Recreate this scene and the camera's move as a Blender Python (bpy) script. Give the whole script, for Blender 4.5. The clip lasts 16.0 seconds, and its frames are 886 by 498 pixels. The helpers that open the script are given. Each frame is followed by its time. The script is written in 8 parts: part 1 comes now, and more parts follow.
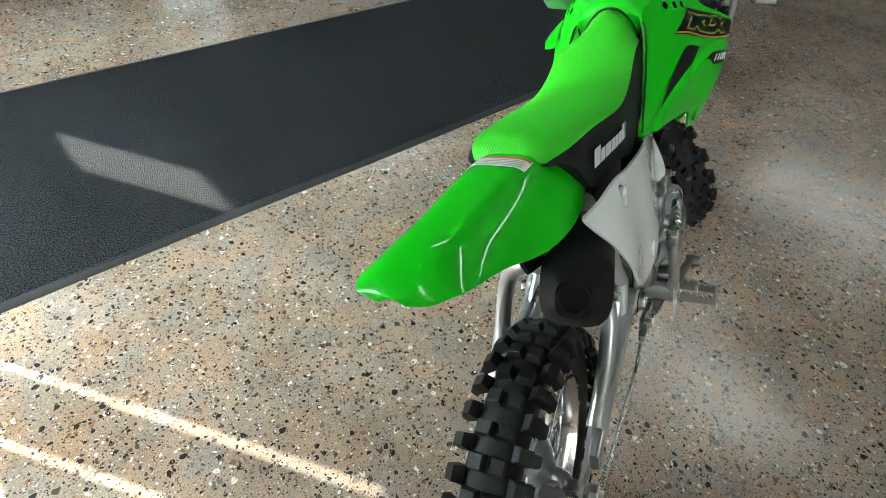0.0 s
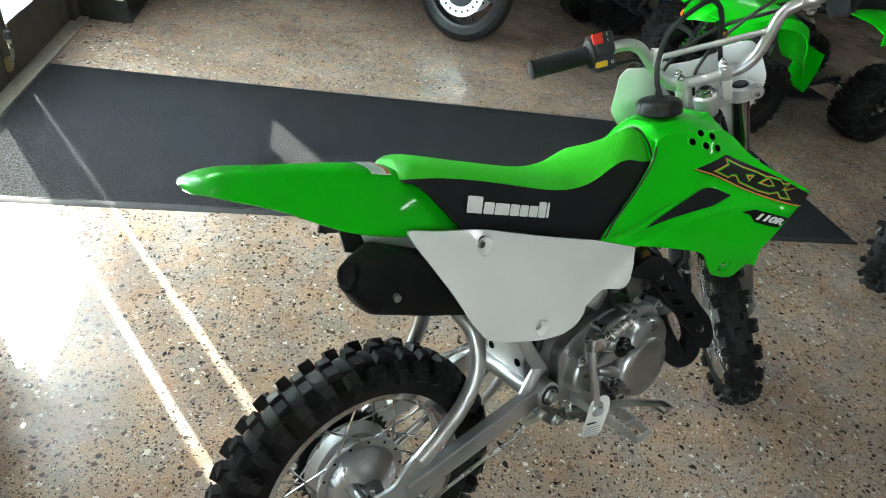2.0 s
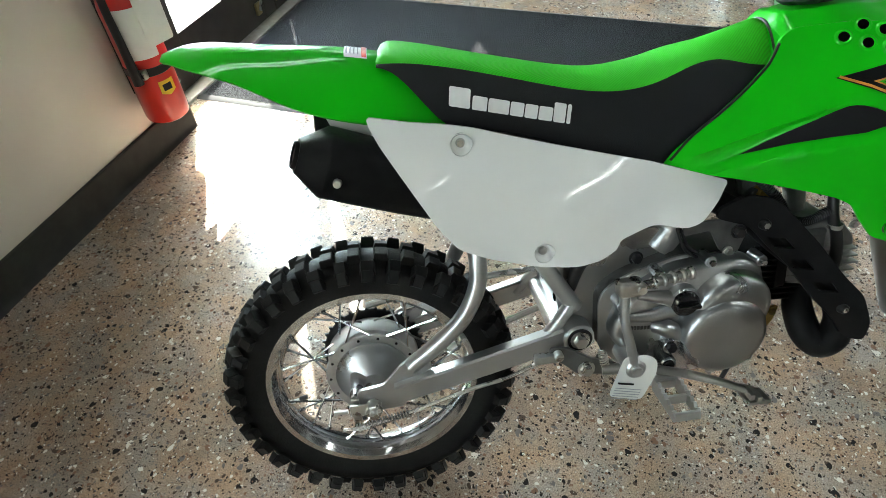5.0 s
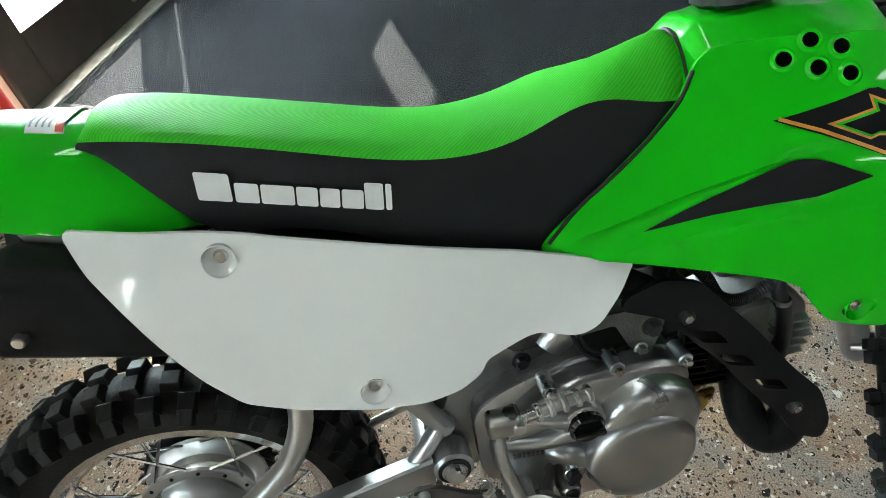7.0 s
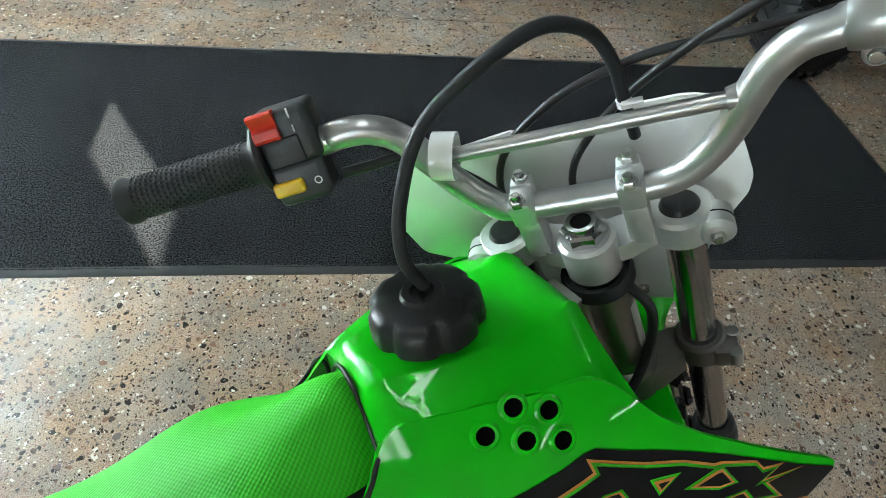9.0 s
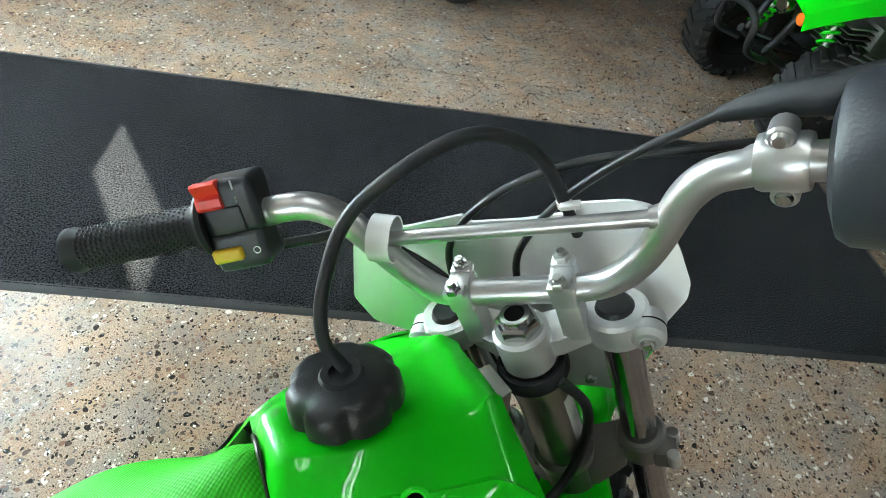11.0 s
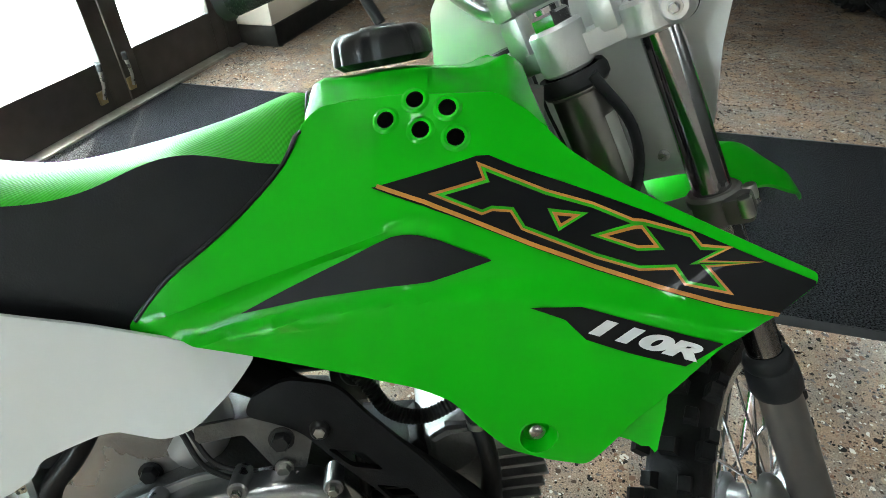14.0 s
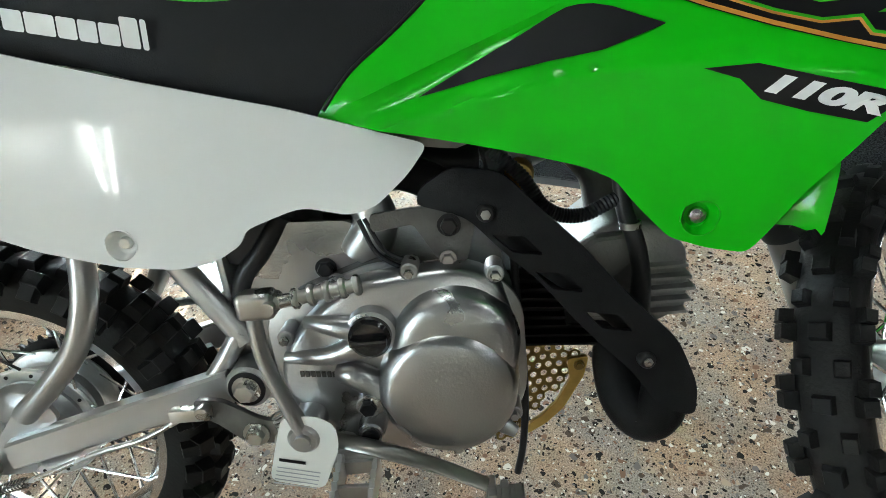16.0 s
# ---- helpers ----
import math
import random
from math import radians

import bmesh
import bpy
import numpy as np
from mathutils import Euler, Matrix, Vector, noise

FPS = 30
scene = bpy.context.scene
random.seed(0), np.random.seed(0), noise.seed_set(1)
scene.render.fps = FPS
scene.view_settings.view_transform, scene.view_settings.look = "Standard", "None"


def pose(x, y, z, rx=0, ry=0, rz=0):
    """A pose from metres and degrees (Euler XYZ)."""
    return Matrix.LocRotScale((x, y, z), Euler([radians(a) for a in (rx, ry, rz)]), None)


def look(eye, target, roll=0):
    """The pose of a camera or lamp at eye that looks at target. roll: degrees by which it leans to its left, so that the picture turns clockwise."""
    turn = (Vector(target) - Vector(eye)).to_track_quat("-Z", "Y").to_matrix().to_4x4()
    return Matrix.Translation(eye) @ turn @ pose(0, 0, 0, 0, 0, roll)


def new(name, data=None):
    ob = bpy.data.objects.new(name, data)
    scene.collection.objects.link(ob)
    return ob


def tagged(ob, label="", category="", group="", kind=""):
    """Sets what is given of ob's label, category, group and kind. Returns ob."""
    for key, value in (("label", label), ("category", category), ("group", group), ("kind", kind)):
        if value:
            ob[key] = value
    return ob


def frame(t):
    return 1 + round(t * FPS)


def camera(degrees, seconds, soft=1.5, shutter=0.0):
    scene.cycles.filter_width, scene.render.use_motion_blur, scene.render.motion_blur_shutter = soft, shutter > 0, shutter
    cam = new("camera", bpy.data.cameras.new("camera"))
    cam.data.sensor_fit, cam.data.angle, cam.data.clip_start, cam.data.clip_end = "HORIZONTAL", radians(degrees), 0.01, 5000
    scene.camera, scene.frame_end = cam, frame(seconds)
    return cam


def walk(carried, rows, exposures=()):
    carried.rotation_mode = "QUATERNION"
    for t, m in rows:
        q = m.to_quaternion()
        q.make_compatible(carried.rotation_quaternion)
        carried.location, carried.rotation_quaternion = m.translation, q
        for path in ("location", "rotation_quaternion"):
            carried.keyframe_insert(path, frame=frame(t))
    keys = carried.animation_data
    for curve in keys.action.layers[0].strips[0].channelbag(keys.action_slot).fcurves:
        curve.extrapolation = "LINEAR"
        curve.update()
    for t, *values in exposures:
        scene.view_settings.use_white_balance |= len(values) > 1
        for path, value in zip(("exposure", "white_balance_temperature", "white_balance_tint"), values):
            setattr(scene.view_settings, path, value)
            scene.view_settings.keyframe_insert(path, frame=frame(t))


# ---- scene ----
cam = camera(75.1, 16.0, 0.8)
PATH = [
    (0, (-0.464, -0.018, 1.075), (0.913, 0.426, -0.306), 8.6),
    (0.5, (-0.49, -0.157, 1.074), (0.871, 0.509, -0.231), 10.7),
    (1, (-0.43, -0.291, 1.1), (0.882, 0.577, -0.136), 12.2),
    (1.5, (-0.372, -0.383, 1.118), (0.841, 0.597, -0.134), 13.7),
    (2, (-0.32, -0.475, 1.126), (0.746, 0.7, -0.091), 13.4),
    (2.5, (-0.266, -0.606, 1.15), (0.599, 0.725, -0.067), 13.9),
    (3, (-0.196, -0.668, 1.153), (0.677, 0.678, -0.041), 16.0),
    (3.5, (-0.102, -0.699, 1.152), (0.643, 0.661, -0.111), 15.0),
    (4, (-0.037, -0.689, 1.12), (0.482, 0.688, -0.235), 8.7),
    (4.2, (-0.015, -0.682, 1.114), (0.387, 0.712, -0.263), 5.5),
    (6.3, (0.174, -0.46, 1.007), (0.235, 0.877, -0.478), -5.7),
    (6.5, (0.196, -0.439, 1.006), (0.283, 0.892, -0.484), -5.2),
    (7, (0.275, -0.367, 1.007), (0.494, 0.914, -0.513), -3.9),
    (7.5, (0.356, -0.274, 1.014), (0.688, 0.963, -0.523), -5.3),
    (8, (0.419, -0.197, 1.035), (0.903, 0.984, -0.505), -3.2),
    (8.5, (0.465, -0.139, 1.07), (1.107, 0.973, -0.464), 4.0),
    (9, (0.51, -0.098, 1.091), (1.288, 0.953, -0.422), 8.9),
    (9.2, (0.526, -0.082, 1.099), (1.335, 0.973, -0.395), 9.8),
    (11.3, (0.577, -0.116, 1.125), (1.353, 1.083, -0.275), 13.2),
    (11.5, (0.587, -0.142, 1.119), (1.309, 1.101, -0.272), 11.5),
    (12, (0.605, -0.215, 1.091), (1.202, 1.124, -0.269), 7.9),
    (12.5, (0.619, -0.277, 1.052), (1.079, 1.167, -0.253), 5.1),
    (13, (0.63, -0.326, 0.997), (0.995, 1.155, -0.297), 4.3),
    (13.5, (0.639, -0.363, 0.947), (0.906, 1.18, -0.297), 1.4),
    (14, (0.638, -0.396, 0.903), (0.812, 1.194, -0.297), -2.2),
    (14.5, (0.627, -0.424, 0.862), (0.683, 1.156, -0.363), -4.0),
    (15, (0.595, -0.447, 0.829), (0.603, 1.132, -0.399), -5.3),
    (15.5, (0.567, -0.475, 0.804), (0.525, 1.078, -0.457), -6.9),
    (16, (0.551, -0.51, 0.801), (0.448, 1.055, -0.439), -7.8),
]
walk(cam, [(t, look(eye, target, roll)) for t, eye, target, roll in PATH], [(0.0, 3.35, 6500.0, 1.0), (3.0, 3.45, 6500.0, 1.0), (7.0, 3.5, 6500.0, 1.0), (9.0, 3.2, 6500.0, 1.0), (11.2, 3.5, 6500.0, 1.0), (13.0, 3.55, 6500.0, 1.0), (16.0, 3.65, 6500.0, 1.0)])

from mathutils.geometry import delaunay_2d_cdt

# ---- light ----
U = Vector((0.912, -0.410, 0.0)).normalized()      # away from the door wall
V = Vector((0.410, 0.912, 0.0)).normalized()       # along the door wall
ROOM = Matrix(((U.x, V.x, 0, 0), (U.y, V.y, 0, 0), (0, 0, 1, 0), (0, 0, 0, 1)))
SUN_WAY = (U * 0.53 - V * 0.846).normalized() * math.cos(radians(46)) + Vector((0, 0, -math.sin(radians(46))))

world = bpy.data.worlds.new("sky")
scene.world = world
world.use_nodes = True
wn = world.node_tree
sky = wn.nodes.new("ShaderNodeTexSky")
sky.sky_type = "NISHITA"
sky.sun_disc = False
sky.sun_elevation = radians(46)
sky.sun_rotation = math.atan2(-SUN_WAY.x, -SUN_WAY.y)
wn.links.new(sky.outputs[0], wn.nodes["Background"].inputs[0])
wn.nodes["Background"].inputs[1].default_value = 0.095
sun_data = bpy.data.lights.new("sun", "SUN")
sun_data.energy, sun_data.angle, sun_data.color = 4.4, radians(0.6), (1.0, 0.95, 0.87)
sun = new("sun", sun_data)
sun.matrix_world = look(-20 * SUN_WAY, (0, 0, 0))


def daylight(name, u, v, z, wide, high, watts):
    """Sky light in an opening of the west wall."""
    d = bpy.data.lights.new(name, "AREA")
    d.shape, d.size, d.size_y, d.energy, d.color = "RECTANGLE", wide, high, watts, (0.77, 0.905, 1.0)
    o = new(name, d)
    p = ROOM @ Vector((u, v, z))
    o.matrix_world = Matrix.Translation(p) @ Matrix(((V.x, 0, -U.x, 0), (V.y, 0, -U.y, 0), (0, 1, 0, 0), (0, 0, 0, 1)))
    return o


daylight("door_daylight", -1.26, 1.64, 1.1, 1.4, 1.8, 30)
daylight("window_daylight", -1.26, 3.4, 1.87, 1.5, 1.2, 14)
# added fill at an unseen window; brightens the near side of the bike
daylight("unseen_window_fill", -1.26, -2.9, 1.6, 1.8, 2.1, 8.0)

# ---- materials ----
def material(name, color, rough=0.5, metal=0.0, second=None, scale=40.0, amount=0.5, bump=0.0, bump_scale=200.0,
             rough_var=0.0, coat=0.0, spread=0.0, transmission=0.0, spec=0.5):
    """A surface with two scales of variation: large patches between two colours and a fine relief."""
    m = bpy.data.materials.new(name)
    m.use_nodes = True
    nt = m.node_tree
    bsdf = nt.nodes["Principled BSDF"]
    bsdf.inputs["Roughness"].default_value = rough
    bsdf.inputs["Metallic"].default_value = metal
    bsdf.inputs["Coat Weight"].default_value = coat
    bsdf.inputs["Specular IOR Level"].default_value = spec
    bsdf.inputs["Coat Roughness"].default_value = 0.035
    bsdf.inputs["Transmission Weight"].default_value = transmission
    tc = nt.nodes.new("ShaderNodeTexCoord")
    n1 = nt.nodes.new("ShaderNodeTexNoise")
    n1.inputs["Scale"].default_value = scale
    n1.inputs["Detail"].default_value = 6
    nt.links.new(tc.outputs["Object"], n1.inputs["Vector"])
    ramp = nt.nodes.new("ShaderNodeValToRGB")
    second = second or tuple(c * 0.8 for c in color)
    ramp.color_ramp.elements[0].color = (*second, 1)
    ramp.color_ramp.elements[1].color = (*color, 1)
    ramp.color_ramp.elements[0].position = 0.5 - amount / 2
    ramp.color_ramp.elements[1].position = 0.5 + amount / 2
    nt.links.new(n1.outputs["Fac"], ramp.inputs["Fac"])
    out = ramp.outputs["Color"]
    if spread:
        info = nt.nodes.new("ShaderNodeObjectInfo")
        mul = nt.nodes.new("ShaderNodeMath")
        mul.operation = "MULTIPLY_ADD"
        mul.inputs[1].default_value = spread
        mul.inputs[2].default_value = 1 - spread / 2
        nt.links.new(info.outputs["Random"], mul.inputs[0])
        hsv = nt.nodes.new("ShaderNodeHueSaturation")
        nt.links.new(mul.outputs[0], hsv.inputs["Value"])
        nt.links.new(out, hsv.inputs["Color"])
        out = hsv.outputs["Color"]
    nt.links.new(out, bsdf.inputs["Base Color"])
    if rough_var:
        mr = nt.nodes.new("ShaderNodeMapRange")
        mr.inputs["To Min"].default_value = max(0.02, rough - rough_var)
        mr.inputs["To Max"].default_value = rough + rough_var
        n3 = nt.nodes.new("ShaderNodeTexNoise")
        n3.inputs["Scale"].default_value = scale * 0.37
        n3.inputs["Detail"].default_value = 8
        nt.links.new(tc.outputs["Object"], n3.inputs["Vector"])
        nt.links.new(n3.outputs["Fac"], mr.inputs["Value"])
        nt.links.new(mr.outputs[0], bsdf.inputs["Roughness"])
    if bump:
        n2 = nt.nodes.new("ShaderNodeTexNoise")
        n2.inputs["Scale"].default_value = bump_scale
        n2.inputs["Detail"].default_value = 3
        nt.links.new(tc.outputs["Object"], n2.inputs["Vector"])
        b = nt.nodes.new("ShaderNodeBump")
        b.inputs["Strength"].default_value = bump
        b.inputs["Distance"].default_value = 0.002
        nt.links.new(n2.outputs["Fac"], b.inputs["Height"])
        nt.links.new(b.outputs[0], bsdf.inputs["Normal"])
    return m


def terrazzo():
    """Ground and polished concrete: brown-grey matrix with dark, rusty and pale stones of several sizes."""
    m = bpy.data.materials.new("polished_concrete")
    m.use_nodes = True
    nt = m.node_tree
    bsdf = nt.nodes["Principled BSDF"]
    tc = nt.nodes.new("ShaderNodeTexCoord")
    warp = nt.nodes.new("ShaderNodeTexNoise")
    warp.inputs["Scale"].default_value = 45
    nt.links.new(tc.outputs["Object"], warp.inputs["Vector"])
    add = nt.nodes.new("ShaderNodeVectorMath")
    add.operation = "MULTIPLY_ADD"
    add.inputs[1].default_value = (0.016, 0.016, 0)
    nt.links.new(warp.outputs["Color"], add.inputs[0])
    nt.links.new(tc.outputs["Object"], add.inputs[2])
    base = nt.nodes.new("ShaderNodeTexNoise")
    base.inputs["Scale"].default_value = 2.2
    base.inputs["Detail"].default_value = 10
    base.inputs["Roughness"].default_value = 0.72
    nt.links.new(tc.outputs["Object"], base.inputs["Vector"])
    br = nt.nodes.new("ShaderNodeValToRGB")
    br.color_ramp.elements[0].color = (0.235, 0.183, 0.145, 1)
    br.color_ramp.elements[0].position = 0.4
    br.color_ramp.elements[1].color = (0.375, 0.302, 0.248, 1)
    br.color_ramp.elements[1].position = 0.62
    nt.links.new(base.outputs["Fac"], br.inputs["Fac"])
    patch = nt.nodes.new("ShaderNodeTexNoise")       # warm and grey patches of the matrix
    patch.inputs["Scale"].default_value = 11
    patch.inputs["Detail"].default_value = 5
    nt.links.new(tc.outputs["Object"], patch.inputs["Vector"])
    pr = nt.nodes.new("ShaderNodeValToRGB")
    pr.color_ramp.elements[0].color = (0.90, 0.97, 1.04, 1)
    pr.color_ramp.elements[0].position = 0.38
    pr.color_ramp.elements[1].color = (1.12, 0.98, 0.84, 1)
    pr.color_ramp.elements[1].position = 0.64
    nt.links.new(patch.outputs["Fac"], pr.inputs["Fac"])
    warm = nt.nodes.new("ShaderNodeMix")
    warm.data_type, warm.blend_type = "RGBA", "MULTIPLY"
    warm.inputs["Factor"].default_value = 1.0
    nt.links.new(br.outputs["Color"], warm.inputs["A"])
    nt.links.new(pr.outputs["Color"], warm.inputs["B"])
    color = warm.outputs["Result"]
    fine = nt.nodes.new("ShaderNodeTexNoise")
    fine.inputs["Scale"].default_value = 420
    fine.inputs["Detail"].default_value = 4
    nt.links.new(tc.outputs["Object"], fine.inputs["Vector"])
    fr = nt.nodes.new("ShaderNodeValToRGB")
    fr.color_ramp.elements[0].color = (0.48, 0.46, 0.44, 1)
    fr.color_ramp.elements[0].position = 0.35
    fr.color_ramp.elements[1].color = (1.32, 1.30, 1.27, 1)
    fr.color_ramp.elements[1].position = 0.65
    nt.links.new(fine.outputs["Fac"], fr.inputs["Fac"])
    mul = nt.nodes.new("ShaderNodeMix")
    mul.data_type, mul.blend_type = "RGBA", "MULTIPLY"
    mul.inputs["Factor"].default_value = 1.0
    nt.links.new(color, mul.inputs["A"])
    nt.links.new(fr.outputs["Color"], mul.inputs["B"])
    color = mul.outputs["Result"]
    for scale, keep, size in ((58, 0.62, 0.40), (112, 0.52, 0.42), (220, 0.5, 0.44)):
        cell = nt.nodes.new("ShaderNodeTexVoronoi")
        cell.voronoi_dimensions = "2D"
        cell.inputs["Scale"].default_value = scale
        nt.links.new(add.outputs[0], cell.inputs["Vector"])
        sep = nt.nodes.new("ShaderNodeSeparateColor")
        nt.links.new(cell.outputs["Color"], sep.inputs[0])
        big = nt.nodes.new("ShaderNodeMath")          # each stone has its own size
        big.operation = "MULTIPLY"
        big.inputs[1].default_value = size
        nt.links.new(sep.outputs["Green"], big.inputs[0])
        inside = nt.nodes.new("ShaderNodeMath")
        inside.operation = "LESS_THAN"
        nt.links.new(cell.outputs["Distance"], inside.inputs[0])
        nt.links.new(big.outputs[0], inside.inputs[1])
        chosen = nt.nodes.new("ShaderNodeMath")
        chosen.operation = "GREATER_THAN"
        chosen.inputs[1].default_value = keep
        nt.links.new(sep.outputs["Red"], chosen.inputs[0])
        both = nt.nodes.new("ShaderNodeMath")
        both.operation = "MULTIPLY"
        nt.links.new(inside.outputs[0], both.inputs[0])
        nt.links.new(chosen.outputs[0], both.inputs[1])
        tint = nt.nodes.new("ShaderNodeValToRGB")
        tint.color_ramp.interpolation = "CONSTANT"
        stops = ((0.0, (0.022, 0.019, 0.018)), (0.28, (0.075, 0.052, 0.040)), (0.48, (0.17, 0.095, 0.062)), (0.62, (0.13, 0.115, 0.105)),
                 (0.76, (0.33, 0.25, 0.18)), (0.87, (0.56, 0.51, 0.44)))
        els = tint.color_ramp.elements
        els[0].color, els[1].position, els[1].color = (*stops[0][1], 1), stops[1][0], (*stops[1][1], 1)
        for pos, c in stops[2:]:
            els.new(pos).color = (*c, 1)
        nt.links.new(sep.outputs["Blue"], tint.inputs["Fac"])
        mix = nt.nodes.new("ShaderNodeMix")
        mix.data_type = "RGBA"
        nt.links.new(both.outputs[0], mix.inputs["Factor"])
        nt.links.new(color, mix.inputs["A"])
        nt.links.new(tint.outputs["Color"], mix.inputs["B"])
        color = mix.outputs["Result"]
    nt.links.new(color, bsdf.inputs["Base Color"])
    rr = nt.nodes.new("ShaderNodeMapRange")
    rr.inputs["From Min"].default_value, rr.inputs["From Max"].default_value = 0.3, 0.7
    rr.inputs["To Min"].default_value, rr.inputs["To Max"].default_value = 0.17, 0.24
    nt.links.new(base.outputs["Fac"], rr.inputs["Value"])
    nt.links.new(rr.outputs[0], bsdf.inputs["Roughness"])
    bsdf.inputs["Specular IOR Level"].default_value = 0.5
    return m


def carpet():
    m = material("black_carpet", (0.045, 0.046, 0.050), 0.95, second=(0.0030, 0.0031, 0.0034), scale=240, amount=0.2)
    nt = m.node_tree
    bsdf = nt.nodes["Principled BSDF"]
    tc = nt.nodes.new("ShaderNodeTexCoord")
    vor = nt.nodes.new("ShaderNodeTexVoronoi")
    vor.inputs["Scale"].default_value = 270
    nt.links.new(tc.outputs["Object"], vor.inputs["Vector"])
    b = nt.nodes.new("ShaderNodeBump")
    b.inputs["Strength"].default_value = 0.9
    b.inputs["Distance"].default_value = 0.006
    nt.links.new(vor.outputs["Distance"], b.inputs["Height"])
    nt.links.new(b.outputs[0], bsdf.inputs["Normal"])
    bsdf.inputs["Sheen Weight"].default_value = 0.02
    bsdf.inputs["Sheen Roughness"].default_value = 0.4
    bsdf.inputs["Specular IOR Level"].default_value = 0.0
    return m


def ribbed(name, color, second, scale, angle=0.0, rough=0.55):
    """Vinyl with a fine woven rib, whose grooves are shaded in the colour too."""
    m = material(name, color, rough, second=second, scale=9, amount=0.8, spec=0.2)
    nt = m.node_tree
    tc = nt.nodes.new("ShaderNodeTexCoord")
    mp = nt.nodes.new("ShaderNodeMapping")
    mp.inputs["Rotation"].default_value = (0, 0, angle)
    nt.links.new(tc.outputs["Object"], mp.inputs["Vector"])
    w = nt.nodes.new("ShaderNodeTexWave")
    w.inputs["Scale"].default_value = scale
    w.inputs["Distortion"].default_value = 0.3
    nt.links.new(mp.outputs[0], w.inputs["Vector"])
    w2 = nt.nodes.new("ShaderNodeTexWave")
    w2.bands_direction = "Y"
    w2.inputs["Scale"].default_value = scale
    nt.links.new(mp.outputs[0], w2.inputs["Vector"])
    ad = nt.nodes.new("ShaderNodeMath")
    nt.links.new(w.outputs["Fac"], ad.inputs[0])
    weak = nt.nodes.new("ShaderNodeMath")
    weak.operation = "MULTIPLY"
    weak.inputs[1].default_value = 0.25
    nt.links.new(w2.outputs["Fac"], weak.inputs[0])
    nt.links.new(weak.outputs[0], ad.inputs[1])
    # shade of the grooves, multiplied into the base colour along the rib wave
    groove_shade = nt.nodes.new("ShaderNodeMapRange")
    groove_shade.inputs["To Min"].default_value = 0.8
    nt.links.new(w.outputs["Fac"], groove_shade.inputs["Value"])
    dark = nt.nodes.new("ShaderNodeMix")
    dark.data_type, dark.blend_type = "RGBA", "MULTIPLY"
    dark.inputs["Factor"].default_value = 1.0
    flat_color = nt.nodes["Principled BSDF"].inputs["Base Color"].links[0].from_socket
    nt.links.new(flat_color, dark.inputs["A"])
    nt.links.new(groove_shade.outputs[0], dark.inputs["B"])
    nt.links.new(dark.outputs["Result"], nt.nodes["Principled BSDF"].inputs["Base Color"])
    b = nt.nodes.new("ShaderNodeBump")
    b.inputs["Strength"].default_value = 0.28
    b.inputs["Distance"].default_value = 0.0012
    nt.links.new(ad.outputs[0], b.inputs["Height"])
    nt.links.new(b.outputs[0], nt.nodes["Principled BSDF"].inputs["Normal"])
    return m


def glowing(name, color, strength):
    m = bpy.data.materials.new(name)
    m.use_nodes = True
    bsdf = m.node_tree.nodes["Principled BSDF"]
    bsdf.inputs["Emission Color"].default_value = (*color, 1)
    bsdf.inputs["Emission Strength"].default_value = strength
    bsdf.inputs["Base Color"].default_value = (0.8, 0.8, 0.8, 1)
    return m


def poster_paper():
    """White sheet stuck to the glass, which daylight shines through."""
    m = material("white_poster", (0.85, 0.85, 0.84), 0.6, second=(0.8, 0.8, 0.8), scale=3)
    nt = m.node_tree
    tr = nt.nodes.new("ShaderNodeBsdfTranslucent")
    tr.inputs[0].default_value = (0.85, 0.86, 0.88, 1)
    mix = nt.nodes.new("ShaderNodeMixShader")
    mix.inputs[0].default_value = 0.5
    nt.links.new(nt.nodes["Principled BSDF"].outputs[0], mix.inputs[1])
    nt.links.new(tr.outputs[0], mix.inputs[2])
    nt.links.new(mix.outputs[0], nt.nodes["Material Output"].inputs["Surface"])
    return m


def clear_glass():
    m = bpy.data.materials.new("door_glass")
    m.use_nodes = True
    bsdf = m.node_tree.nodes["Principled BSDF"]
    bsdf.inputs["Base Color"].default_value = (0.95, 0.97, 0.96, 1)
    bsdf.inputs["Roughness"].default_value = 0.01
    bsdf.inputs["Transmission Weight"].default_value = 1.0
    bsdf.inputs["IOR"].default_value = 1.45
    return m


FLOOR = terrazzo()
CARPET = carpet()
MAT_EDGE = material("rubber_edging", (0.035, 0.035, 0.036), 0.6, scale=60, bump=0.2, spec=0.25)
WALL = material("painted_wall", (0.72, 0.66, 0.58), 0.75, second=(0.64, 0.58, 0.5), scale=3, amount=0.7, bump=0.15, bump_scale=300)
# far walls darkened in colour for the unlit depth and less bounce
FAR_WALL = material("darkened_far_wall", (0.09, 0.085, 0.08), 0.8, second=(0.07, 0.066, 0.062), scale=3, amount=0.7, bump=0.15, bump_scale=300)
CEILING = material("dark_ceiling", (0.07, 0.07, 0.072), 0.9, scale=4)
BASEBOARD = material("black_cove_base", (0.018, 0.017, 0.016), 0.45, second=(0.035, 0.033, 0.03), scale=20, bump=0.1, spec=0.3)
BRONZE = material("dark_bronze_aluminium", (0.06, 0.052, 0.046), 0.42, 0.5, second=(0.085, 0.075, 0.066), scale=14)
SILL = material("aluminium_threshold", (0.45, 0.42, 0.37), 0.45, 0.8, second=(0.3, 0.27, 0.23), scale=30, rough_var=0.1)
GLASS = clear_glass()
POSTER = poster_paper()
INK = material("grey_print", (0.35, 0.36, 0.38), 0.7)
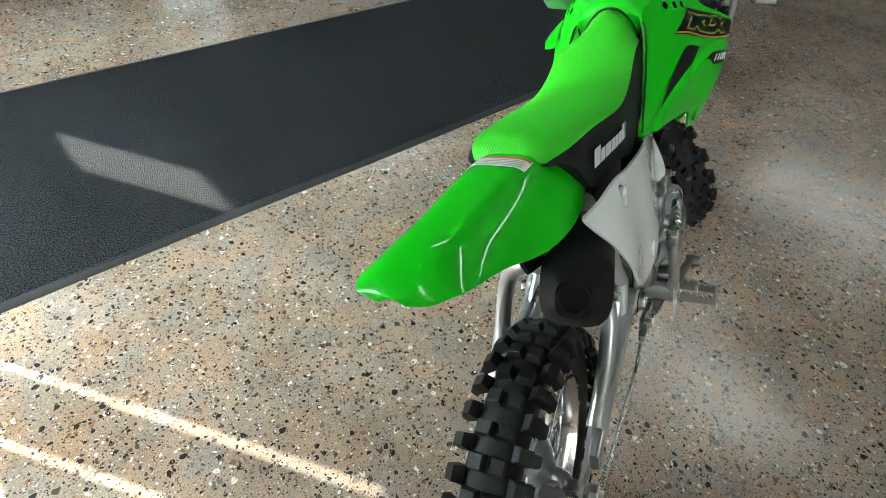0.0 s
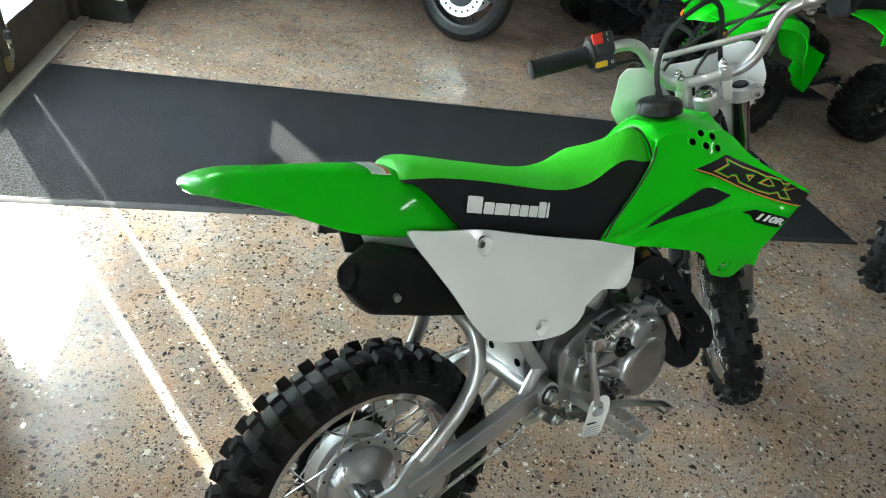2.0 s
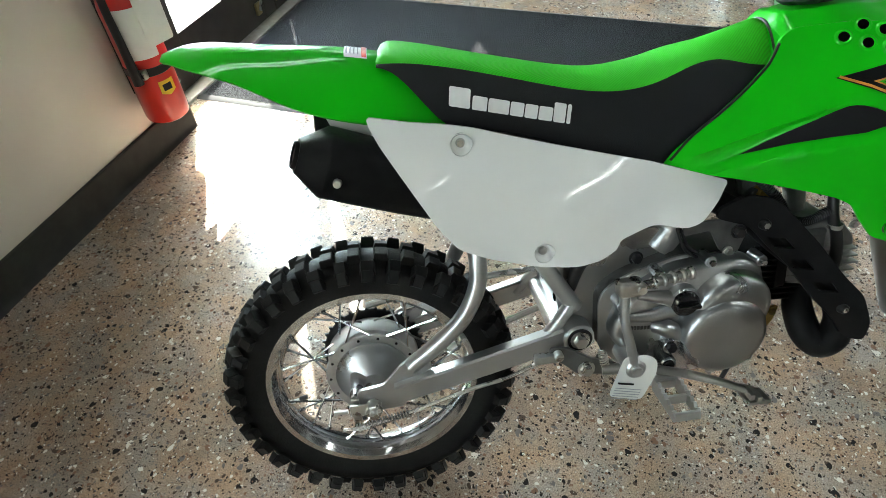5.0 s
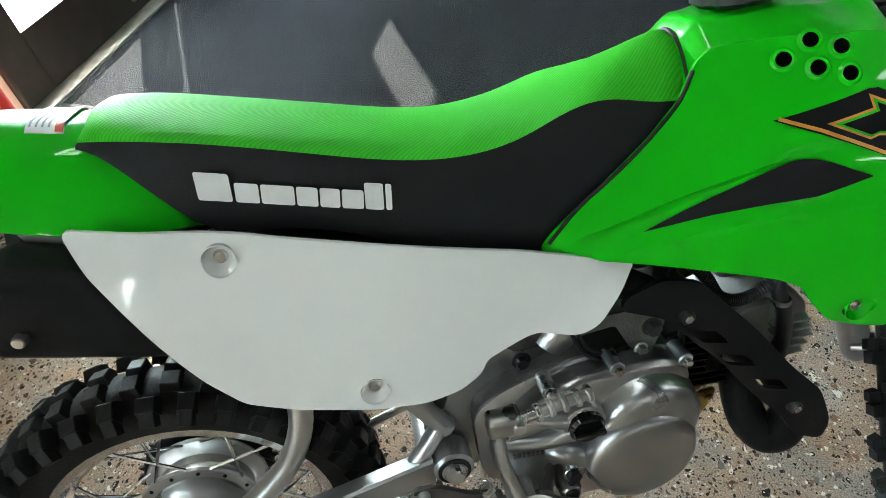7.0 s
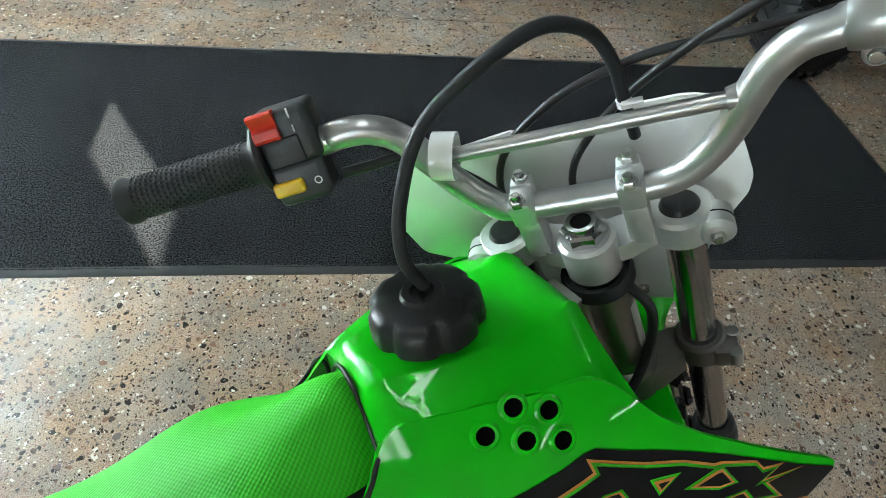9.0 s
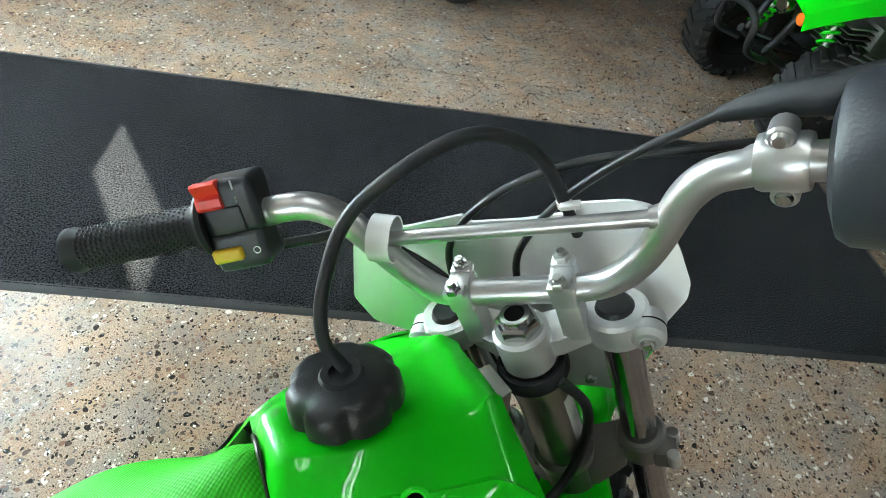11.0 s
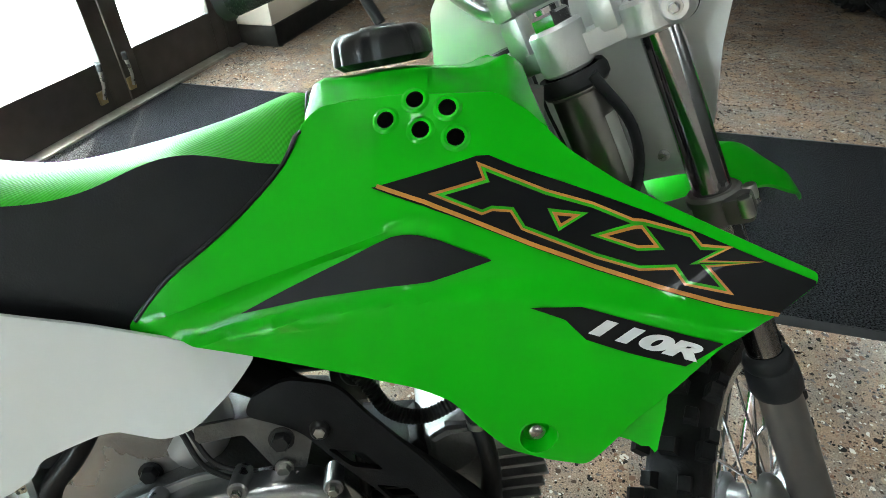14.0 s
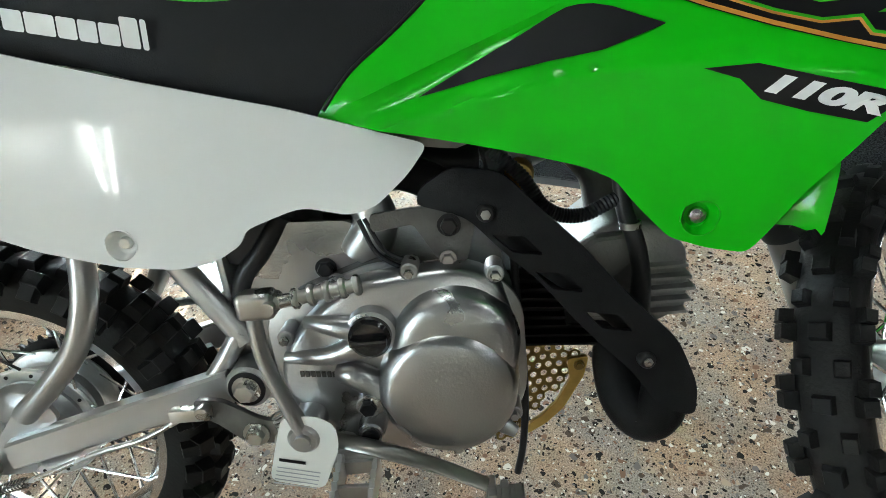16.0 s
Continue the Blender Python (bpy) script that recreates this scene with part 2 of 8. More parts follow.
BRASS = material("worn_brass", (0.55, 0.42, 0.2), 0.35, 1.0, second=(0.4, 0.32, 0.2), scale=60)
PAVING = material("outdoor_concrete", (0.6, 0.58, 0.54), 0.85, second=(0.5, 0.48, 0.45), scale=5, bump=0.2)
GREEN = material("green_plastic", (0.020, 0.49, 0.008), 0.34, second=(0.016, 0.45, 0.007), scale=5, amount=0.9, coat=0.5, bump=0.01, bump_scale=500, spec=0.08)
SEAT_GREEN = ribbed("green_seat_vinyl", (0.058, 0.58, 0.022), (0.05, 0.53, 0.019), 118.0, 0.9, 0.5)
SEAT_BLACK = material("black_seat_vinyl", (0.010, 0.0105, 0.0125), 0.48, second=(0.008, 0.0085, 0.010), scale=30, bump=0.25, bump_scale=700, spec=0.25)
WHITE = material("white_plastic", (0.82, 0.825, 0.815), 0.16, second=(0.78, 0.785, 0.77), scale=4, coat=0.9, bump=0.02, bump_scale=500)
DECAL_BLACK = material("black_decal", (0.007, 0.007, 0.008), 0.32, second=(0.006, 0.006, 0.007), coat=0.12, spec=0.2)
GLOSS_BLACK = material("glossy_black_plastic", (0.008, 0.008, 0.009), 0.12, coat=0.5, spec=0.4)
BLADE_BLACK = material("satin_black_decal", (0.007, 0.007, 0.009), 0.5, second=(0.005, 0.005, 0.006), scale=20, bump=0.1, bump_scale=600, spec=0.25)
# black that stands for the shade inside holes that are not cut
HOLE_SHADE = material("hole_shade", (0.003, 0.003, 0.003), 0.95, spec=0.0)
DARK_BRONZE = material("gold_pressed_plate", (0.34, 0.24, 0.085), 0.35, 0.9, second=(0.22, 0.15, 0.05), scale=40)
DECAL_WHITE = material("white_print", (0.82, 0.82, 0.82), 0.4)
DECAL_ORANGE = material("orange_print", (0.62, 0.26, 0.05), 0.3, second=(0.55, 0.22, 0.04), coat=0.4)
DECAL_GREEN = material("green_print", (0.06, 0.52, 0.02), 0.25, coat=0.4)
DECAL_RED = material("red_print", (0.6, 0.09, 0.03), 0.35)
RUBBER = material("tyre_rubber", (0.007, 0.007, 0.0075), 0.55, second=(0.014, 0.0135, 0.013), scale=35, amount=0.6, bump=0.3, bump_scale=260, rough_var=0.1, spec=0.22)
GRIP = material("grip_rubber", (0.014, 0.015, 0.017), 0.5, bump=0.1, bump_scale=400, spec=0.4)
BLACK_PLASTIC = material("black_plastic", (0.010, 0.010, 0.011), 0.32, second=(0.016, 0.016, 0.017), scale=40, bump=0.12, bump_scale=600, spec=0.4)
MATT_BLACK = material("heat_shield_black", (0.0055, 0.0055, 0.006), 0.5, second=(0.009, 0.009, 0.0095), scale=50, bump=0.2, bump_scale=800, spec=0.13)
GREY_PLASTIC = material("dark_grey_plastic", (0.022, 0.025, 0.031), 0.4, bump=0.1, bump_scale=500)
SILVER = material("silver_paint", (0.5, 0.505, 0.505), 0.3, 0.85, second=(0.48, 0.48, 0.475), scale=30, rough_var=0.05)
ALLOY = material("cast_alloy", (0.47, 0.475, 0.48), 0.28, 1.0, second=(0.40, 0.405, 0.41), scale=26, amount=0.9, bump=0.12, bump_scale=420, rough_var=0.04)
CASTING = material("rough_casting", (0.17, 0.169, 0.166), 0.4, 0.8, second=(0.11, 0.109, 0.107), scale=40, bump=0.35, bump_scale=350)
HEAD_CAST = material("head_casting", (0.31, 0.308, 0.30), 0.4, 0.75, second=(0.22, 0.218, 0.212), scale=40, bump=0.3, bump_scale=350)
CLAMP_ALLOY = material("blasted_cast_alloy", (0.72, 0.72, 0.71), 0.36, 0.8, second=(0.60, 0.605, 0.60), scale=35, bump=0.12, bump_scale=500)
BRIGHT_ALLOY = material("bright_alloy", (0.54, 0.54, 0.535), 0.32, 0.9, second=(0.43, 0.435, 0.43), scale=30, bump=0.1, bump_scale=300)
CHROME = material("chrome", (0.72, 0.73, 0.74), 0.12, 1.0, second=(0.62, 0.63, 0.64), scale=40, rough_var=0.06)
STEEL = material("zinc_steel", (0.6, 0.6, 0.58), 0.28, 1.0, second=(0.48, 0.47, 0.44), scale=60, rough_var=0.1)
TITAN = material("grey_steel_tube", (0.33, 0.315, 0.29), 0.3, 0.95, second=(0.27, 0.26, 0.24), scale=20, rough_var=0.08)
FORK = material("polished_fork_tube", (0.42, 0.42, 0.43), 0.14, 1.0, second=(0.36, 0.36, 0.37), scale=25)
FORK_LEG = material("grey_fork_leg", (0.19, 0.18, 0.168), 0.42, 0.6, second=(0.16, 0.152, 0.144), scale=30)
GOLD = material("gold_mesh", (0.65, 0.46, 0.16), 0.35, 1.0, second=(0.5, 0.34, 0.1), scale=60)
RED = material("red_enamel", (0.62, 0.025, 0.018), 0.28, second=(0.5, 0.02, 0.015), scale=12, coat=0.4)
RED_BUTTON = material("red_button", (0.75, 0.035, 0.02), 0.35)
YELLOW = material("yellow_button", (0.78, 0.5, 0.02), 0.4)
AMBER = material("orange_lens", (0.8, 0.16, 0.02), 0.2)
BLUE = material("blue_plastic", (0.02, 0.04, 0.45), 0.25, coat=0.5)
ORANGE = material("orange_plastic", (0.75, 0.08, 0.01), 0.3, coat=0.4)
PAPER = material("paper_tag", (0.74, 0.74, 0.7), 0.7, second=(0.66, 0.66, 0.63), scale=20)
LAMP = glowing("lamp_tube", (0.95, 0.98, 1.0), 2.0)


# ---- mesh helpers ----
def part(name, bm, mat, parent=None, label="", m=None, smooth=True):
    """Links a bmesh as one mesh object, under a thing or under a part."""
    if m is not None:
        bmesh.ops.transform(bm, matrix=m, verts=bm.verts)
    bmesh.ops.recalc_face_normals(bm, faces=bm.faces)
    me = bpy.data.meshes.new(name)
    for f in bm.faces:
        f.smooth = smooth
    bm.to_mesh(me)
    bm.free()
    if smooth:
        me.set_sharp_from_angle(angle=radians(38))
    me.materials.append(mat)
    ob = new(name, me)
    if parent:
        ob.parent = parent
    if label:
        ob["label"] = label
    return ob


def share(name, ob, m, parent=None):
    """Another object on the same mesh."""
    c = new(name, ob.data)
    c.matrix_basis = m
    c.parent = parent or ob.parent
    return c


def thing(name, label, category, m=None, group="", kind=""):
    ob = new(name)
    ob.empty_display_size = 0.05
    if m is not None:
        ob.matrix_basis = m
    return tagged(ob, label, category, group, kind)


def V3(p):
    return Vector(p)


def box(bm, c, size, bevel=0.0, m=None, seg=2):
    r = bmesh.ops.create_cube(bm, size=1.0, matrix=Matrix.Translation(c) @ Matrix.Diagonal((*size, 1)))
    vs = r["verts"]
    if bevel:
        es = list({e for v in vs for e in v.link_edges})
        b = bmesh.ops.bevel(bm, geom=es, offset=bevel, segments=seg, affect="EDGES", profile=0.6)
        vs = list({v for f in b["faces"] for v in f.verts} | {v for v in vs if v.is_valid})
    if m is not None:
        bmesh.ops.transform(bm, matrix=m, verts=vs)
    return vs


def ring_frame(d):
    d = d.normalized()
    a = Vector((0, 0, 1)) if abs(d.z) < 0.9 else Vector((1, 0, 0))
    x = a.cross(d).normalized()
    return x, d.cross(x)


def skin(bm, rings, closed=True, caps=True):
    """Quads between rings of equal length."""
    vr = [[bm.verts.new(p) for p in r] for r in rings]
    n = len(vr[0])
    for a, b in zip(vr, vr[1:]):
        for i in range(n if closed else n - 1):
            j = (i + 1) % n
            bm.faces.new((a[i], a[j], b[j], b[i]))
    if caps and closed:
        bm.faces.new(vr[0][::-1])
        bm.faces.new(vr[-1])
    return vr


def cyl(bm, a, b, r, r2=None, seg=16, bevel=0.0):
    a, b = V3(a), V3(b)
    r2 = r if r2 is None else r2
    d = b - a
    x, y = ring_frame(d)
    L = d.length
    bevel = min(bevel, L * 0.45, r * 0.8, r2 * 0.8)
    st = [(0, r), (1, r2)] if not bevel else [(0, r - bevel), (bevel / L, r), (1 - bevel / L, r2), (1, r2 - bevel)]
    skin(bm, [[a + d * k + (x * math.cos(t) + y * math.sin(t)) * q for t in (2 * math.pi * i / seg for i in range(seg))] for k, q in st])


def smooth_path(pts, step=6):
    """Catmull-Rom through the points."""
    P = [V3(p) for p in pts]
    P = [P[0] * 2 - P[1]] + P + [P[-1] * 2 - P[-2]]
    out = []
    for i in range(1, len(P) - 2):
        a, b, c, d = P[i - 1:i + 3]
        for k in range(step):
            t = k / step
            out.append(0.5 * ((2 * b) + (c - a) * t + (2 * a - 5 * b + 4 * c - d) * t * t + (3 * b - a - 3 * c + d) * t ** 3))
    return out + [P[-2]]


def tube(bm, pts, r, seg=12, step=6, smooth=True, flat=1.0):
    """A round tube swept along a smooth line. r: one radius or one per point."""
    path = smooth_path(pts, step) if smooth else [V3(p) for p in pts]
    rs = [r] * len(path)
    if isinstance(r, (list, tuple)):
        rs = []
        for i in range(len(path)):
            k = i / (len(path) - 1) * (len(r) - 1)
            j = min(int(k), len(r) - 2)
            rs.append(r[j] + (r[j + 1] - r[j]) * (k - j))
    x, y = ring_frame(path[1] - path[0])
    rings, last = [], None
    for i, p in enumerate(path):
        d = (path[min(i + 1, len(path) - 1)] - path[max(i - 1, 0)]).normalized()
        if last is not None:
            q = last.rotation_difference(d)
            x = q @ x
        y = d.cross(x).normalized()
        x = y.cross(d).normalized()
        last = d
        rings.append([p + (x * math.cos(t) + y * flat * math.sin(t)) * rs[i] for t in (2 * math.pi * k / seg for k in range(seg))])
    skin(bm, rings)


def lathe(bm, profile, seg=48, axis="Y", m=None, closed=True):
    """Turns (radius, along) round an axis."""
    rings = []
    for i in range(seg):
        t = 2 * math.pi * i / seg
        c, s = math.cos(t), math.sin(t)
        if axis == "Y":
            rings.append([Vector((r * c, h, r * s)) for r, h in profile])
        else:
            rings.append([Vector((r * c, r * s, h)) for r, h in profile])
    vr = [[bm.verts.new(p) for p in r] for r in rings]
    n = len(profile)
    for i in range(seg):
        a, b = vr[i], vr[(i + 1) % seg]
        for k in range(n if closed else n - 1):
            j = (k + 1) % n
            bm.faces.new((a[k], a[j], b[j], b[k]))
    if m is not None:
        bmesh.ops.transform(bm, matrix=m, verts=[v for r in vr for v in r])
    bmesh.ops.remove_doubles(bm, verts=[v for r in vr for v in r], dist=1e-6)


def rounded(poly, r=0.01, n=4):
    """A flat outline with its corners rounded."""
    out = []
    L = len(poly)
    for i, p in enumerate(poly):
        p = Vector(p)
        rr = r[i] if isinstance(r, (list, tuple)) else r
        a, b = Vector(poly[i - 1]), Vector(poly[(i + 1) % L])
        da, db = a - p, b - p
        k = min(rr, da.length * 0.45, db.length * 0.45)
        if k < 1e-4:
            out.append(p)
            continue
        q0, q2 = p + da.normalized() * k, p + db.normalized() * k
        for j in range(n + 1):
            t = j / n
            out.append(q0 * (1 - t) ** 2 + p * 2 * t * (1 - t) + q2 * t * t)
    return out


def panel(bm, outline, depth, thick=0.003, grid=0.02, lift=0.0, mirror=False, slope=0.0, holes=()):
    """A moulded sheet: an outline in the side view (x, z), laid on the surface y = depth(x, z), with holes cut through it."""
    def fine(line):
        out = []
        for k, p in enumerate(line):
            a, b = Vector(p), Vector(line[(k + 1) % len(line)])
            n = max(1, int((b - a).length / grid))
            out += [a + (b - a) * (i / n) for i in range(n)]
        return out

    edge = fine(outline)
    rims = [fine(h) for h in holes]
    E = np.array([(p.x, p.y) for p in edge])
    A, B = E, np.roll(E, -1, 0)
    d = B - A
    inner = []
    z_lo, z_hi = min(E[:, 1] - slope * E[:, 0]), max(E[:, 1] - slope * E[:, 0])
    for x in np.arange(E[:, 0].min() + grid * 0.5, E[:, 0].max(), grid):
        for q in np.arange(z_lo + grid * 0.5, z_hi, grid):
            z = q + slope * x
            cross = (A[:, 1] > z) != (B[:, 1] > z)
            inside = np.count_nonzero(cross & (x < A[:, 0] + d[:, 0] * (z - A[:, 1]) / np.where(d[:, 1] == 0, 1e-12, d[:, 1]))) % 2
            if not inside:
                continue
            t = np.clip(((x - A[:, 0]) * d[:, 0] + (z - A[:, 1]) * d[:, 1]) / np.maximum((d * d).sum(1), 1e-12), 0, 1)
            gap = np.hypot(A[:, 0] + d[:, 0] * t - x, A[:, 1] + d[:, 1] * t - z).min()
            if gap > grid * 0.45:
                inner.append(Vector((x, z)))
    n = len(edge)
    links = [(k, (k + 1) % n) for k in range(n)]
    for rim in rims:
        first = len(edge)
        edge = edge + rim
        links += [(first + k, first + (k + 1) % len(rim)) for k in range(len(rim))]
    pts, _, tris, *_ = delaunay_2d_cdt(edge + inner, links, [], 1, 1e-6)

    def cut_out(f):
        c = sum((pts[k] for k in f), Vector((0, 0))) / len(f)
        for rim in rims:
            hit = False
            for a, b in zip(rim, rim[1:] + rim[:1]):
                if (a.y > c.y) != (b.y > c.y) and c.x < a.x + (b.x - a.x) * (c.y - a.y) / (b.y - a.y):
                    hit = not hit
            if hit:
                return True
        return False
    if rims:
        tris = [f for f in tris if not cut_out(f)]
    s = -1.0 if mirror else 1.0
    vs = [bm.verts.new((p.x, (depth(p.x, p.y) - lift) * s, p.y)) for p in pts]
    faces = [bm.faces.new([vs[k] for k in f]) for f in tris]
    if thick:
        r = bmesh.ops.extrude_face_region(bm, geom=faces)
        for v in r["geom"]:
            if isinstance(v, bmesh.types.BMVert):
                v.co.y += thick * s
    return faces


def inward(pts, k):
    """Moves every edge of an outline inwards by k metres."""
    P = [Vector(p) for p in pts]
    n = len(P)
    area = sum(P[i].x * P[(i + 1) % n].y - P[(i + 1) % n].x * P[i].y for i in range(n))
    s = 1 if area > 0 else -1
    out = []
    for i in range(n):
        a, b = (P[i] - P[i - 1]).normalized(), (P[(i + 1) % n] - P[i]).normalized()
        na, nb = Vector((-a.y, a.x)) * s, Vector((-b.y, b.x)) * s
        m = (na + nb).normalized()
        out.append(P[i] + m * min(k / max(m.dot(na), 0.25), k * 3))
    return out


def spline(table):
    """A smooth curve through (x, value) rows."""
    xs = np.array([t[0] for t in table])
    ys = np.array([t[1] for t in table])
    n = len(xs)
    h = np.diff(xs)
    A = np.eye(n)
    b = np.zeros(n)
    for i in range(1, n - 1):
        A[i, i - 1:i + 2] = h[i - 1], 2 * (h[i - 1] + h[i]), h[i]
        b[i] = 3 * ((ys[i + 1] - ys[i]) / h[i] - (ys[i] - ys[i - 1]) / h[i - 1])
    c = np.linalg.solve(A, b)

    def f(x):
        x = min(max(x, xs[0]), xs[-1])
        i = min(max(int(np.searchsorted(xs, x)) - 1, 0), n - 2)
        d = x - xs[i]
        bi = (ys[i + 1] - ys[i]) / h[i] - h[i] * (2 * c[i] + c[i + 1]) / 3
        return float(ys[i] + bi * d + c[i] * d * d + (c[i + 1] - c[i]) / (3 * h[i]) * d ** 3)
    return f


def surface(rows, reach=0.09, soft=0.2):
    """A smooth sheet y(x, z) close to (x, z, y) rows: an even trend with gentle bulges."""
    P = np.array(rows, float)
    x0, z0 = P[:, 0].mean(), P[:, 1].mean()
    x, z = P[:, 0] - x0, P[:, 1] - z0
    trend = np.linalg.lstsq(np.stack([1 + 0 * x, x, z, z * z], 1), P[:, 2], rcond=None)[0]
    rest = P[:, 2] - np.stack([1 + 0 * x, x, z, z * z], 1) @ trend
    near = np.exp(-((x[:, None] - x) ** 2 + (z[:, None] - z) ** 2) / (2 * reach * reach))
    w = np.linalg.solve(near + np.eye(len(P)) * soft, rest)

    def f(a, b):
        a, b = a - x0, b - z0
        return float(trend @ np.array([1, a, b, b * b]) + np.exp(-((x - a) ** 2 + (z - b) ** 2) / (2 * reach * reach)) @ w)
    return f


# ---- the place ----
def in_room(name, bm, mat, kind="structure", label="", category="", parent=None, smooth=False):
    ob = part(name, bm, mat, parent, smooth=smooth)
    if not parent:
        ob.matrix_basis = ROOM
        tagged(ob, label, category, kind=kind)
    return ob


def slab(u0, u1, v0, v1, z0, z1, bevel=0.0, bm=None):
    bm = bm or bmesh.new()
    box(bm, ((u0 + u1) / 2, (v0 + v1) / 2, (z0 + z1) / 2), (u1 - u0, v1 - v0, z1 - z0), bevel)
    return bm


# floor with a saw-cut joint
bm = bmesh.new()
J = 2.175
prof = [(-7.0, 0), (J - 0.0025, 0), (J - 0.0018, -0.005), (J + 0.0018, -0.005), (J + 0.0025, 0), (9.0, 0), (9.0, -0.15), (-7.0, -0.15)]
skin(bm, [[Vector((u, v, z)) for v, z in prof] for u in (-1.16, 9.0)])
in_room("floor", bm, FLOOR, label="polished brown-grey concrete floor with exposed stone aggregate", category="floor")
bm = slab(-30, -1.16, -40, 40, -0.2, -0.02)
in_room("pavement", bm, PAVING, label="pale sunlit concrete paving outside the glass doors", category="pavement")
bm = slab(-1.3, 9.2, -7.2, 9.2, 3.6, 3.7)
in_room("ceiling", bm, CEILING, label="dark grey painted ceiling high above the floor", category="ceiling")

# door wall: solid piece, door opening, second piece with a window
W1, W2 = -1.0, -0.92
D0, D1 = 0.82, 2.47
bm = slab(-1.25, W1 - 0.012, -2.0, D0, 0, 3.6)
# gap in the wall for the added window
slab(-1.25, W1 - 0.012, -3.85, -2.0, 0, 0.5, bm=bm)
slab(-1.25, W1 - 0.012, -3.85, -2.0, 2.7, 3.6, bm=bm)
slab(-1.25, W1 - 0.012, -7.2, -3.85, 0, 3.6, bm=bm)
slab(-1.25, W1 - 0.012, D0, D1, 2.28, 3.6, bm=bm)
in_room("wall_west", bm, WALL, label="beige painted wall beside the entrance doors", category="wall")
bm = bmesh.new()
slab(-1.25, W2 - 0.012, D1, 2.52, 0, 3.6, bm=bm)
slab(-1.25, W2 - 0.012, 2.52, 4.2, 0, 1.25, bm=bm)
slab(-1.25, W2 - 0.012, 2.52, 4.2, 2.53, 3.6, bm=bm)
slab(-1.25, W2 - 0.012, 4.2, 9.2, 0, 3.6, bm=bm)
in_room("wall_west_2", bm, WALL, label="pale painted wall pier past the entrance doors", category="wall")
for name, args, text in (("wall_north", (-1.3, 9.2, 9.0, 9.2), "plain far wall, darkened for the unlit room behind the vehicles"),
                         ("wall_south", (-1.3, 9.2, -7.2, -7.0), "plain painted wall of the showroom"),
                         ("wall_east", (9.0, 9.2, -7.2, 9.2), "plain showroom wall, darkened for the unlit far room")):
    in_room(name, slab(*args, 0, 3.6), WALL if name == "wall_south" else FAR_WALL, label=text, category="wall")


def cove(v0, v1, u):
    """Black rubber base with a rounded top and a toe."""
    bm = bmesh.new()
    prof = [(u - 0.012, 0.0), (u + 0.012, 0.0), (u + 0.008, 0.004), (u + 0.001, 0.014), (u, 0.095), (u - 0.003, 0.101), (u - 0.012, 0.102)]
    skin(bm, [[Vector((a, v, z)) for a, z in prof] for v in (v0, v1)])
    return bm


in_room("baseboard", cove(-7.0, D0, W1), BASEBOARD, label="black rubber cove base along the beige wall", category="baseboard", smooth=True)
bm = cove(D1, 9.0, W2)
slab(-1.2, W2 + 0.004, D1 - 0.006, D1 + 0.0, 0, 0.1, bm=bm)
in_room("baseboard_2", bm, BASEBOARD, label="black rubber cove base round the wall pier", category="baseboard", smooth=True)
bm = slab(-1.25, W1 + 0.002, D0, D0 + 0.006, 0, 2.28)
in_room("trim", bm, BRONZE, label="dark bronze metal reveal at the door opening", category="trim")

# door frame and two glazed doors
DU = -1.165
bm = bmesh.new()
slab(DU - 0.06, DU + 0.04, D0 + 0.006, 0.93, 0, 2.28, 0.003, bm)
slab(DU - 0.06, DU + 0.04, 2.385, D1 - 0.006, 0, 2.28, 0.003, bm)
slab(DU - 0.06, DU + 0.04, 0.93, 2.385, 2.20, 2.28, 0.003, bm)
in_room("door_frame", bm, BRONZE, label="dark bronze aluminium frame of the entrance doors", category="door frame")
bm = slab(DU - 0.07, DU + 0.075, D0 + 0.01, D1 - 0.01, 0.0, 0.012, 0.003)
in_room("threshold", bm, SILL, label="worn aluminium threshold under the entrance doors", category="threshold")


def glazed_door(name, v0, v1, s0, s1, posters, text):
    d = thing(name, text, "door", ROOM, kind="structure")
    for n, a, b, z0, z1 in (("stile", v0, v0 + s0, 0.014, 2.195), ("stile", v1 - s1, v1, 0.014, 2.195),
                            ("bottom_rail", v0 + s0, v1 - s1, 0.014, 0.2), ("top_rail", v0 + s0, v1 - s1, 2.10, 2.195)):
        bm = slab(DU - 0.022, DU + 0.022, a + 0.001, b - 0.001, z0, z1, 0.003)
        part(n, bm, BRONZE, d, smooth=False)
    g = part("pane", slab(DU - 0.004, DU + 0.004, v0 + s0 - 0.004, v1 - s1 + 0.004, 0.198, 2.104), GLASS, d, smooth=False)
    g.visible_shadow = False
    for a, b, z0, z1 in posters:
        p = part("poster", slab(DU + 0.005, DU + 0.0062, a, b, z0, z1), POSTER, d, "white sheet stuck on the glass", smooth=False)
    return d


door_a = glazed_door("door_1", 0.933, 1.685, 0.12, 0.085, [(1.06, 1.545, 1.06, 2.08)], "closed bronze-framed glass door with a white sheet")
door_b = glazed_door("door_2", 1.69, 2.38, 0.085, 0.09, [(1.815, 2.28, 0.21, 2.08)], "closed bronze-framed glass door covered by a sheet")
bm = slab(DU + 0.0064, DU + 0.007, 1.95, 2.12, 0.42, 0.46)
slab(DU + 0.0064, DU + 0.007, 1.93, 2.1, 0.36, 0.4, bm=bm)
part("print", bm, INK, door_b, "two grey printed bars", smooth=False)


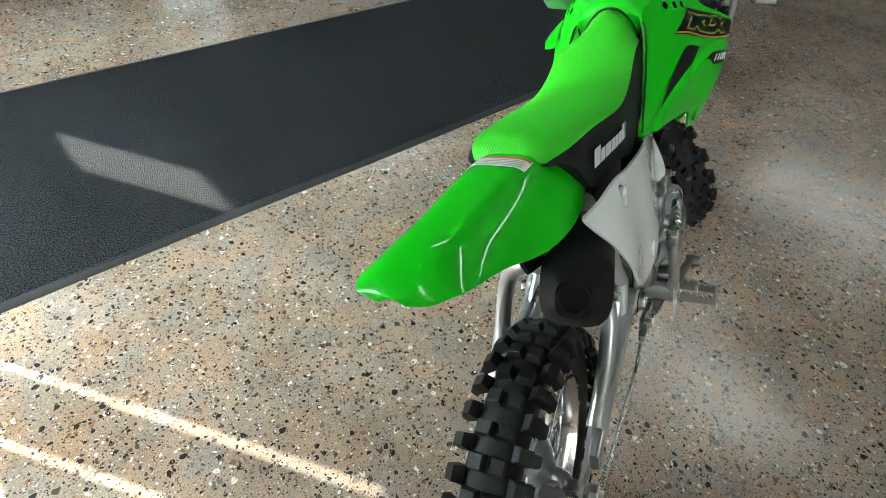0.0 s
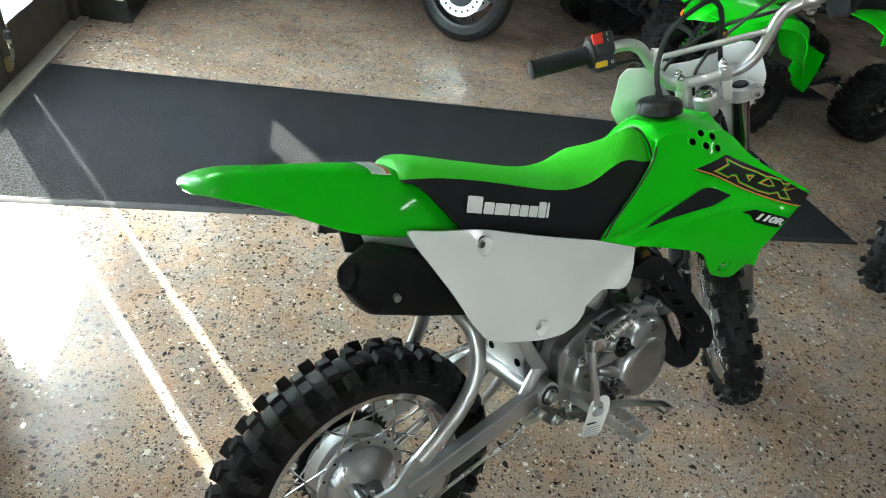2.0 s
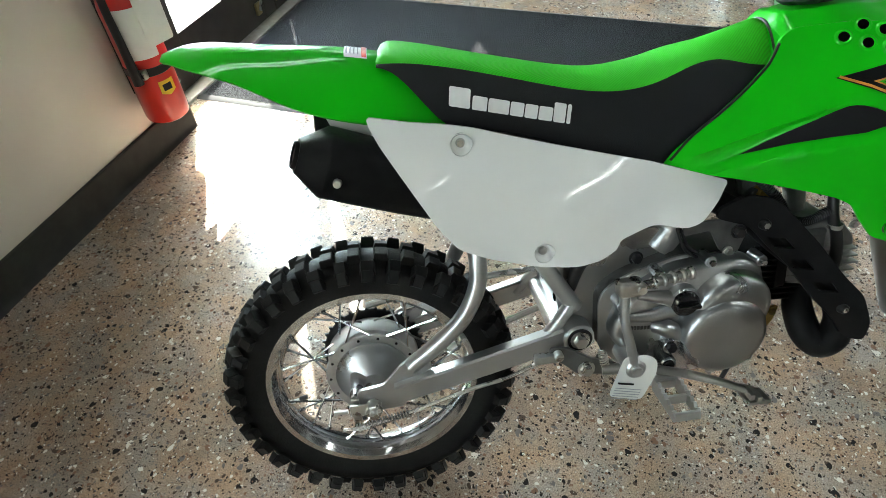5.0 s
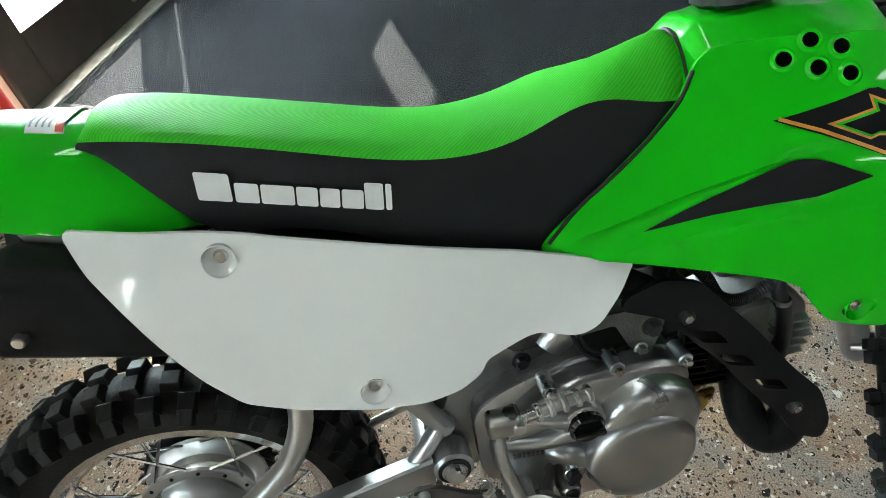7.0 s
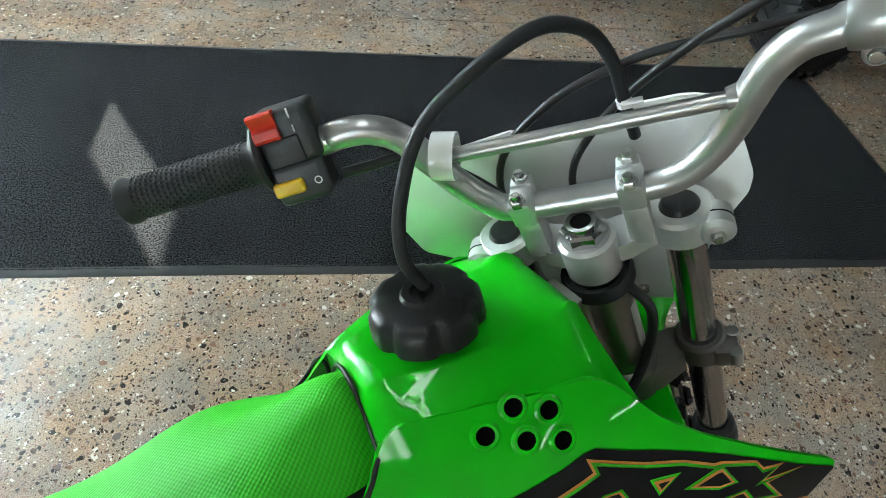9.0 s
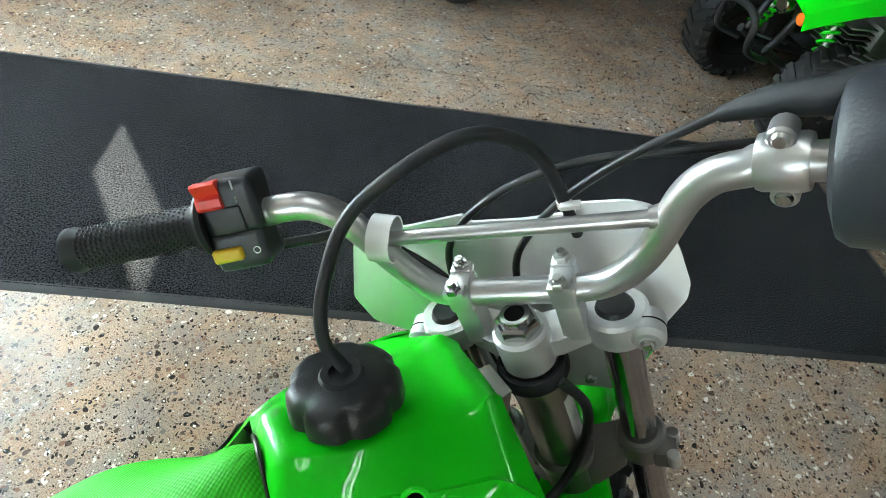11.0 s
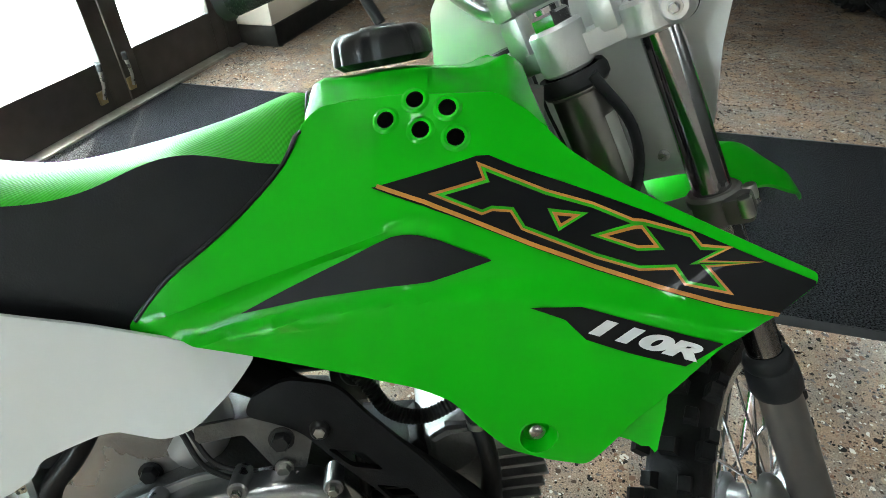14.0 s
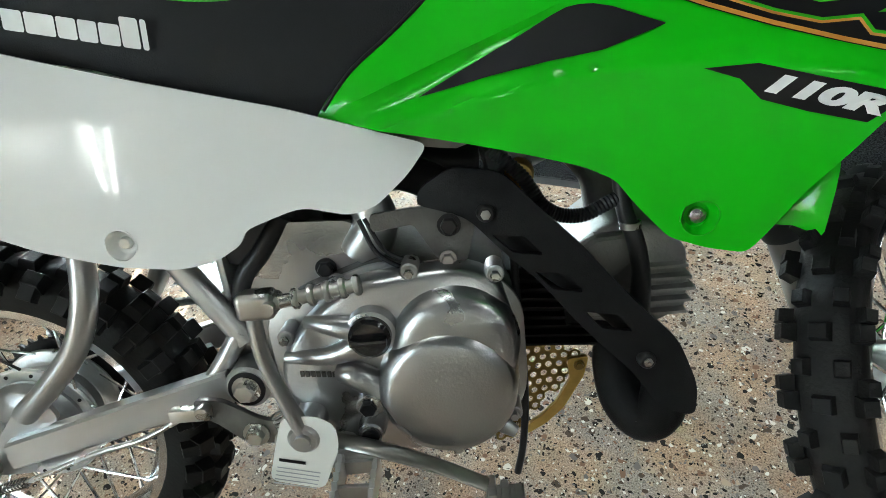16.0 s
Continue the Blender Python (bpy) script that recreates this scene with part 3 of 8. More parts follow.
def door_holder(v, tilt):
    h = thing("door_holder", "worn brass kick-down door holder on the bottom rail", "door stop", ROOM @ pose(DU + 0.022, v, 0.08), "door holders")
    bm = bmesh.new()
    box(bm, (0.006, 0, 0), (0.012, 0.035, 0.05), 0.004)
    part("bracket", bm, BRASS, h)
    bm = bmesh.new()
    tube(bm, [(0.016, 0, -0.005), (0.03, tilt * 0.4, 0.05), (0.032, tilt, 0.11)], [0.007, 0.006, 0.008], 10)
    part("arm", bm, STEEL, h)
    bm = bmesh.new()
    cyl(bm, (0.032, tilt, 0.10), (0.034, tilt * 1.1, 0.13), 0.011, 0.010, 12, 0.003)
    part("foot", bm, GRIP, h)


door_holder(1.545, 0.012)
door_holder(1.705, -0.012)

# window past the pier, out of view; its size sets the sun patch
win = thing("window_1", "bronze-framed window out of view, with added white sheets", "window", ROOM, kind="structure")
WU = -0.96
bm = bmesh.new()
for a in ((2.52, 2.56, 1.25, 2.53), (4.165, 4.2, 1.25, 2.53)):
    slab(WU - 0.015, WU + 0.015, *a, 0.002, bm)
for a in ((2.56, 4.165, 1.25, 1.285), (2.56, 4.165, 2.495, 2.53)):
    slab(WU - 0.015, WU + 0.015, *a, 0.002, bm)
part("window_frame", bm, BRONZE, win, smooth=False)
g = part("pane", slab(WU - 0.004, WU + 0.004, 2.558, 4.167, 1.283, 2.497), GLASS, win, smooth=False)
g.visible_shadow = False
# unseen sheets added to cut the sun down to one strip on the mat
for a in ((2.56, 2.795, 1.285, 1.465), (2.795, 4.165, 1.285, 2.495)):
    part("poster", slab(WU + 0.005, WU + 0.0062, *a), POSTER, win, "white sheet stuck on the glass", smooth=False)

# window out of view, added so that fill light can enter
shop = thing("added_window", "unseen bronze-framed window added to let fill light in", "window", ROOM, kind="structure")
bm = bmesh.new()
for a in ((-3.85, -3.81, 0.5, 2.7), (-2.94, -2.90, 0.54, 2.66), (-2.04, -2.0, 0.5, 2.7), (-3.81, -2.04, 0.5, 0.54), (-3.81, -2.04, 2.66, 2.7)):
    slab(DU - 0.03, DU + 0.03, *a, 0.002, bm)
part("window_frame", bm, BRONZE, shop, smooth=False)
for a in ((-3.81, -2.94), (-2.90, -2.04)):
    g = part("pane", slab(DU - 0.004, DU + 0.004, *a, 0.54, 2.66), GLASS, shop, smooth=False)
    g.visible_shadow = False

# entrance mat
mat_thing = thing("entrance_mat", "black looped carpet runner with a rubber edge on the floor", "mat", ROOM)
bm = bmesh.new()
U0, U1, Y0, Y1 = -1.10, 2.16, 0.966, 1.925
nu, nv = 64, 20
vs = []
for i in range(nu + 1):
    col = []
    for j in range(nv + 1):
        u, v = U0 + 0.018 + (U1 - U0 - 0.036) * i / nu, Y0 + 0.018 + (Y1 - Y0 - 0.036) * j / nv
        z = 0.008 + 0.0012 * noise.noise(Vector((u * 2.3, v * 2.3, 0)))
        col.append(bm.verts.new((u, v, z)))
    vs.append(col)
for i in range(nu):
    for j in range(nv):
        bm.faces.new((vs[i][j], vs[i + 1][j], vs[i + 1][j + 1], vs[i][j + 1]))
ext = bmesh.ops.extrude_face_region(bm, geom=list(bm.faces))
for v in ext["geom"]:
    if isinstance(v, bmesh.types.BMVert):
        v.co.z = 0.001
part("carpet_face", bm, CARPET, mat_thing, "black looped pile")
bm = bmesh.new()
for s, (x0, y0, x1, y1) in enumerate(((U0, Y0, U1, Y0), (U1, Y0, U1, Y1), (U1, Y1, U0, Y1), (U0, Y1, U0, Y0))):
    a, b = Vector((x0, y0, 0)), Vector((x1, y1, 0))
    d = (b - a).normalized()
    inn = Vector((-d.y, d.x, 0))
    rings = []
    n = 40
    for k in range(n + 1):
        p = a + (b - a) * k / n
        cut = 0.02 if k in (0, n) else 0
        lift = 0.0012 * noise.noise(p * 3 + Vector((0, 0, s)))
        q = p + inn * 0.003 * noise.noise(p * 1.7)
        sl = d * (0.022 if k == 0 else (-0.022 if k == n else 0))
        rings.append([q, q + inn * 0.004 + Vector((0, 0, 0.004 + lift)), q + inn * 0.022 + sl + Vector((0, 0, 0.009 + lift)), q + inn * 0.022 + sl])
    skin(bm, rings)
part("edging", bm, MAT_EDGE, mat_thing, "dark rubber edge strip")

# panel lamps under the ceiling
for u, v in ((-0.2, -5.2), (3.95, -5.2), (8.2, -5.2), (-0.2, 0.3), (3.95, 0.3), (8.2, 0.3), (3.95, 5.4)):
    lamp = thing("strip_lamp", "white ceiling strip lamp with two glowing tubes", "lamp", ROOM @ pose(u, v, 3.6), "ceiling lamps")
    bm = bmesh.new()
    box(bm, (0, 0, -0.03), (0.22, 2.4, 0.06), 0.006)
    part("housing", bm, WHITE, lamp)
    for side_x in (-0.06, 0.06):
        bm = bmesh.new()
        cyl(bm, (side_x, -1.17, -0.08), (side_x, 1.17, -0.08), 0.019, seg=14)
        part("tube", bm, LAMP, lamp, "glowing tube")


# ---- the motorcycle ----
LEAN = Matrix.Translation((-0.0116, -0.1446, 0.004)) @ pose(0, 0, 0, 0, 0, -0.49) @ pose(0, 0, 0, -18.37)
STEER = Matrix.Translation((0.7987, 0, 0.8063)) @ Matrix.Rotation(radians(-22.14), 4, "Y") @ Matrix.Rotation(radians(47.5), 4, "Z")
REAR = Matrix.Translation((0.0, 0.0, 0.243))
FRONT = STEER @ Matrix.Translation((0.006, 0, -0.627)) @ Matrix.Rotation(radians(8), 4, "Y")

bike = thing("dirt_bike", "green and white off-road motorcycle leaning on its side stand", "motorcycle", LEAN)


def step(s, w):
    """Rises smoothly from 0 to 1 over the width w."""
    k = min(max(s / w, 0.0), 1.0)
    return k * k * (3 - 2 * k)


def tyre(prefix, M, R, rim, half, pitch, rows, knob, parent):
    """Carcass with a rounded section, then rows of separate rubber knobs round it."""
    prof = []
    for k in range(17):
        a = math.pi * k / 16
        y = -half * math.cos(a)
        bulge = math.sin(a) ** 0.55
        prof.append((rim + 0.004 + (R - knob - rim - 0.004) * bulge, y * (0.72 + 0.28 * math.sin(a) ** 0.5)))
    prof += [(rim - 0.006, half * 0.62), (rim - 0.006, -half * 0.62)]
    bm = bmesh.new()
    lathe(bm, prof, 72)
    carcass = part(prefix + "_tyre", bm, RUBBER, parent, "black knobbly off-road tyre", M)
    made = {}
    for i in range(pitch):
        for j, (y, wy, wx, off, tilt, h) in enumerate(rows[i % len(rows)]):
            for s in ((1, -1) if y else (1,)):
                place = M @ Matrix.Rotation(-2 * math.pi * (i + off) / pitch, 4, "Y")
                key = (i % len(rows), j, s)
                if key in made:
                    share("tyre_knob", made[key], place, carcass)
                    continue
                yy = y * s
                t = min(0.98, abs(yy) / half)
                r0 = R - knob - 0.35 * half * (1 - math.sqrt(max(0.0, 1 - t * t))) - 0.006
                m = Matrix.Translation((0, yy, r0)) @ Matrix.Rotation(radians(-tilt * s), 4, "X")
                hh = knob + 0.006 + h
                bm = bmesh.new()
                skin(bm, [[m @ Vector((sx * wx * k / 2, sy * wy * k / 2, z)) for sx, sy in ((-1, -1), (1, -1), (1, 1), (-1, 1))] for z, k in ((0, 1.22), (hh - 0.0012, 1.0), (hh, 0.9))])
                made[key] = part("tyre_knob", bm, RUBBER, carcass, smooth=False)
                made[key].matrix_basis = place


def spoked_wheel(prefix, M, R, rim_r, half, pitch, rows, knob, hub_r, hub_half, spokes, hub_mid=0.0):
    tyre(prefix, M, R, rim_r, half, pitch, rows, knob, bike)
    bm = bmesh.new()
    w = half * 0.70
    lathe(bm, [(rim_r + 0.006, -w), (rim_r + 0.007, -w + 0.003), (rim_r - 0.004, -w + 0.006), (rim_r - 0.007, -w * 0.55), (rim_r - 0.016, -w * 0.3), (rim_r - 0.016, w * 0.3),
               (rim_r - 0.007, w * 0.55), (rim_r - 0.004, w - 0.006), (rim_r + 0.007, w - 0.003), (rim_r + 0.006, w), (rim_r - 0.007, w), (rim_r - 0.0125, w * 0.7),
               (rim_r - 0.021, w * 0.32), (rim_r - 0.021, -w * 0.32), (rim_r - 0.0125, -w * 0.7), (rim_r - 0.007, -w)], 96)
    rim = part(prefix + "_rim", bm, CHROME, bike, "polished chrome rim", M)
    # one spoke mesh for each side and lean, shared round the wheel
    made = {}
    for i in range(spokes):
        s = 1 if i % 2 else -1
        lean = 1 if (i // 2) % 2 else -1
        a = 2 * math.pi * i / spokes
        key = (s, lean)
        turn = M @ Matrix.Rotation(-a, 4, "Y")
        if key not in made:
            bm = bmesh.new()
            q = radians(34) * lean
            p0 = Vector((hub_r * math.sin(q), hub_mid + s * hub_half, hub_r * math.cos(q)))
            p1 = Vector((0, s * 0.006, rim_r - 0.018))
            cyl(bm, p0, p1, 0.0020, seg=6)
            cyl(bm, p1 + (p0 - p1) * 0.09, p1, 0.003, seg=6)
            o = part("spoke", bm, CHROME, rim)
            o.matrix_basis = turn
            made[key] = o
        else:
            share("spoke", made[key], turn, rim)
    return rim


K = 0.0095
REAR_ROWS = [[(0.0125, 0.020, 0.017, 0, 10, 0), (0.0345, 0.019, 0.017, 0.5, 36, 0.001), (0.0435, 0.020, 0.014, 0.5, 68, -0.004)], [(0.0115, 0.018, 0.019, 0, 10, 0), (0.035, 0.016, 0.019, 0.5, 38, 0.0015), (0.043, 0.018, 0.016, 0.5, 66, -0.004)]]
rear_rim = spoked_wheel("rear", REAR, 0.2395, 0.1705, 0.042, 36, REAR_ROWS, K, 0.0715, 0.0235, 28, 0.0225)
FRONT_ROWS = [[(0.0, 0.016, 0.015, 0, 0, 0), (0.028, 0.013, 0.015, 0.0, 40, -0.001)], [(0.0145, 0.012, 0.014, 0, 16, 0), (0.030, 0.011, 0.013, 0.5, 48, -0.002)]]
spoked_wheel("front", FRONT, 0.241, 0.184, 0.036, 44, FRONT_ROWS, 0.009, 0.042, 0.022, 28)

# rear fender
top = spline([(-0.193, 0.779), (-0.180, 0.783), (-0.100, 0.781), (-0.03, 0.773), (0.032, 0.764), (0.09, 0.753), (0.15, 0.742)])
low = spline([(-0.193, 0.775), (-0.180, 0.774), (-0.158, 0.767), (-0.102, 0.745), (-0.041, 0.713), (0.044, 0.686), (0.1, 0.675), (0.15, 0.670)])
wid = spline([(-0.193, 0.014), (-0.190, 0.028), (-0.184, 0.038), (-0.173, 0.045), (-0.153, 0.051), (-0.105, 0.057), (-0.041, 0.066), (0.044, 0.073), (0.09, 0.071), (0.15, 0.062)])
bm = bmesh.new()
rings = []
for i in range(41):
    x = -0.193 + 0.343 * (i / 40) ** 1.7
    t, l, w = top(x), low(x), wid(x)
    half = [(k, t - 0.001 * k - (t - l) * max(0.0, (k - 0.25) / 0.75) ** 1.9) for k in (0.0, 0.2, 0.35, 0.48, 0.6, 0.7, 0.8, 0.88, 0.95, 1.0)]
    line = [(-k, z) for k, z in half[::-1]] + half[1:]
    outer = [Vector((x, k * w, z)) for k, z in line]
    inner = [Vector((x + 0.001, k * (w - 0.003), z - 0.003)) for k, z in line[::-1]]
    rings.append(outer + inner)
skin(bm, rings)
part("rear_fender", bm, GREEN, bike, "glossy green plastic rear fender")
# inner fender and mud flap below it
bm = bmesh.new()
skin(bm, [[Vector((x, y, z)) for y, z in ((-w, l), (-w * 0.6, h), (w * 0.6, h), (w, l), (w * 0.9, l - 0.002), (w * 0.55, h - 0.004), (-w * 0.55, h - 0.004), (-w * 0.9, l - 0.002))]
          for x, w, l, h in ((-0.02, 0.045, 0.668, 0.70), (0.03, 0.055, 0.655, 0.69), (0.09, 0.06, 0.63, 0.67), (0.15, 0.06, 0.60, 0.64), (0.2, 0.06, 0.52, 0.57))])
part("inner_fender", bm, BLACK_PLASTIC, bike, "black inner fender")
bm = bmesh.new()
panel(bm, rounded([(-0.005, 0.70), (0.012, 0.655), (0.05, 0.632), (0.085, 0.65), (0.085, 0.69)], 0.01), lambda x, z: -0.056, 0.003, 0.03)
part("fender_tab", bm, WHITE, bike, "pale plastic tab under the fender")

# seat: green top and black sides
s_top = spline([(0.068, 0.752), (0.074, 0.762), (0.088, 0.768), (0.113, 0.764), (0.193, 0.744), (0.278, 0.724), (0.368, 0.711), (0.42, 0.716), (0.47, 0.725), (0.51, 0.734), (0.55, 0.746), (0.575, 0.754), (0.597, 0.758)])
s_bord = spline([(0.068, 0.748), (0.081, 0.749), (0.15, 0.741), (0.263, 0.712), (0.359, 0.692), (0.43, 0.699), (0.473, 0.714), (0.501, 0.717), (0.551, 0.706), (0.597, 0.700)])
s_low = spline([(0.068, 0.745), (0.081, 0.742), (0.145, 0.674), (0.2, 0.658), (0.301, 0.627), (0.439, 0.588), (0.493, 0.61), (0.558, 0.65), (0.597, 0.67)])
s_wid = spline([(0.068, 0.048), (0.09, 0.060), (0.15, 0.070), (0.3, 0.077), (0.4, 0.074), (0.47, 0.070), (0.53, 0.066), (0.597, 0.056)])
bmt, bms = bmesh.new(), bmesh.new()
rt, rl, rr_ = [], [], []
for i in range(61):
    x = 0.068 + 0.526 * (i / 60)
    t, b, l, w = s_top(x), s_bord(x), s_low(x), s_wid(x)
    nose = step(x - 0.572, 0.025) ** 1.5
    t, w = t - 0.007 * nose, w - 0.008 * nose
    b = min(b, t - 0.004)
    l = min(l, b - 0.001)
    arc = []
    bulge = 1.1 + 0.7 * step(x - 0.2, 0.25) + 0.8 * step(x - 0.44, 0.12)
    for k in range(13):
        a = math.pi * k / 12
        y = -math.cos(a)
        arc.append(Vector((x, (w - 0.007) * y, b + (t - b) * math.sin(a) ** bulge if 0 < k < 12 else b)))
    rt.append(arc)
    for s, store in ((-1, rl), (1, rr_)):
        store.append([Vector((x, s * (w - 0.007 + 0.007 * f + 0.002 * math.sin(math.pi * f)), b + (l - b) * f)) for f in (0, 0.15, 0.35, 0.6, 0.85, 1.0)])
skin(bmt, [r + [r[-1] + Vector((0, -0.012, -0.004)), r[0] + Vector((0, 0.012, -0.004))] for r in rt])
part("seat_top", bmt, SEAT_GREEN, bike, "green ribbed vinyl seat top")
for store, s in ((rl, 1), (rr_, -1)):
    bm = bmesh.new()
    skin(bm, [r + [r[-1] + Vector((0, 0.02 * s, 0.0)), r[0] + Vector((0, 0.02 * s, 0.0))] for r in store])
    part("seat_side", bm, SEAT_BLACK, bike, "black vinyl seat side")

# white side covers
side = lambda x, z: -0.100 - (0.652 - z) * 0.21 + 0.24 * max(0.0, x - 0.16) ** 1.9 + 0.25 * max(0, z - 0.66) - 0.0025 * math.exp(-((x - 0.30) / 0.10) ** 2 - ((z - 0.575) / 0.06) ** 2) - 0.016 * math.exp(-((x - 0.09) / 0.10) ** 2 - ((z - 0.60) / 0.08) ** 2) - 0.55 * max(0.0, 0.5284 + 0.277 * (x - 0.453) - z) * step(x - 0.425, 0.03)
COVER = [(0.046, 0.6955), (0.098, 0.685), (0.146, 0.678), (0.1782, 0.671), (0.2872, 0.6375), (0.4124, 0.6005), (0.5315, 0.5565), (0.512, 0.5345), (0.4825, 0.5125), (0.46, 0.508), (0.414, 0.5165), (0.388, 0.510), (0.3665, 0.5035), (0.3605, 0.4915), (0.338, 0.480), (0.305, 0.4765),
         (0.2545, 0.4845), (0.1865, 0.505), (0.1465, 0.5235), (0.122, 0.556), (0.094, 0.606), (0.057, 0.669)]
cover_edge = rounded(COVER, 0.01)
SCREWS = ((0.160, 0.6545), (0.2585, 0.503))
ring = lambda cx, cz, r: [(cx + r * math.cos(2 * math.pi * k / 24), cz + r * math.sin(2 * math.pi * k / 24)) for k in range(24)]
for mir in (False, True):
    bm = bmesh.new()
    panel(bm, cover_edge, side, 0.004, 0.016, mirror=mir, holes=[ring(x, z, 0.0135) for x, z in SCREWS])
    sc = part("side_cover", bm, WHITE, bike, "glossy white plastic side cover")
    for sx, sz in SCREWS:
        s = 1 if not mir else -1
        y = side(sx, sz) * s
        bm = bmesh.new()
        lathe(bm, [(0.0148, 0.0), (0.0140, -0.0006), (0.0130, 0.0012), (0.0105, 0.0075), (0.0085, 0.009), (0.0, 0.009)], 28, m=Matrix.Translation((sx, y, sz)) @ Matrix.Rotation(0 if s > 0 else math.pi, 4, "X"), closed=False)
        part("screw_recess", bm, WHITE, sc)
        bm = bmesh.new()
        cyl(bm, (sx, y + 0.010 * s, sz), (sx, y + 0.005 * s, sz), 0.0062, 0.0055, 14, 0.001)
        part("screw", bm, STEEL, sc)

# tank shrouds
shroud_y = surface([(0.6533, 0.7328, -0.0785), (0.6763, 0.7456, -0.0795), (0.6984, 0.739, -0.0955), (0.6775, 0.7253, -0.0965), (0.7016, 0.7191, -0.112), (0.6386, 0.6895, -0.1035), (0.932, 0.6142, -0.178),
                    (0.7804, 0.5885, -0.160), (0.8516, 0.5653, -0.176), (0.751, 0.482, -0.137), (0.722, 0.6325, -0.132), (0.436, 0.588, -0.081), (0.518, 0.651, -0.073), (0.55, 0.677, -0.069), (0.5723, 0.7038, -0.0655),
                    (0.60, 0.745, -0.045), (0.745, 0.735, -0.090), (0.55, 0.565, -0.108), (0.78, 0.468, -0.140)])
crease = spline([(0.42, 0.562), (0.483, 0.574), (0.56, 0.592), (0.64, 0.606), (0.72, 0.611), (0.80, 0.604), (0.87, 0.586), (0.93, 0.566)])


def shroud(x, z):
    """The moulded side: the upper volume overhangs the lower panel, and a crease runs below the blade."""
    s = z - (0.581 + 0.353 * (x - 0.427))
    fade = step(0.73 - x, 0.14) * step(x - 0.42, 0.08)
    up = 0.008 * fade * step(s + 0.008, 0.011) * math.exp(-max(s, 0.0) / 0.022)
    q = crease(x) - z
    low = 0.0065 * step(x - 0.44, 0.05) * step(0.92 - x, 0.08) * step(q + 0.006, 0.007) * math.exp(-max(q, 0.0) / 0.035)
    return shroud_y(x, z) - up - low


SHROUD = [(0.592, 0.736), (0.605, 0.745), (0.66, 0.750), (0.735, 0.748), (0.756, 0.734), (0.780, 0.7064), (0.8147, 0.681), (0.8689, 0.652), (0.934, 0.6185), (0.9335, 0.611), (0.9054, 0.589), (0.869, 0.570), (0.851, 0.5495), (0.8165, 0.5047), (0.7967, 0.4618), (0.7893, 0.4485),
          (0.7594, 0.4535), (0.7282, 0.465), (0.7005, 0.4964), (0.6831, 0.5201), (0.6578, 0.5332), (0.6154, 0.5455), (0.5725, 0.5566), (0.5287, 0.5666), (0.4833, 0.5761), (0.434, 0.587), (0.449, 0.605), (0.471, 0.6235), (0.505, 0.6475), (0.540, 0.674), (0.572, 0.7045), (0.586, 0.728)]
shroud_edge = rounded(SHROUD, 0.008)
BADGE_BACK = [(0.6375, 0.688), (0.7145, 0.7065), (0.723, 0.7065), (0.7419, 0.6975), (0.7815, 0.682), (0.828, 0.6628), (0.8585, 0.6485), (0.9002, 0.628), (0.932, 0.6135), (0.932, 0.611), (0.9054, 0.590), (0.873, 0.5974), (0.8298, 0.6115), (0.7881, 0.6262), (0.7463, 0.6434), (0.7046, 0.6622), (0.6741, 0.675)]
BLADE = [(0.5277, 0.5983), (0.5668, 0.6169), (0.6145, 0.6387), (0.6377, 0.6502), (0.649, 0.6549), (0.659, 0.656), (0.6689, 0.6553), (0.6818, 0.6518), (0.7035, 0.6422), (0.7185, 0.636), (0.6737, 0.6219), (0.6353, 0.6176), (0.5892, 0.6105), (0.5538, 0.6033)]
PLATE = [(0.741, 0.6025), (0.776, 0.603), (0.828, 0.5865), (0.870, 0.5735), (0.8455, 0.5565), (0.8084, 0.567), (0.779, 0.5775), (0.765, 0.593)]
HOLES = [(0.6533, 0.7328), (0.676, 0.7456), (0.6984, 0.739), (0.6775, 0.7253), (0.7016, 0.7191)]
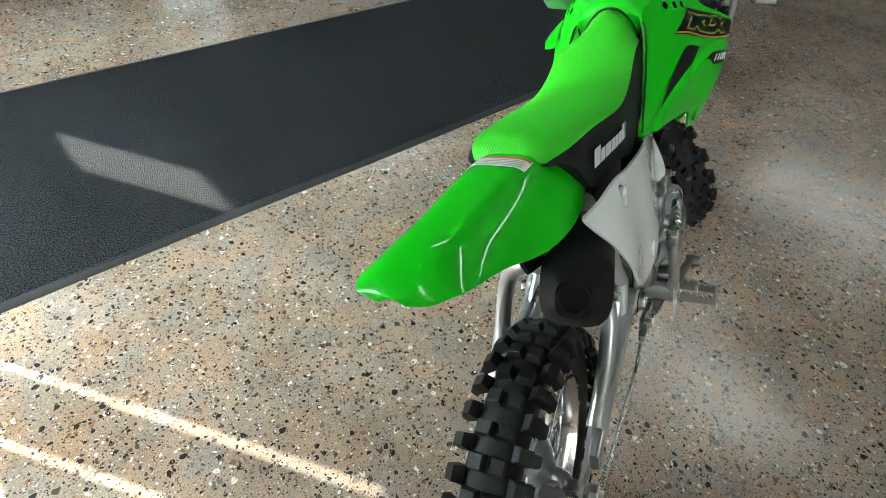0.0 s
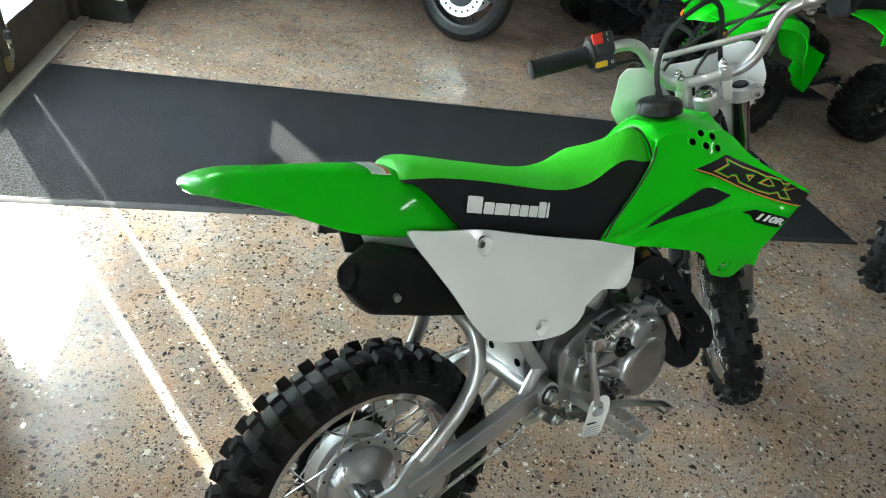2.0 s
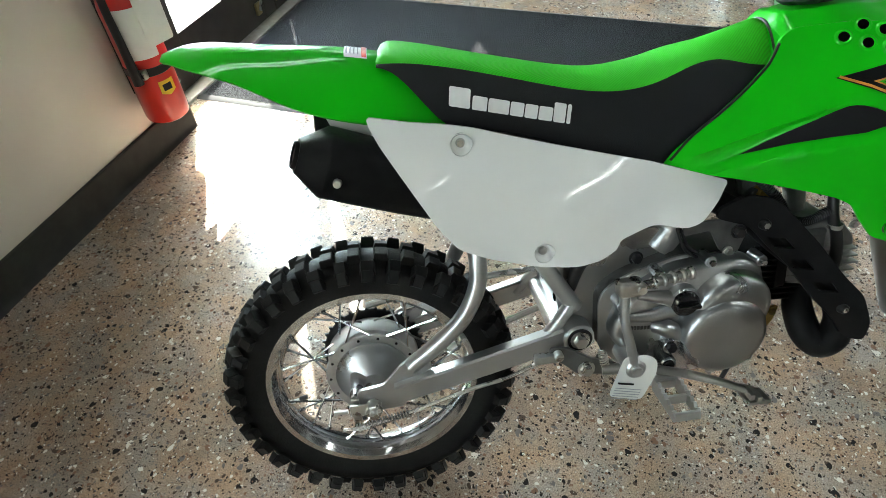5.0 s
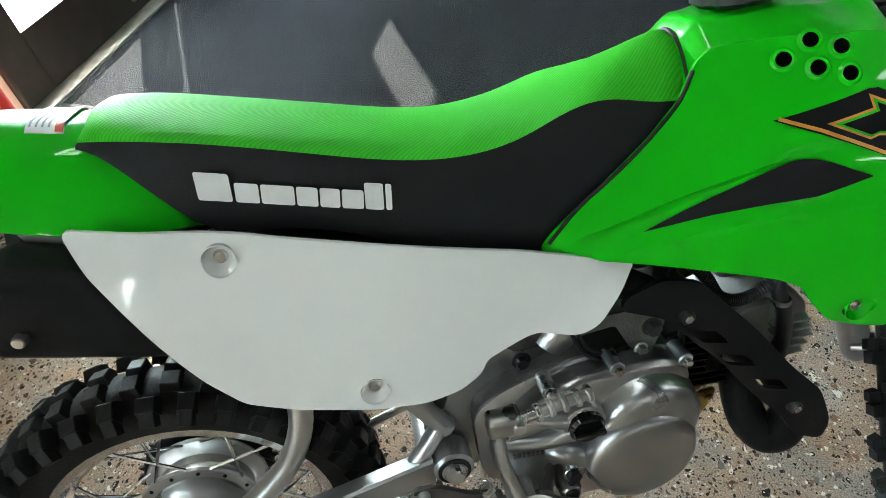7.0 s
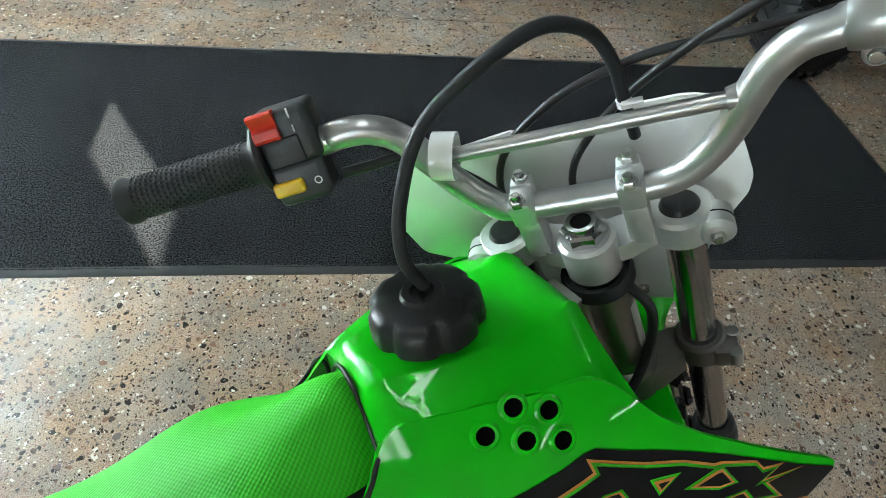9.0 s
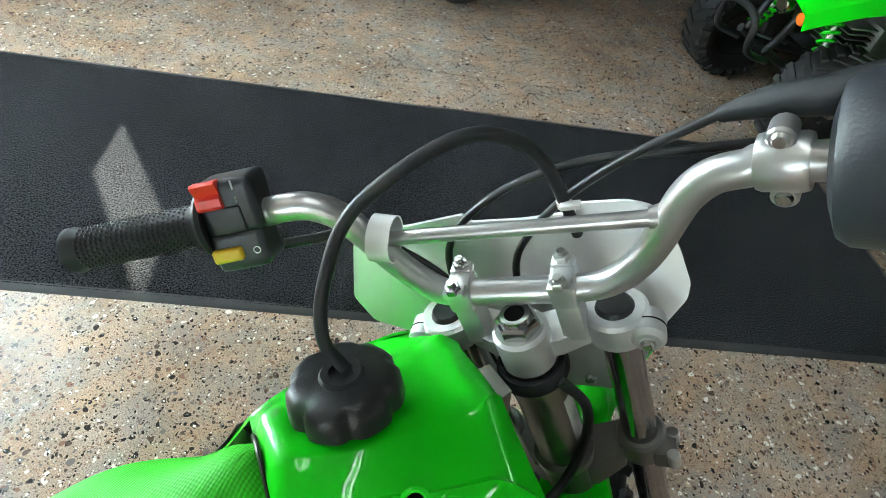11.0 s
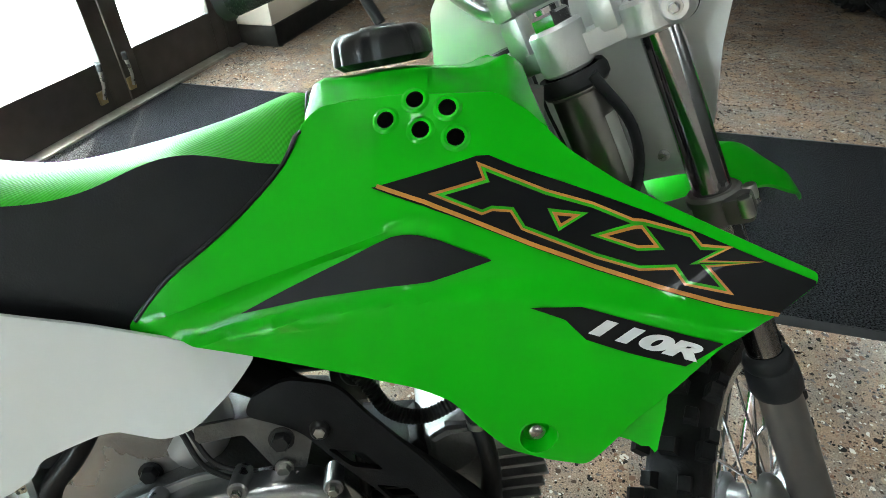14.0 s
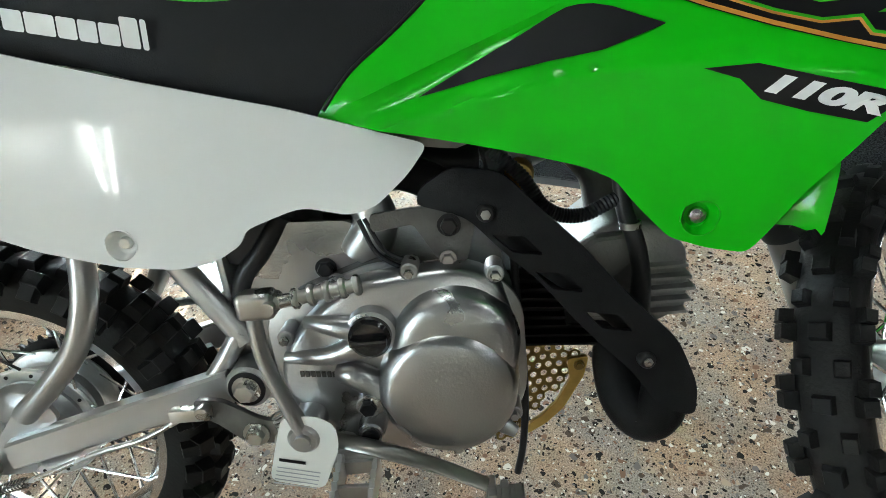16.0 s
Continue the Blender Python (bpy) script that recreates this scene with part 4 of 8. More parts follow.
for mir in (False, True):
    s = -1 if mir else 1
    bm = bmesh.new()
    panel(bm, shroud_edge, shroud, 0.004, 0.0065, mirror=mir, slope=0.34, holes=[ring(0.7495, 0.484, 0.0150)])
    sh = part("tank_shroud", bm, GREEN, bike, "glossy green plastic tank shroud")
    seat_m = Matrix.Translation((0.7495, shroud(0.7495, 0.484) * s, 0.484)) @ Matrix.Rotation(0 if s > 0 else math.pi, 4, "X")
    bm = bmesh.new()
    lathe(bm, [(0.0163, 0.0), (0.0155, -0.0008), (0.0145, 0.0012), (0.0105, 0.0085), (0.0, 0.0085)], 28, m=seat_m, closed=False)
    part("screw_recess", bm, GREEN, sh)
    bm = bmesh.new()
    lathe(bm, [(0.0, 0.0025), (0.0045, 0.0030), (0.0068, 0.0048), (0.0072, 0.0085), (0.0, 0.0085)], 24, m=seat_m)
    part("screw", bm, STEEL, sh, "small steel screw")
    bm = bmesh.new()
    panel(bm, rounded(BLADE, 0.002), shroud, 0, 0.0065, 0.0026, mir, 0.34)
    part("blade_decal", bm, BLADE_BLACK, sh, "black blade-shaped decal")
    bm = bmesh.new()
    panel(bm, BADGE_BACK, shroud, 0, 0.008, 0.0011, mir)
    badge = part("badge", bm, DECAL_BLACK, sh, "black badge with angular green and orange shapes")
    bm = bmesh.new()
    panel(bm, PLATE, shroud, 0, 0.006, 0.0012, mir)
    part("number_plate_decal", bm, DECAL_BLACK, sh, "black model number decal")
    for hx, hz in HOLES:
        bm = bmesh.new()
        y = shroud(hx, hz)
        n = Vector(((shroud(hx + 0.004, hz) - shroud(hx - 0.004, hz)) / 0.008, -1, (shroud(hx, hz + 0.004) - shroud(hx, hz - 0.004)) / 0.008)).normalized()
        n.y *= s
        turn = n.to_track_quat("Z", "Y").to_matrix().to_4x4()
        m = Matrix.Translation((hx, y * s, hz)) @ turn
        lathe(bm, [(0.0066, 0.0012), (0.0085, 0.0018), (0.0108, 0.0004)], 20, "Z", m, closed=False)
        part("hole_rim", bm, GREEN, sh)
        # the panel is whole here; a black disc gives the shaded hole
        bm = bmesh.new()
        lathe(bm, [(0.0066, 0.0012), (0.006, 0.0006), (0.0, 0.0006)], 20, "Z", m, closed=False)
        part("vent_hole", bm, HOLE_SHADE, sh, "flat black disc for the shade in a vent hole")

# tank top
bm = bmesh.new()
rings = []
t_top = spline([(0.591, 0.748), (0.597, 0.759), (0.61, 0.764), (0.656, 0.768), (0.70, 0.768), (0.735, 0.768), (0.757, 0.770), (0.768, 0.761)])
t_edge = spline([(0.591, 0.734), (0.61, 0.744), (0.66, 0.748), (0.72, 0.746), (0.75, 0.735), (0.768, 0.722)])
for i in range(25):
    x = 0.591 + 0.177 * i / 24
    zt, ze = t_top(x), t_edge(x)
    w = -shroud_y(max(x, 0.585), ze) - 0.0005
    flare = 0.004 * step(x - 0.735, 0.02)
    flat_w = min(0.027 + 0.020 * step(x - 0.59, 0.08), w - 0.006) - 0.010 * step(x - 0.74, 0.028) - 0.004 * step(0.60 - x, 0.01)
    half = [(0.0, zt), (flat_w * 0.5, zt - 0.0005), (flat_w * 0.85, zt - 0.001), (flat_w * 0.96, zt - 0.002 + flare), (flat_w + 0.002, zt - 0.0045 + flare),
            (flat_w * 0.7 + w * 0.3, zt * 0.65 + ze * 0.35), (flat_w * 0.3 + w * 0.7, zt * 0.25 + ze * 0.75), (w, ze)]
    ring = [Vector((x, -y, z)) for y, z in half[::-1]] + [Vector((x, y, z)) for y, z in half[1:]]
    rings.append(ring + [Vector((x, w * 0.9, ze - 0.03)), Vector((x, -w * 0.9, ze - 0.03))])
skin(bm, rings)
tank = part("fuel_tank", bm, GREEN, bike, "green plastic tank top")
# thin black tube drawn as the shade in the gap between seat, tank and shrouds
bm = bmesh.new()
seam_x = 0.5905
seam = []
for k in range(13):
    q = math.pi * k / 12
    w_, b_, t_ = s_wid(seam_x) - 0.008, s_bord(seam_x), s_top(seam_x) - 0.004
    seam.append((seam_x, -w_ * math.cos(q), b_ + (t_ - b_) * math.sin(q) ** 1.6))
down = [(0.443, 0.5945), (0.4715, 0.6245), (0.506, 0.6485), (0.540, 0.6745), (0.5715, 0.7045), (0.586, 0.727)]
tube(bm, [(x, shroud(x, z) - 0.0005, z) for x, z in down] + seam + [(x, -shroud(x, z) + 0.0005, z) for x, z in down[::-1]], 0.0019, 8, 3)
part("seat_gap_shade", bm, BLACK_PLASTIC, bike, "thin black tube for the shaded gap round the seat")
# filler cap with scalloped edge
bm = bmesh.new()
prof = [(0.0, 0.026), (0.008, 0.026), (0.009, 0.030), (0.014, 0.030), (0.016, 0.027), (0.030, 0.027), (0.0355, 0.0245), (0.0395, 0.018), (0.0405, 0.008), (0.041, 0.0), (0.034, -0.006), (0.0, -0.006)]
rings = []
for i in range(72):
    t = 2 * math.pi * i / 72
    lobe = 1 - 0.085 * max(0.0, math.cos(7 * t)) ** 3
    rings.append([Vector((r * (lobe if r > 0.03 else 1) * math.cos(t), r * (lobe if r > 0.03 else 1) * math.sin(t), h)) for r, h in prof])
rings.append(rings[0])
skin(bm, rings, closed=False, caps=False)
bmesh.ops.remove_doubles(bm, verts=bm.verts, dist=1e-6)
part("filler_cap", bm, BLACK_PLASTIC, bike, "black scalloped fuel filler cap", Matrix.Translation((0.657, -0.001, 0.776)) @ pose(0, 0, 0, 0, -6, 0) @ Matrix.Diagonal((1.04, 1.04, 0.88, 1.0)))

# exhaust can
bm = bmesh.new()
a, b = Vector((-0.040, -0.095, 0.660)), Vector((0.19, -0.050, 0.560))
d = (b - a).normalized()
up = Vector((-d.z, 0, d.x)).normalized()
if up.z < 0:
    up = -up
yy = d.cross(up)
rings = []
for k, q in ((0.0, 0.47), (0.006, 0.50), (0.125, 0.975), (0.14, 1.0), (0.5, 1.0), (1.0, 0.92)):
    c = a + (b - a) * k
    ring = []
    for i in range(28):
        t = 2 * math.pi * i / 28
        e = 3.4
        cx, cy = math.cos(t), math.sin(t)
        r = (abs(cx) ** e + abs(cy) ** e) ** (-1 / e)
        ring.append(c + up * (0.0425 * q * r * cx) + yy * (0.038 * q * r * cy))
    rings.append(ring)
skin(bm, rings)
muffler = part("muffler", bm, MATT_BLACK, bike, "matt black exhaust silencer")


def on_bike(name, mat, fn, label="", m=None, parent=None, smooth=True):
    """Builds one part of the motorcycle from a function that fills a bmesh."""
    bm = bmesh.new()
    fn(bm)
    return part(name, bm, mat, parent or bike, label, m, smooth)


def hexagon(bm, c, axis, r, h, top=0.0):
    """A hexagon bolt head with a chamfer."""
    c, axis = V3(c), V3(axis).normalized()
    x, y = ring_frame(axis)
    skin(bm, [[c + axis * z + (x * math.cos(t) + y * math.sin(t)) * q for t in (math.pi / 3 * i for i in range(6))] for z, q in ((0, r), (h * 0.8, r), (h, r * 0.86))])


def bolt(parent, c, axis=(0, -1, 0), r=0.007, h=0.006, mat=None, washer=True):
    bm = bmesh.new()
    c, axis = V3(c), V3(axis).normalized()
    if washer:
        cyl(bm, c, c + axis * 0.0015, r * 1.35, seg=16)
    hexagon(bm, c + axis * 0.0015, axis, r, h)
    cyl(bm, c + axis * h, c + axis * (h + 0.0012), r * 0.55, r * 0.4, 10)
    return part("bolt", bm, mat or STEEL, parent)


def prism(bm, outline, y0, y1, bevel=0.006):
    """A casting: an outline in the side view between two planes, with rounded outer edges."""
    o = [Vector((p[0], 0, p[1])) for p in outline]
    c = sum(o, Vector()) / len(o)
    s = 1 if y1 > y0 else -1
    rings = []
    for y, k in ((y0, 0.0), (y1 - s * bevel, 0.0), (y1 - s * bevel * 0.35, bevel * 0.35), (y1, bevel)):
        rings.append([p + (c - p).normalized() * k + Vector((0, y, 0)) for p in o])
    skin(bm, rings)


# ---- decals on the motorcycle ----
def laid(name, mat, outline, depth, lift, parent, label="", grid=0.008):
    bm = bmesh.new()
    panel(bm, outline, depth, 0, grid, lift)
    return part(name, bm, mat, parent, label)


right_shroud = [o for o in bike.children if o.name.startswith("tank_shroud")][0]
right_badge = [o for o in right_shroud.children if o.name.startswith("badge")][0]
stripe_line = [(0.6417, 0.6885), (0.6742, 0.6775), (0.7072, 0.6628), (0.7463, 0.6448), (0.7882, 0.6278), (0.8299, 0.6128), (0.8729, 0.5990), (0.9075, 0.5905)]
laid("stripe", DECAL_ORANGE, [(x + 0.0008, z + 0.0022) for x, z in stripe_line] + [(x - 0.0008, z - 0.0004) for x, z in stripe_line[::-1]], shroud, 0.0019, right_badge, "orange pinstripe")


def badge_shape(pts, first, second, lift):
    """Three nested outlines: two thin bright bands round a black core."""
    laid("badge_band", first, pts, shroud, lift, right_badge, "thin bright outline")
    laid("badge_band", second, inward(pts, 0.0018), shroud, lift + 0.0005, right_badge, "thin bright outline")
    laid("badge_core", DECAL_BLACK, inward(pts, 0.0038), shroud, lift + 0.001, right_badge, "black core")


badge_shape([(0.6777, 0.6834), (0.7166, 0.6919), (0.7136, 0.7031), (0.736, 0.6928), (0.7602, 0.6818), (0.7681, 0.6791), (0.7914, 0.6714), (0.8171, 0.6594), (0.8237, 0.6588), (0.8404, 0.6536), (0.8546, 0.6491), (0.8601, 0.641), (0.8804, 0.6383), (0.8613, 0.6302), (0.9000, 0.6277), (0.8638, 0.6255), (0.8784, 0.6062), (0.8459, 0.6142), (0.8396, 0.6248), (0.8171, 0.6249), (0.7885, 0.6343), (0.7401, 0.6556), (0.7336, 0.6679), (0.7214, 0.6694), (0.7138, 0.667)], DECAL_ORANGE, DECAL_GREEN, 0.0017)
badge_shape([(0.7591, 0.6694), (0.7867, 0.6649), (0.7651, 0.6539)], DECAL_GREEN, DECAL_ORANGE, 0.0035)
badge_shape([(0.7863, 0.6502), (0.8157, 0.6570), (0.8225, 0.6570), (0.8344, 0.6386), (0.8166, 0.6387)], DECAL_GREEN, DECAL_ORANGE, 0.0035)

text = bpy.data.curves.new("number", "FONT")
text.body, text.size, text.shear, text.space_character = "110R", 0.0185, 0.3, 1.0
text.offset = 0.0011
text_ob = new("number_text", text)
bpy.context.view_layer.update()
flat = bpy.data.meshes.new_from_object(text_ob.evaluated_get(bpy.context.evaluated_depsgraph_get()))
bpy.data.objects.remove(text_ob)
a = radians(-17.5)
x_lo, x_hi = min(v.co.x for v in flat.vertices), max(v.co.x for v in flat.vertices)
for v in flat.vertices:
    along_x, up_z = (v.co.x - x_lo) / (x_hi - x_lo) * 0.0765, v.co.y * 0.92
    x, z = 0.7800 + along_x * math.cos(a) - up_z * math.sin(a), 0.5842 + along_x * math.sin(a) + up_z * math.cos(a)
    v.co = (x, shroud(x, z) - 0.0022, z)
flat.materials.clear()
flat.materials.append(DECAL_WHITE)
number = new("model_number", flat)
number.parent = [o for o in right_shroud.children if o.name.startswith("number_plate")][0]

# wordmark on the seat side as plain white blocks
seat_right = [o for o in bike.children if o.name.startswith("seat_side")][0]
seat_y = lambda x, z: -s_wid(x) - 0.001
for lead, f0, f1 in ((1, 0.0, 0.17), (0, 0.185, 0.305), (0, 0.315, 0.485), (0, 0.495, 0.605), (0, 0.615, 0.72), (0, 0.73, 0.845), (1, 0.855, 0.955), (1, 0.967, 1.0)):
    x0, x1 = 0.1515 + 0.1525 * f0, 0.1515 + 0.1525 * f1
    high = 0.0245 if lead else 0.0172
    base = lambda x: 0.6955 - (x - 0.1515) * 0.243
    ol = [(x0 + 0.0025, base(x0) + high), (x1 + 0.0025, base(x1) + high), (x1, base(x1)), (x0, base(x0))]
    bm = bmesh.new()
    panel(bm, rounded(ol, 0.0025), seat_y, 0, 0.02, 0.0022)
    part("wordmark_block", bm, DECAL_WHITE, seat_right, "plain white printed block")

# warning label over the fender
fender_ob = [o for o in bike.children if o.name.startswith("rear_fender")][0]


def fender_point(x, k, lift):
    t, l, w = top(x), low(x), wid(x)
    half = [(k, t - 0.001 * k - (t - l) * max(0.0, (k - 0.25) / 0.75) ** 1.9) for k in (0.0, 0.2, 0.35, 0.48, 0.6, 0.7, 0.8, 0.88, 0.95, 1.0)]
    f = spline(half)
    return Vector((x, k * w, f(abs(k)) + lift))


def fender_label(name, mat, x0, x1, k0, k1, lift, text):
    bm = bmesh.new()
    skin(bm, [[fender_point(x0 + (x1 - x0) * i / 3, k0 + (k1 - k0) * j / 14, lift) for j in range(15)] for i in range(4)], closed=False, caps=False)
    return part(name, bm, mat, fender_ob, text)


fender_label("warning_label", DECAL_WHITE, 0.030, 0.058, -0.44, 0.52, 0.0012, "white warning label")
fender_label("warning_band", DECAL_RED, 0.0515, 0.0575, -0.43, 0.5, 0.002, "orange band of the label")
for i in range(4):
    fender_label("printed_bar", INK, 0.0325 + i * 0.0046, 0.0342 + i * 0.0046, -0.38, 0.3 - 0.05 * i, 0.002, "grey printed bar")

# ---- steering ----
FX, FY = 0.027, 0.073
for s in (1, -1):
    def fork_tube(bm):
        cyl(bm, (FX, s * FY, -0.42), (FX, s * FY, -0.024), 0.0168, seg=28)
    f = on_bike("fork_tube", FORK, fork_tube, "polished steel fork tube", STEER)
    on_bike("fork_cap", BLACK_PLASTIC, lambda bm: cyl(bm, (FX, s * FY, -0.026), (FX, s * FY, -0.0185), 0.0165, 0.0150, 24, 0.002), "black fork cap", STEER, f)

    def leg(bm):
        lathe(bm, [(0.0, -0.672), (0.017, -0.672), (0.021, -0.664), (0.0225, -0.65), (0.0225, -0.56), (0.0215, -0.44), (0.0215, -0.425), (0.0, -0.425)], 28, "Z", Matrix.Translation((FX, s * FY, 0)))
        cyl(bm, (FX - 0.002, s * (FY - 0.03), -0.638), (FX - 0.002, s * (FY + 0.010), -0.638), 0.016, seg=20, bevel=0.002)
    l = on_bike("fork_leg", FORK_LEG, leg, "grey painted fork leg", STEER)

    def dust(bm):
        lathe(bm, [(0.0175, -0.392), (0.022, -0.396), (0.0245, -0.405), (0.0225, -0.411), (0.0255, -0.418), (0.0262, -0.438), (0.024, -0.445), (0.02, -0.445), (0.0175, -0.43)], 28, "Z", Matrix.Translation((FX, s * FY, 0)))
    on_bike("dust_seal", GRIP, dust, "black rubber dust seal", STEER)
    on_bike("axle_nut", STEEL, lambda bm: hexagon(bm, (FX - 0.002, s * (FY + 0.016), -0.638), (0, s, 0), 0.010, 0.008), "", STEER)


def top_clamp(bm):
    for s in (1, -1):
        cyl(bm, (FX, s * FY, -0.052), (FX, s * FY, -0.0225), 0.0265, seg=28, bevel=0.003)
        cyl(bm, (FX - 0.026, s * (FY + 0.024), -0.0375), (FX + 0.004, s * (FY + 0.024), -0.0375), 0.0142, seg=24, bevel=0.004)
        box(bm, (FX - 0.010, s * (FY + 0.013), -0.0375), (0.026, 0.024, 0.027), 0.006)
        skin(bm, [[Vector((x, s * y, z)) for x, z in ((x0, -0.048), (x1, -0.048), (x1, -0.030), (x0, -0.030))] for y, x0, x1 in ((0.0, -0.010, 0.026), (0.03, -0.002, 0.034), (0.055, 0.012, 0.043))])
    cyl(bm, (0, 0, -0.055), (0, 0, -0.014), 0.0235, seg=28, bevel=0.003)


clamp = on_bike("top_clamp", CLAMP_ALLOY, top_clamp, "cast aluminium top fork clamp", STEER)
on_bike("stem_nut", CHROME, lambda bm: hexagon(bm, (0, 0, -0.014), (0, 0, 1), 0.0185, 0.012), "chrome steering stem nut", STEER, clamp)
on_bike("stem_bore", CHROME, lambda bm: lathe(bm, [(0.0085, 0.0025), (0.0125, 0.0025), (0.0125, -0.006), (0.0085, -0.006)], 24, "Z"), "", STEER, clamp)
# black disc drawn as the shade down the hollow stem
on_bike("stem_hole", DECAL_BLACK, lambda bm: cyl(bm, (0, 0, -0.004), (0, 0, -0.0008), 0.0086, seg=20), "", STEER, clamp)
for s in (1, -1):
    on_bike("pinch_slit", DECAL_BLACK, lambda bm: cyl(bm, (FX - 0.0122, s * (FY + 0.0242), -0.0375), (FX - 0.0110, s * (FY + 0.0242), -0.0375), 0.0146, seg=28), "", STEER, clamp)
    on_bike("pinch_bolt", STEEL, lambda bm: (cyl(bm, (FX - 0.025, s * (FY + 0.024), -0.038), (FX - 0.0275, s * (FY + 0.024), -0.038), 0.0062, seg=16), hexagon(bm, (FX - 0.0275, s * (FY + 0.024), -0.038), (-1, 0, 0), 0.0045, 0.004)), "", STEER, clamp)

    on_bike("bar_mount", CLAMP_ALLOY, lambda bm: box(bm, (0.014, s * 0.042, -0.016), (0.024, 0.020, 0.042), 0.004), "", STEER, clamp)

    def cap_clamp(bm):
        box(bm, (0.013, s * 0.042, 0.018), (0.030, 0.021, 0.026), 0.005)
        box(bm, (0.0, s * 0.042, 0.030), (0.012, 0.018, 0.007), 0.002)
        box(bm, (0.026, s * 0.042, 0.030), (0.012, 0.018, 0.007), 0.002)
    c = on_bike("bar_clamp", CLAMP_ALLOY, cap_clamp, "cast aluminium handlebar clamp", STEER)
    for x in (-0.001, 0.027):
        on_bike("bolt", STEEL, lambda bm: (hexagon(bm, (x, s * 0.042, 0.032), (0, 0, 1), 0.0068, 0.006), cyl(bm, (x, s * 0.042, 0.038), (x, s * 0.042, 0.042), 0.0035, seg=10)), "", STEER, c)


def low_clamp(bm):
    for s in (1, -1):
        cyl(bm, (FX, s * FY, -0.236), (FX, s * FY, -0.205), 0.0245, seg=28, bevel=0.003)
        box(bm, (FX - 0.014, s * (FY + 0.022), -0.2205), (0.024, 0.024, 0.026), 0.006)
        skin(bm, [[Vector((x, s * y, z)) for x, z in ((x0, -0.244), (x1, -0.244), (x1, -0.214), (x0, -0.214))] for y, x0, x1 in ((0.0, -0.022, 0.030), (0.03, -0.014, 0.036), (0.056, 0.008, 0.044))])
    cyl(bm, (0, 0, -0.25), (0, 0, -0.205), 0.028, seg=28, bevel=0.003)


lc = on_bike("lower_clamp", FORK_LEG, low_clamp, "grey cast lower fork clamp", STEER)
for s in (1, -1):
    for x in (-0.024, 0.0):
        on_bike("bolt", STEEL, lambda bm: cyl(bm, (FX + x, s * (FY + 0.030), -0.226), (FX + x, s * (FY + 0.030), -0.207), 0.0062, seg=12, bevel=0.001), "", STEER, lc)

# handlebar, bent tube with a cross brace
half_bar = [(0.012, 0.0, 0.016), (0.012, 0.052, 0.018), (0.011, 0.068, 0.030), (0.010, 0.084, 0.054), (0.008, 0.097, 0.084), (0.006, 0.110, 0.112), (0.003, 0.128, 0.127), (-0.002, 0.150, 0.1325), (-0.007, 0.175, 0.133), (-0.050, 0.318, 0.150)]
right_bar = [(0.012, 0.0, 0.016), (0.012, 0.058, 0.0165), (0.011, 0.083, 0.0255), (0.010, 0.1005, 0.042), (0.008, 0.1137, 0.0625), (0.006, 0.124, 0.083), (0.004, 0.134, 0.101), (0.001, 0.148, 0.1145), (-0.003, 0.166, 0.1205), (-0.006, 0.186, 0.1235), (-0.050, 0.324, 0.135)]
bar_pts = [(x, -y, z) for x, y, z in right_bar[:0:-1]] + half_bar
handlebar = on_bike("handlebar", SILVER, lambda bm: tube(bm, bar_pts, 0.0112, 18, 7), "satin silver bent handlebar", STEER)
on_bike("cross_brace", SILVER, lambda bm: tube(bm, [(0.0065, -0.1225, 0.0825), (0.0080, 0.097, 0.085)], 0.0058, 14, 2), "thin silver cross brace", STEER, handlebar)
for y0, y1, z in ((-0.110, -0.1175, 0.0827), (0.085, 0.0925, 0.085)):
    on_bike("weld", SILVER, lambda bm: cyl(bm, (0.007, y0, z), (0.007, y1, z), 0.0075, 0.009, 14), "", STEER, handlebar)
GD = Vector((-0.043, 0.143, 0.017)).normalized()
G0 = Vector((-0.007, 0.175, 0.133))


def along(d, r=0.0):
    return G0 + GD * d


def grip(bm):
    lathe(bm, [(0.0, 0.0), (0.026, 0.0), (0.0275, 0.003), (0.026, 0.006), (0.018, 0.009), (0.0162, 0.014), (0.0158, 0.112), (0.0185, 0.117), (0.0185, 0.122), (0.012, 0.124), (0.0, 0.124)], 32, "Z")
    for i in range(22):
        for j in range(24):
            t = 2 * math.pi * (j + (i % 2) * 0.5) / 24
            m = Matrix.Rotation(t, 4, "Z") @ Matrix.Translation((0.0158, 0, 0.018 + i * 0.0043))
            skin(bm, [[m @ Vector(p) for p in ((-0.0005, -0.0019, 0), (-0.0005, 0, -0.0020), (-0.0005, 0.0019, 0), (-0.0005, 0, 0.0020))],
                      [m @ Vector(p) for p in ((0.0013, -0.0010, 0), (0.0013, 0, -0.0011), (0.0013, 0.0010, 0), (0.0013, 0, 0.0011))]])


left_grip_m = Matrix.Translation(along(0.030)) @ GD.to_track_quat("Z", "Y").to_matrix().to_4x4()
on_bike("left_grip", GRIP, grip, "black diamond-textured rubber grip", STEER @ left_grip_m)
RD = Vector((-0.044, -0.138, 0.0115)).normalized()
R0 = Vector((-0.006, -0.186, 0.1235))
right_m = Matrix.Translation(R0 + RD * 0.062) @ RD.to_track_quat("Z", "Y").to_matrix().to_4x4()
on_bike("right_grip", GRIP, grip, "black diamond-textured throttle grip", STEER @ right_m)

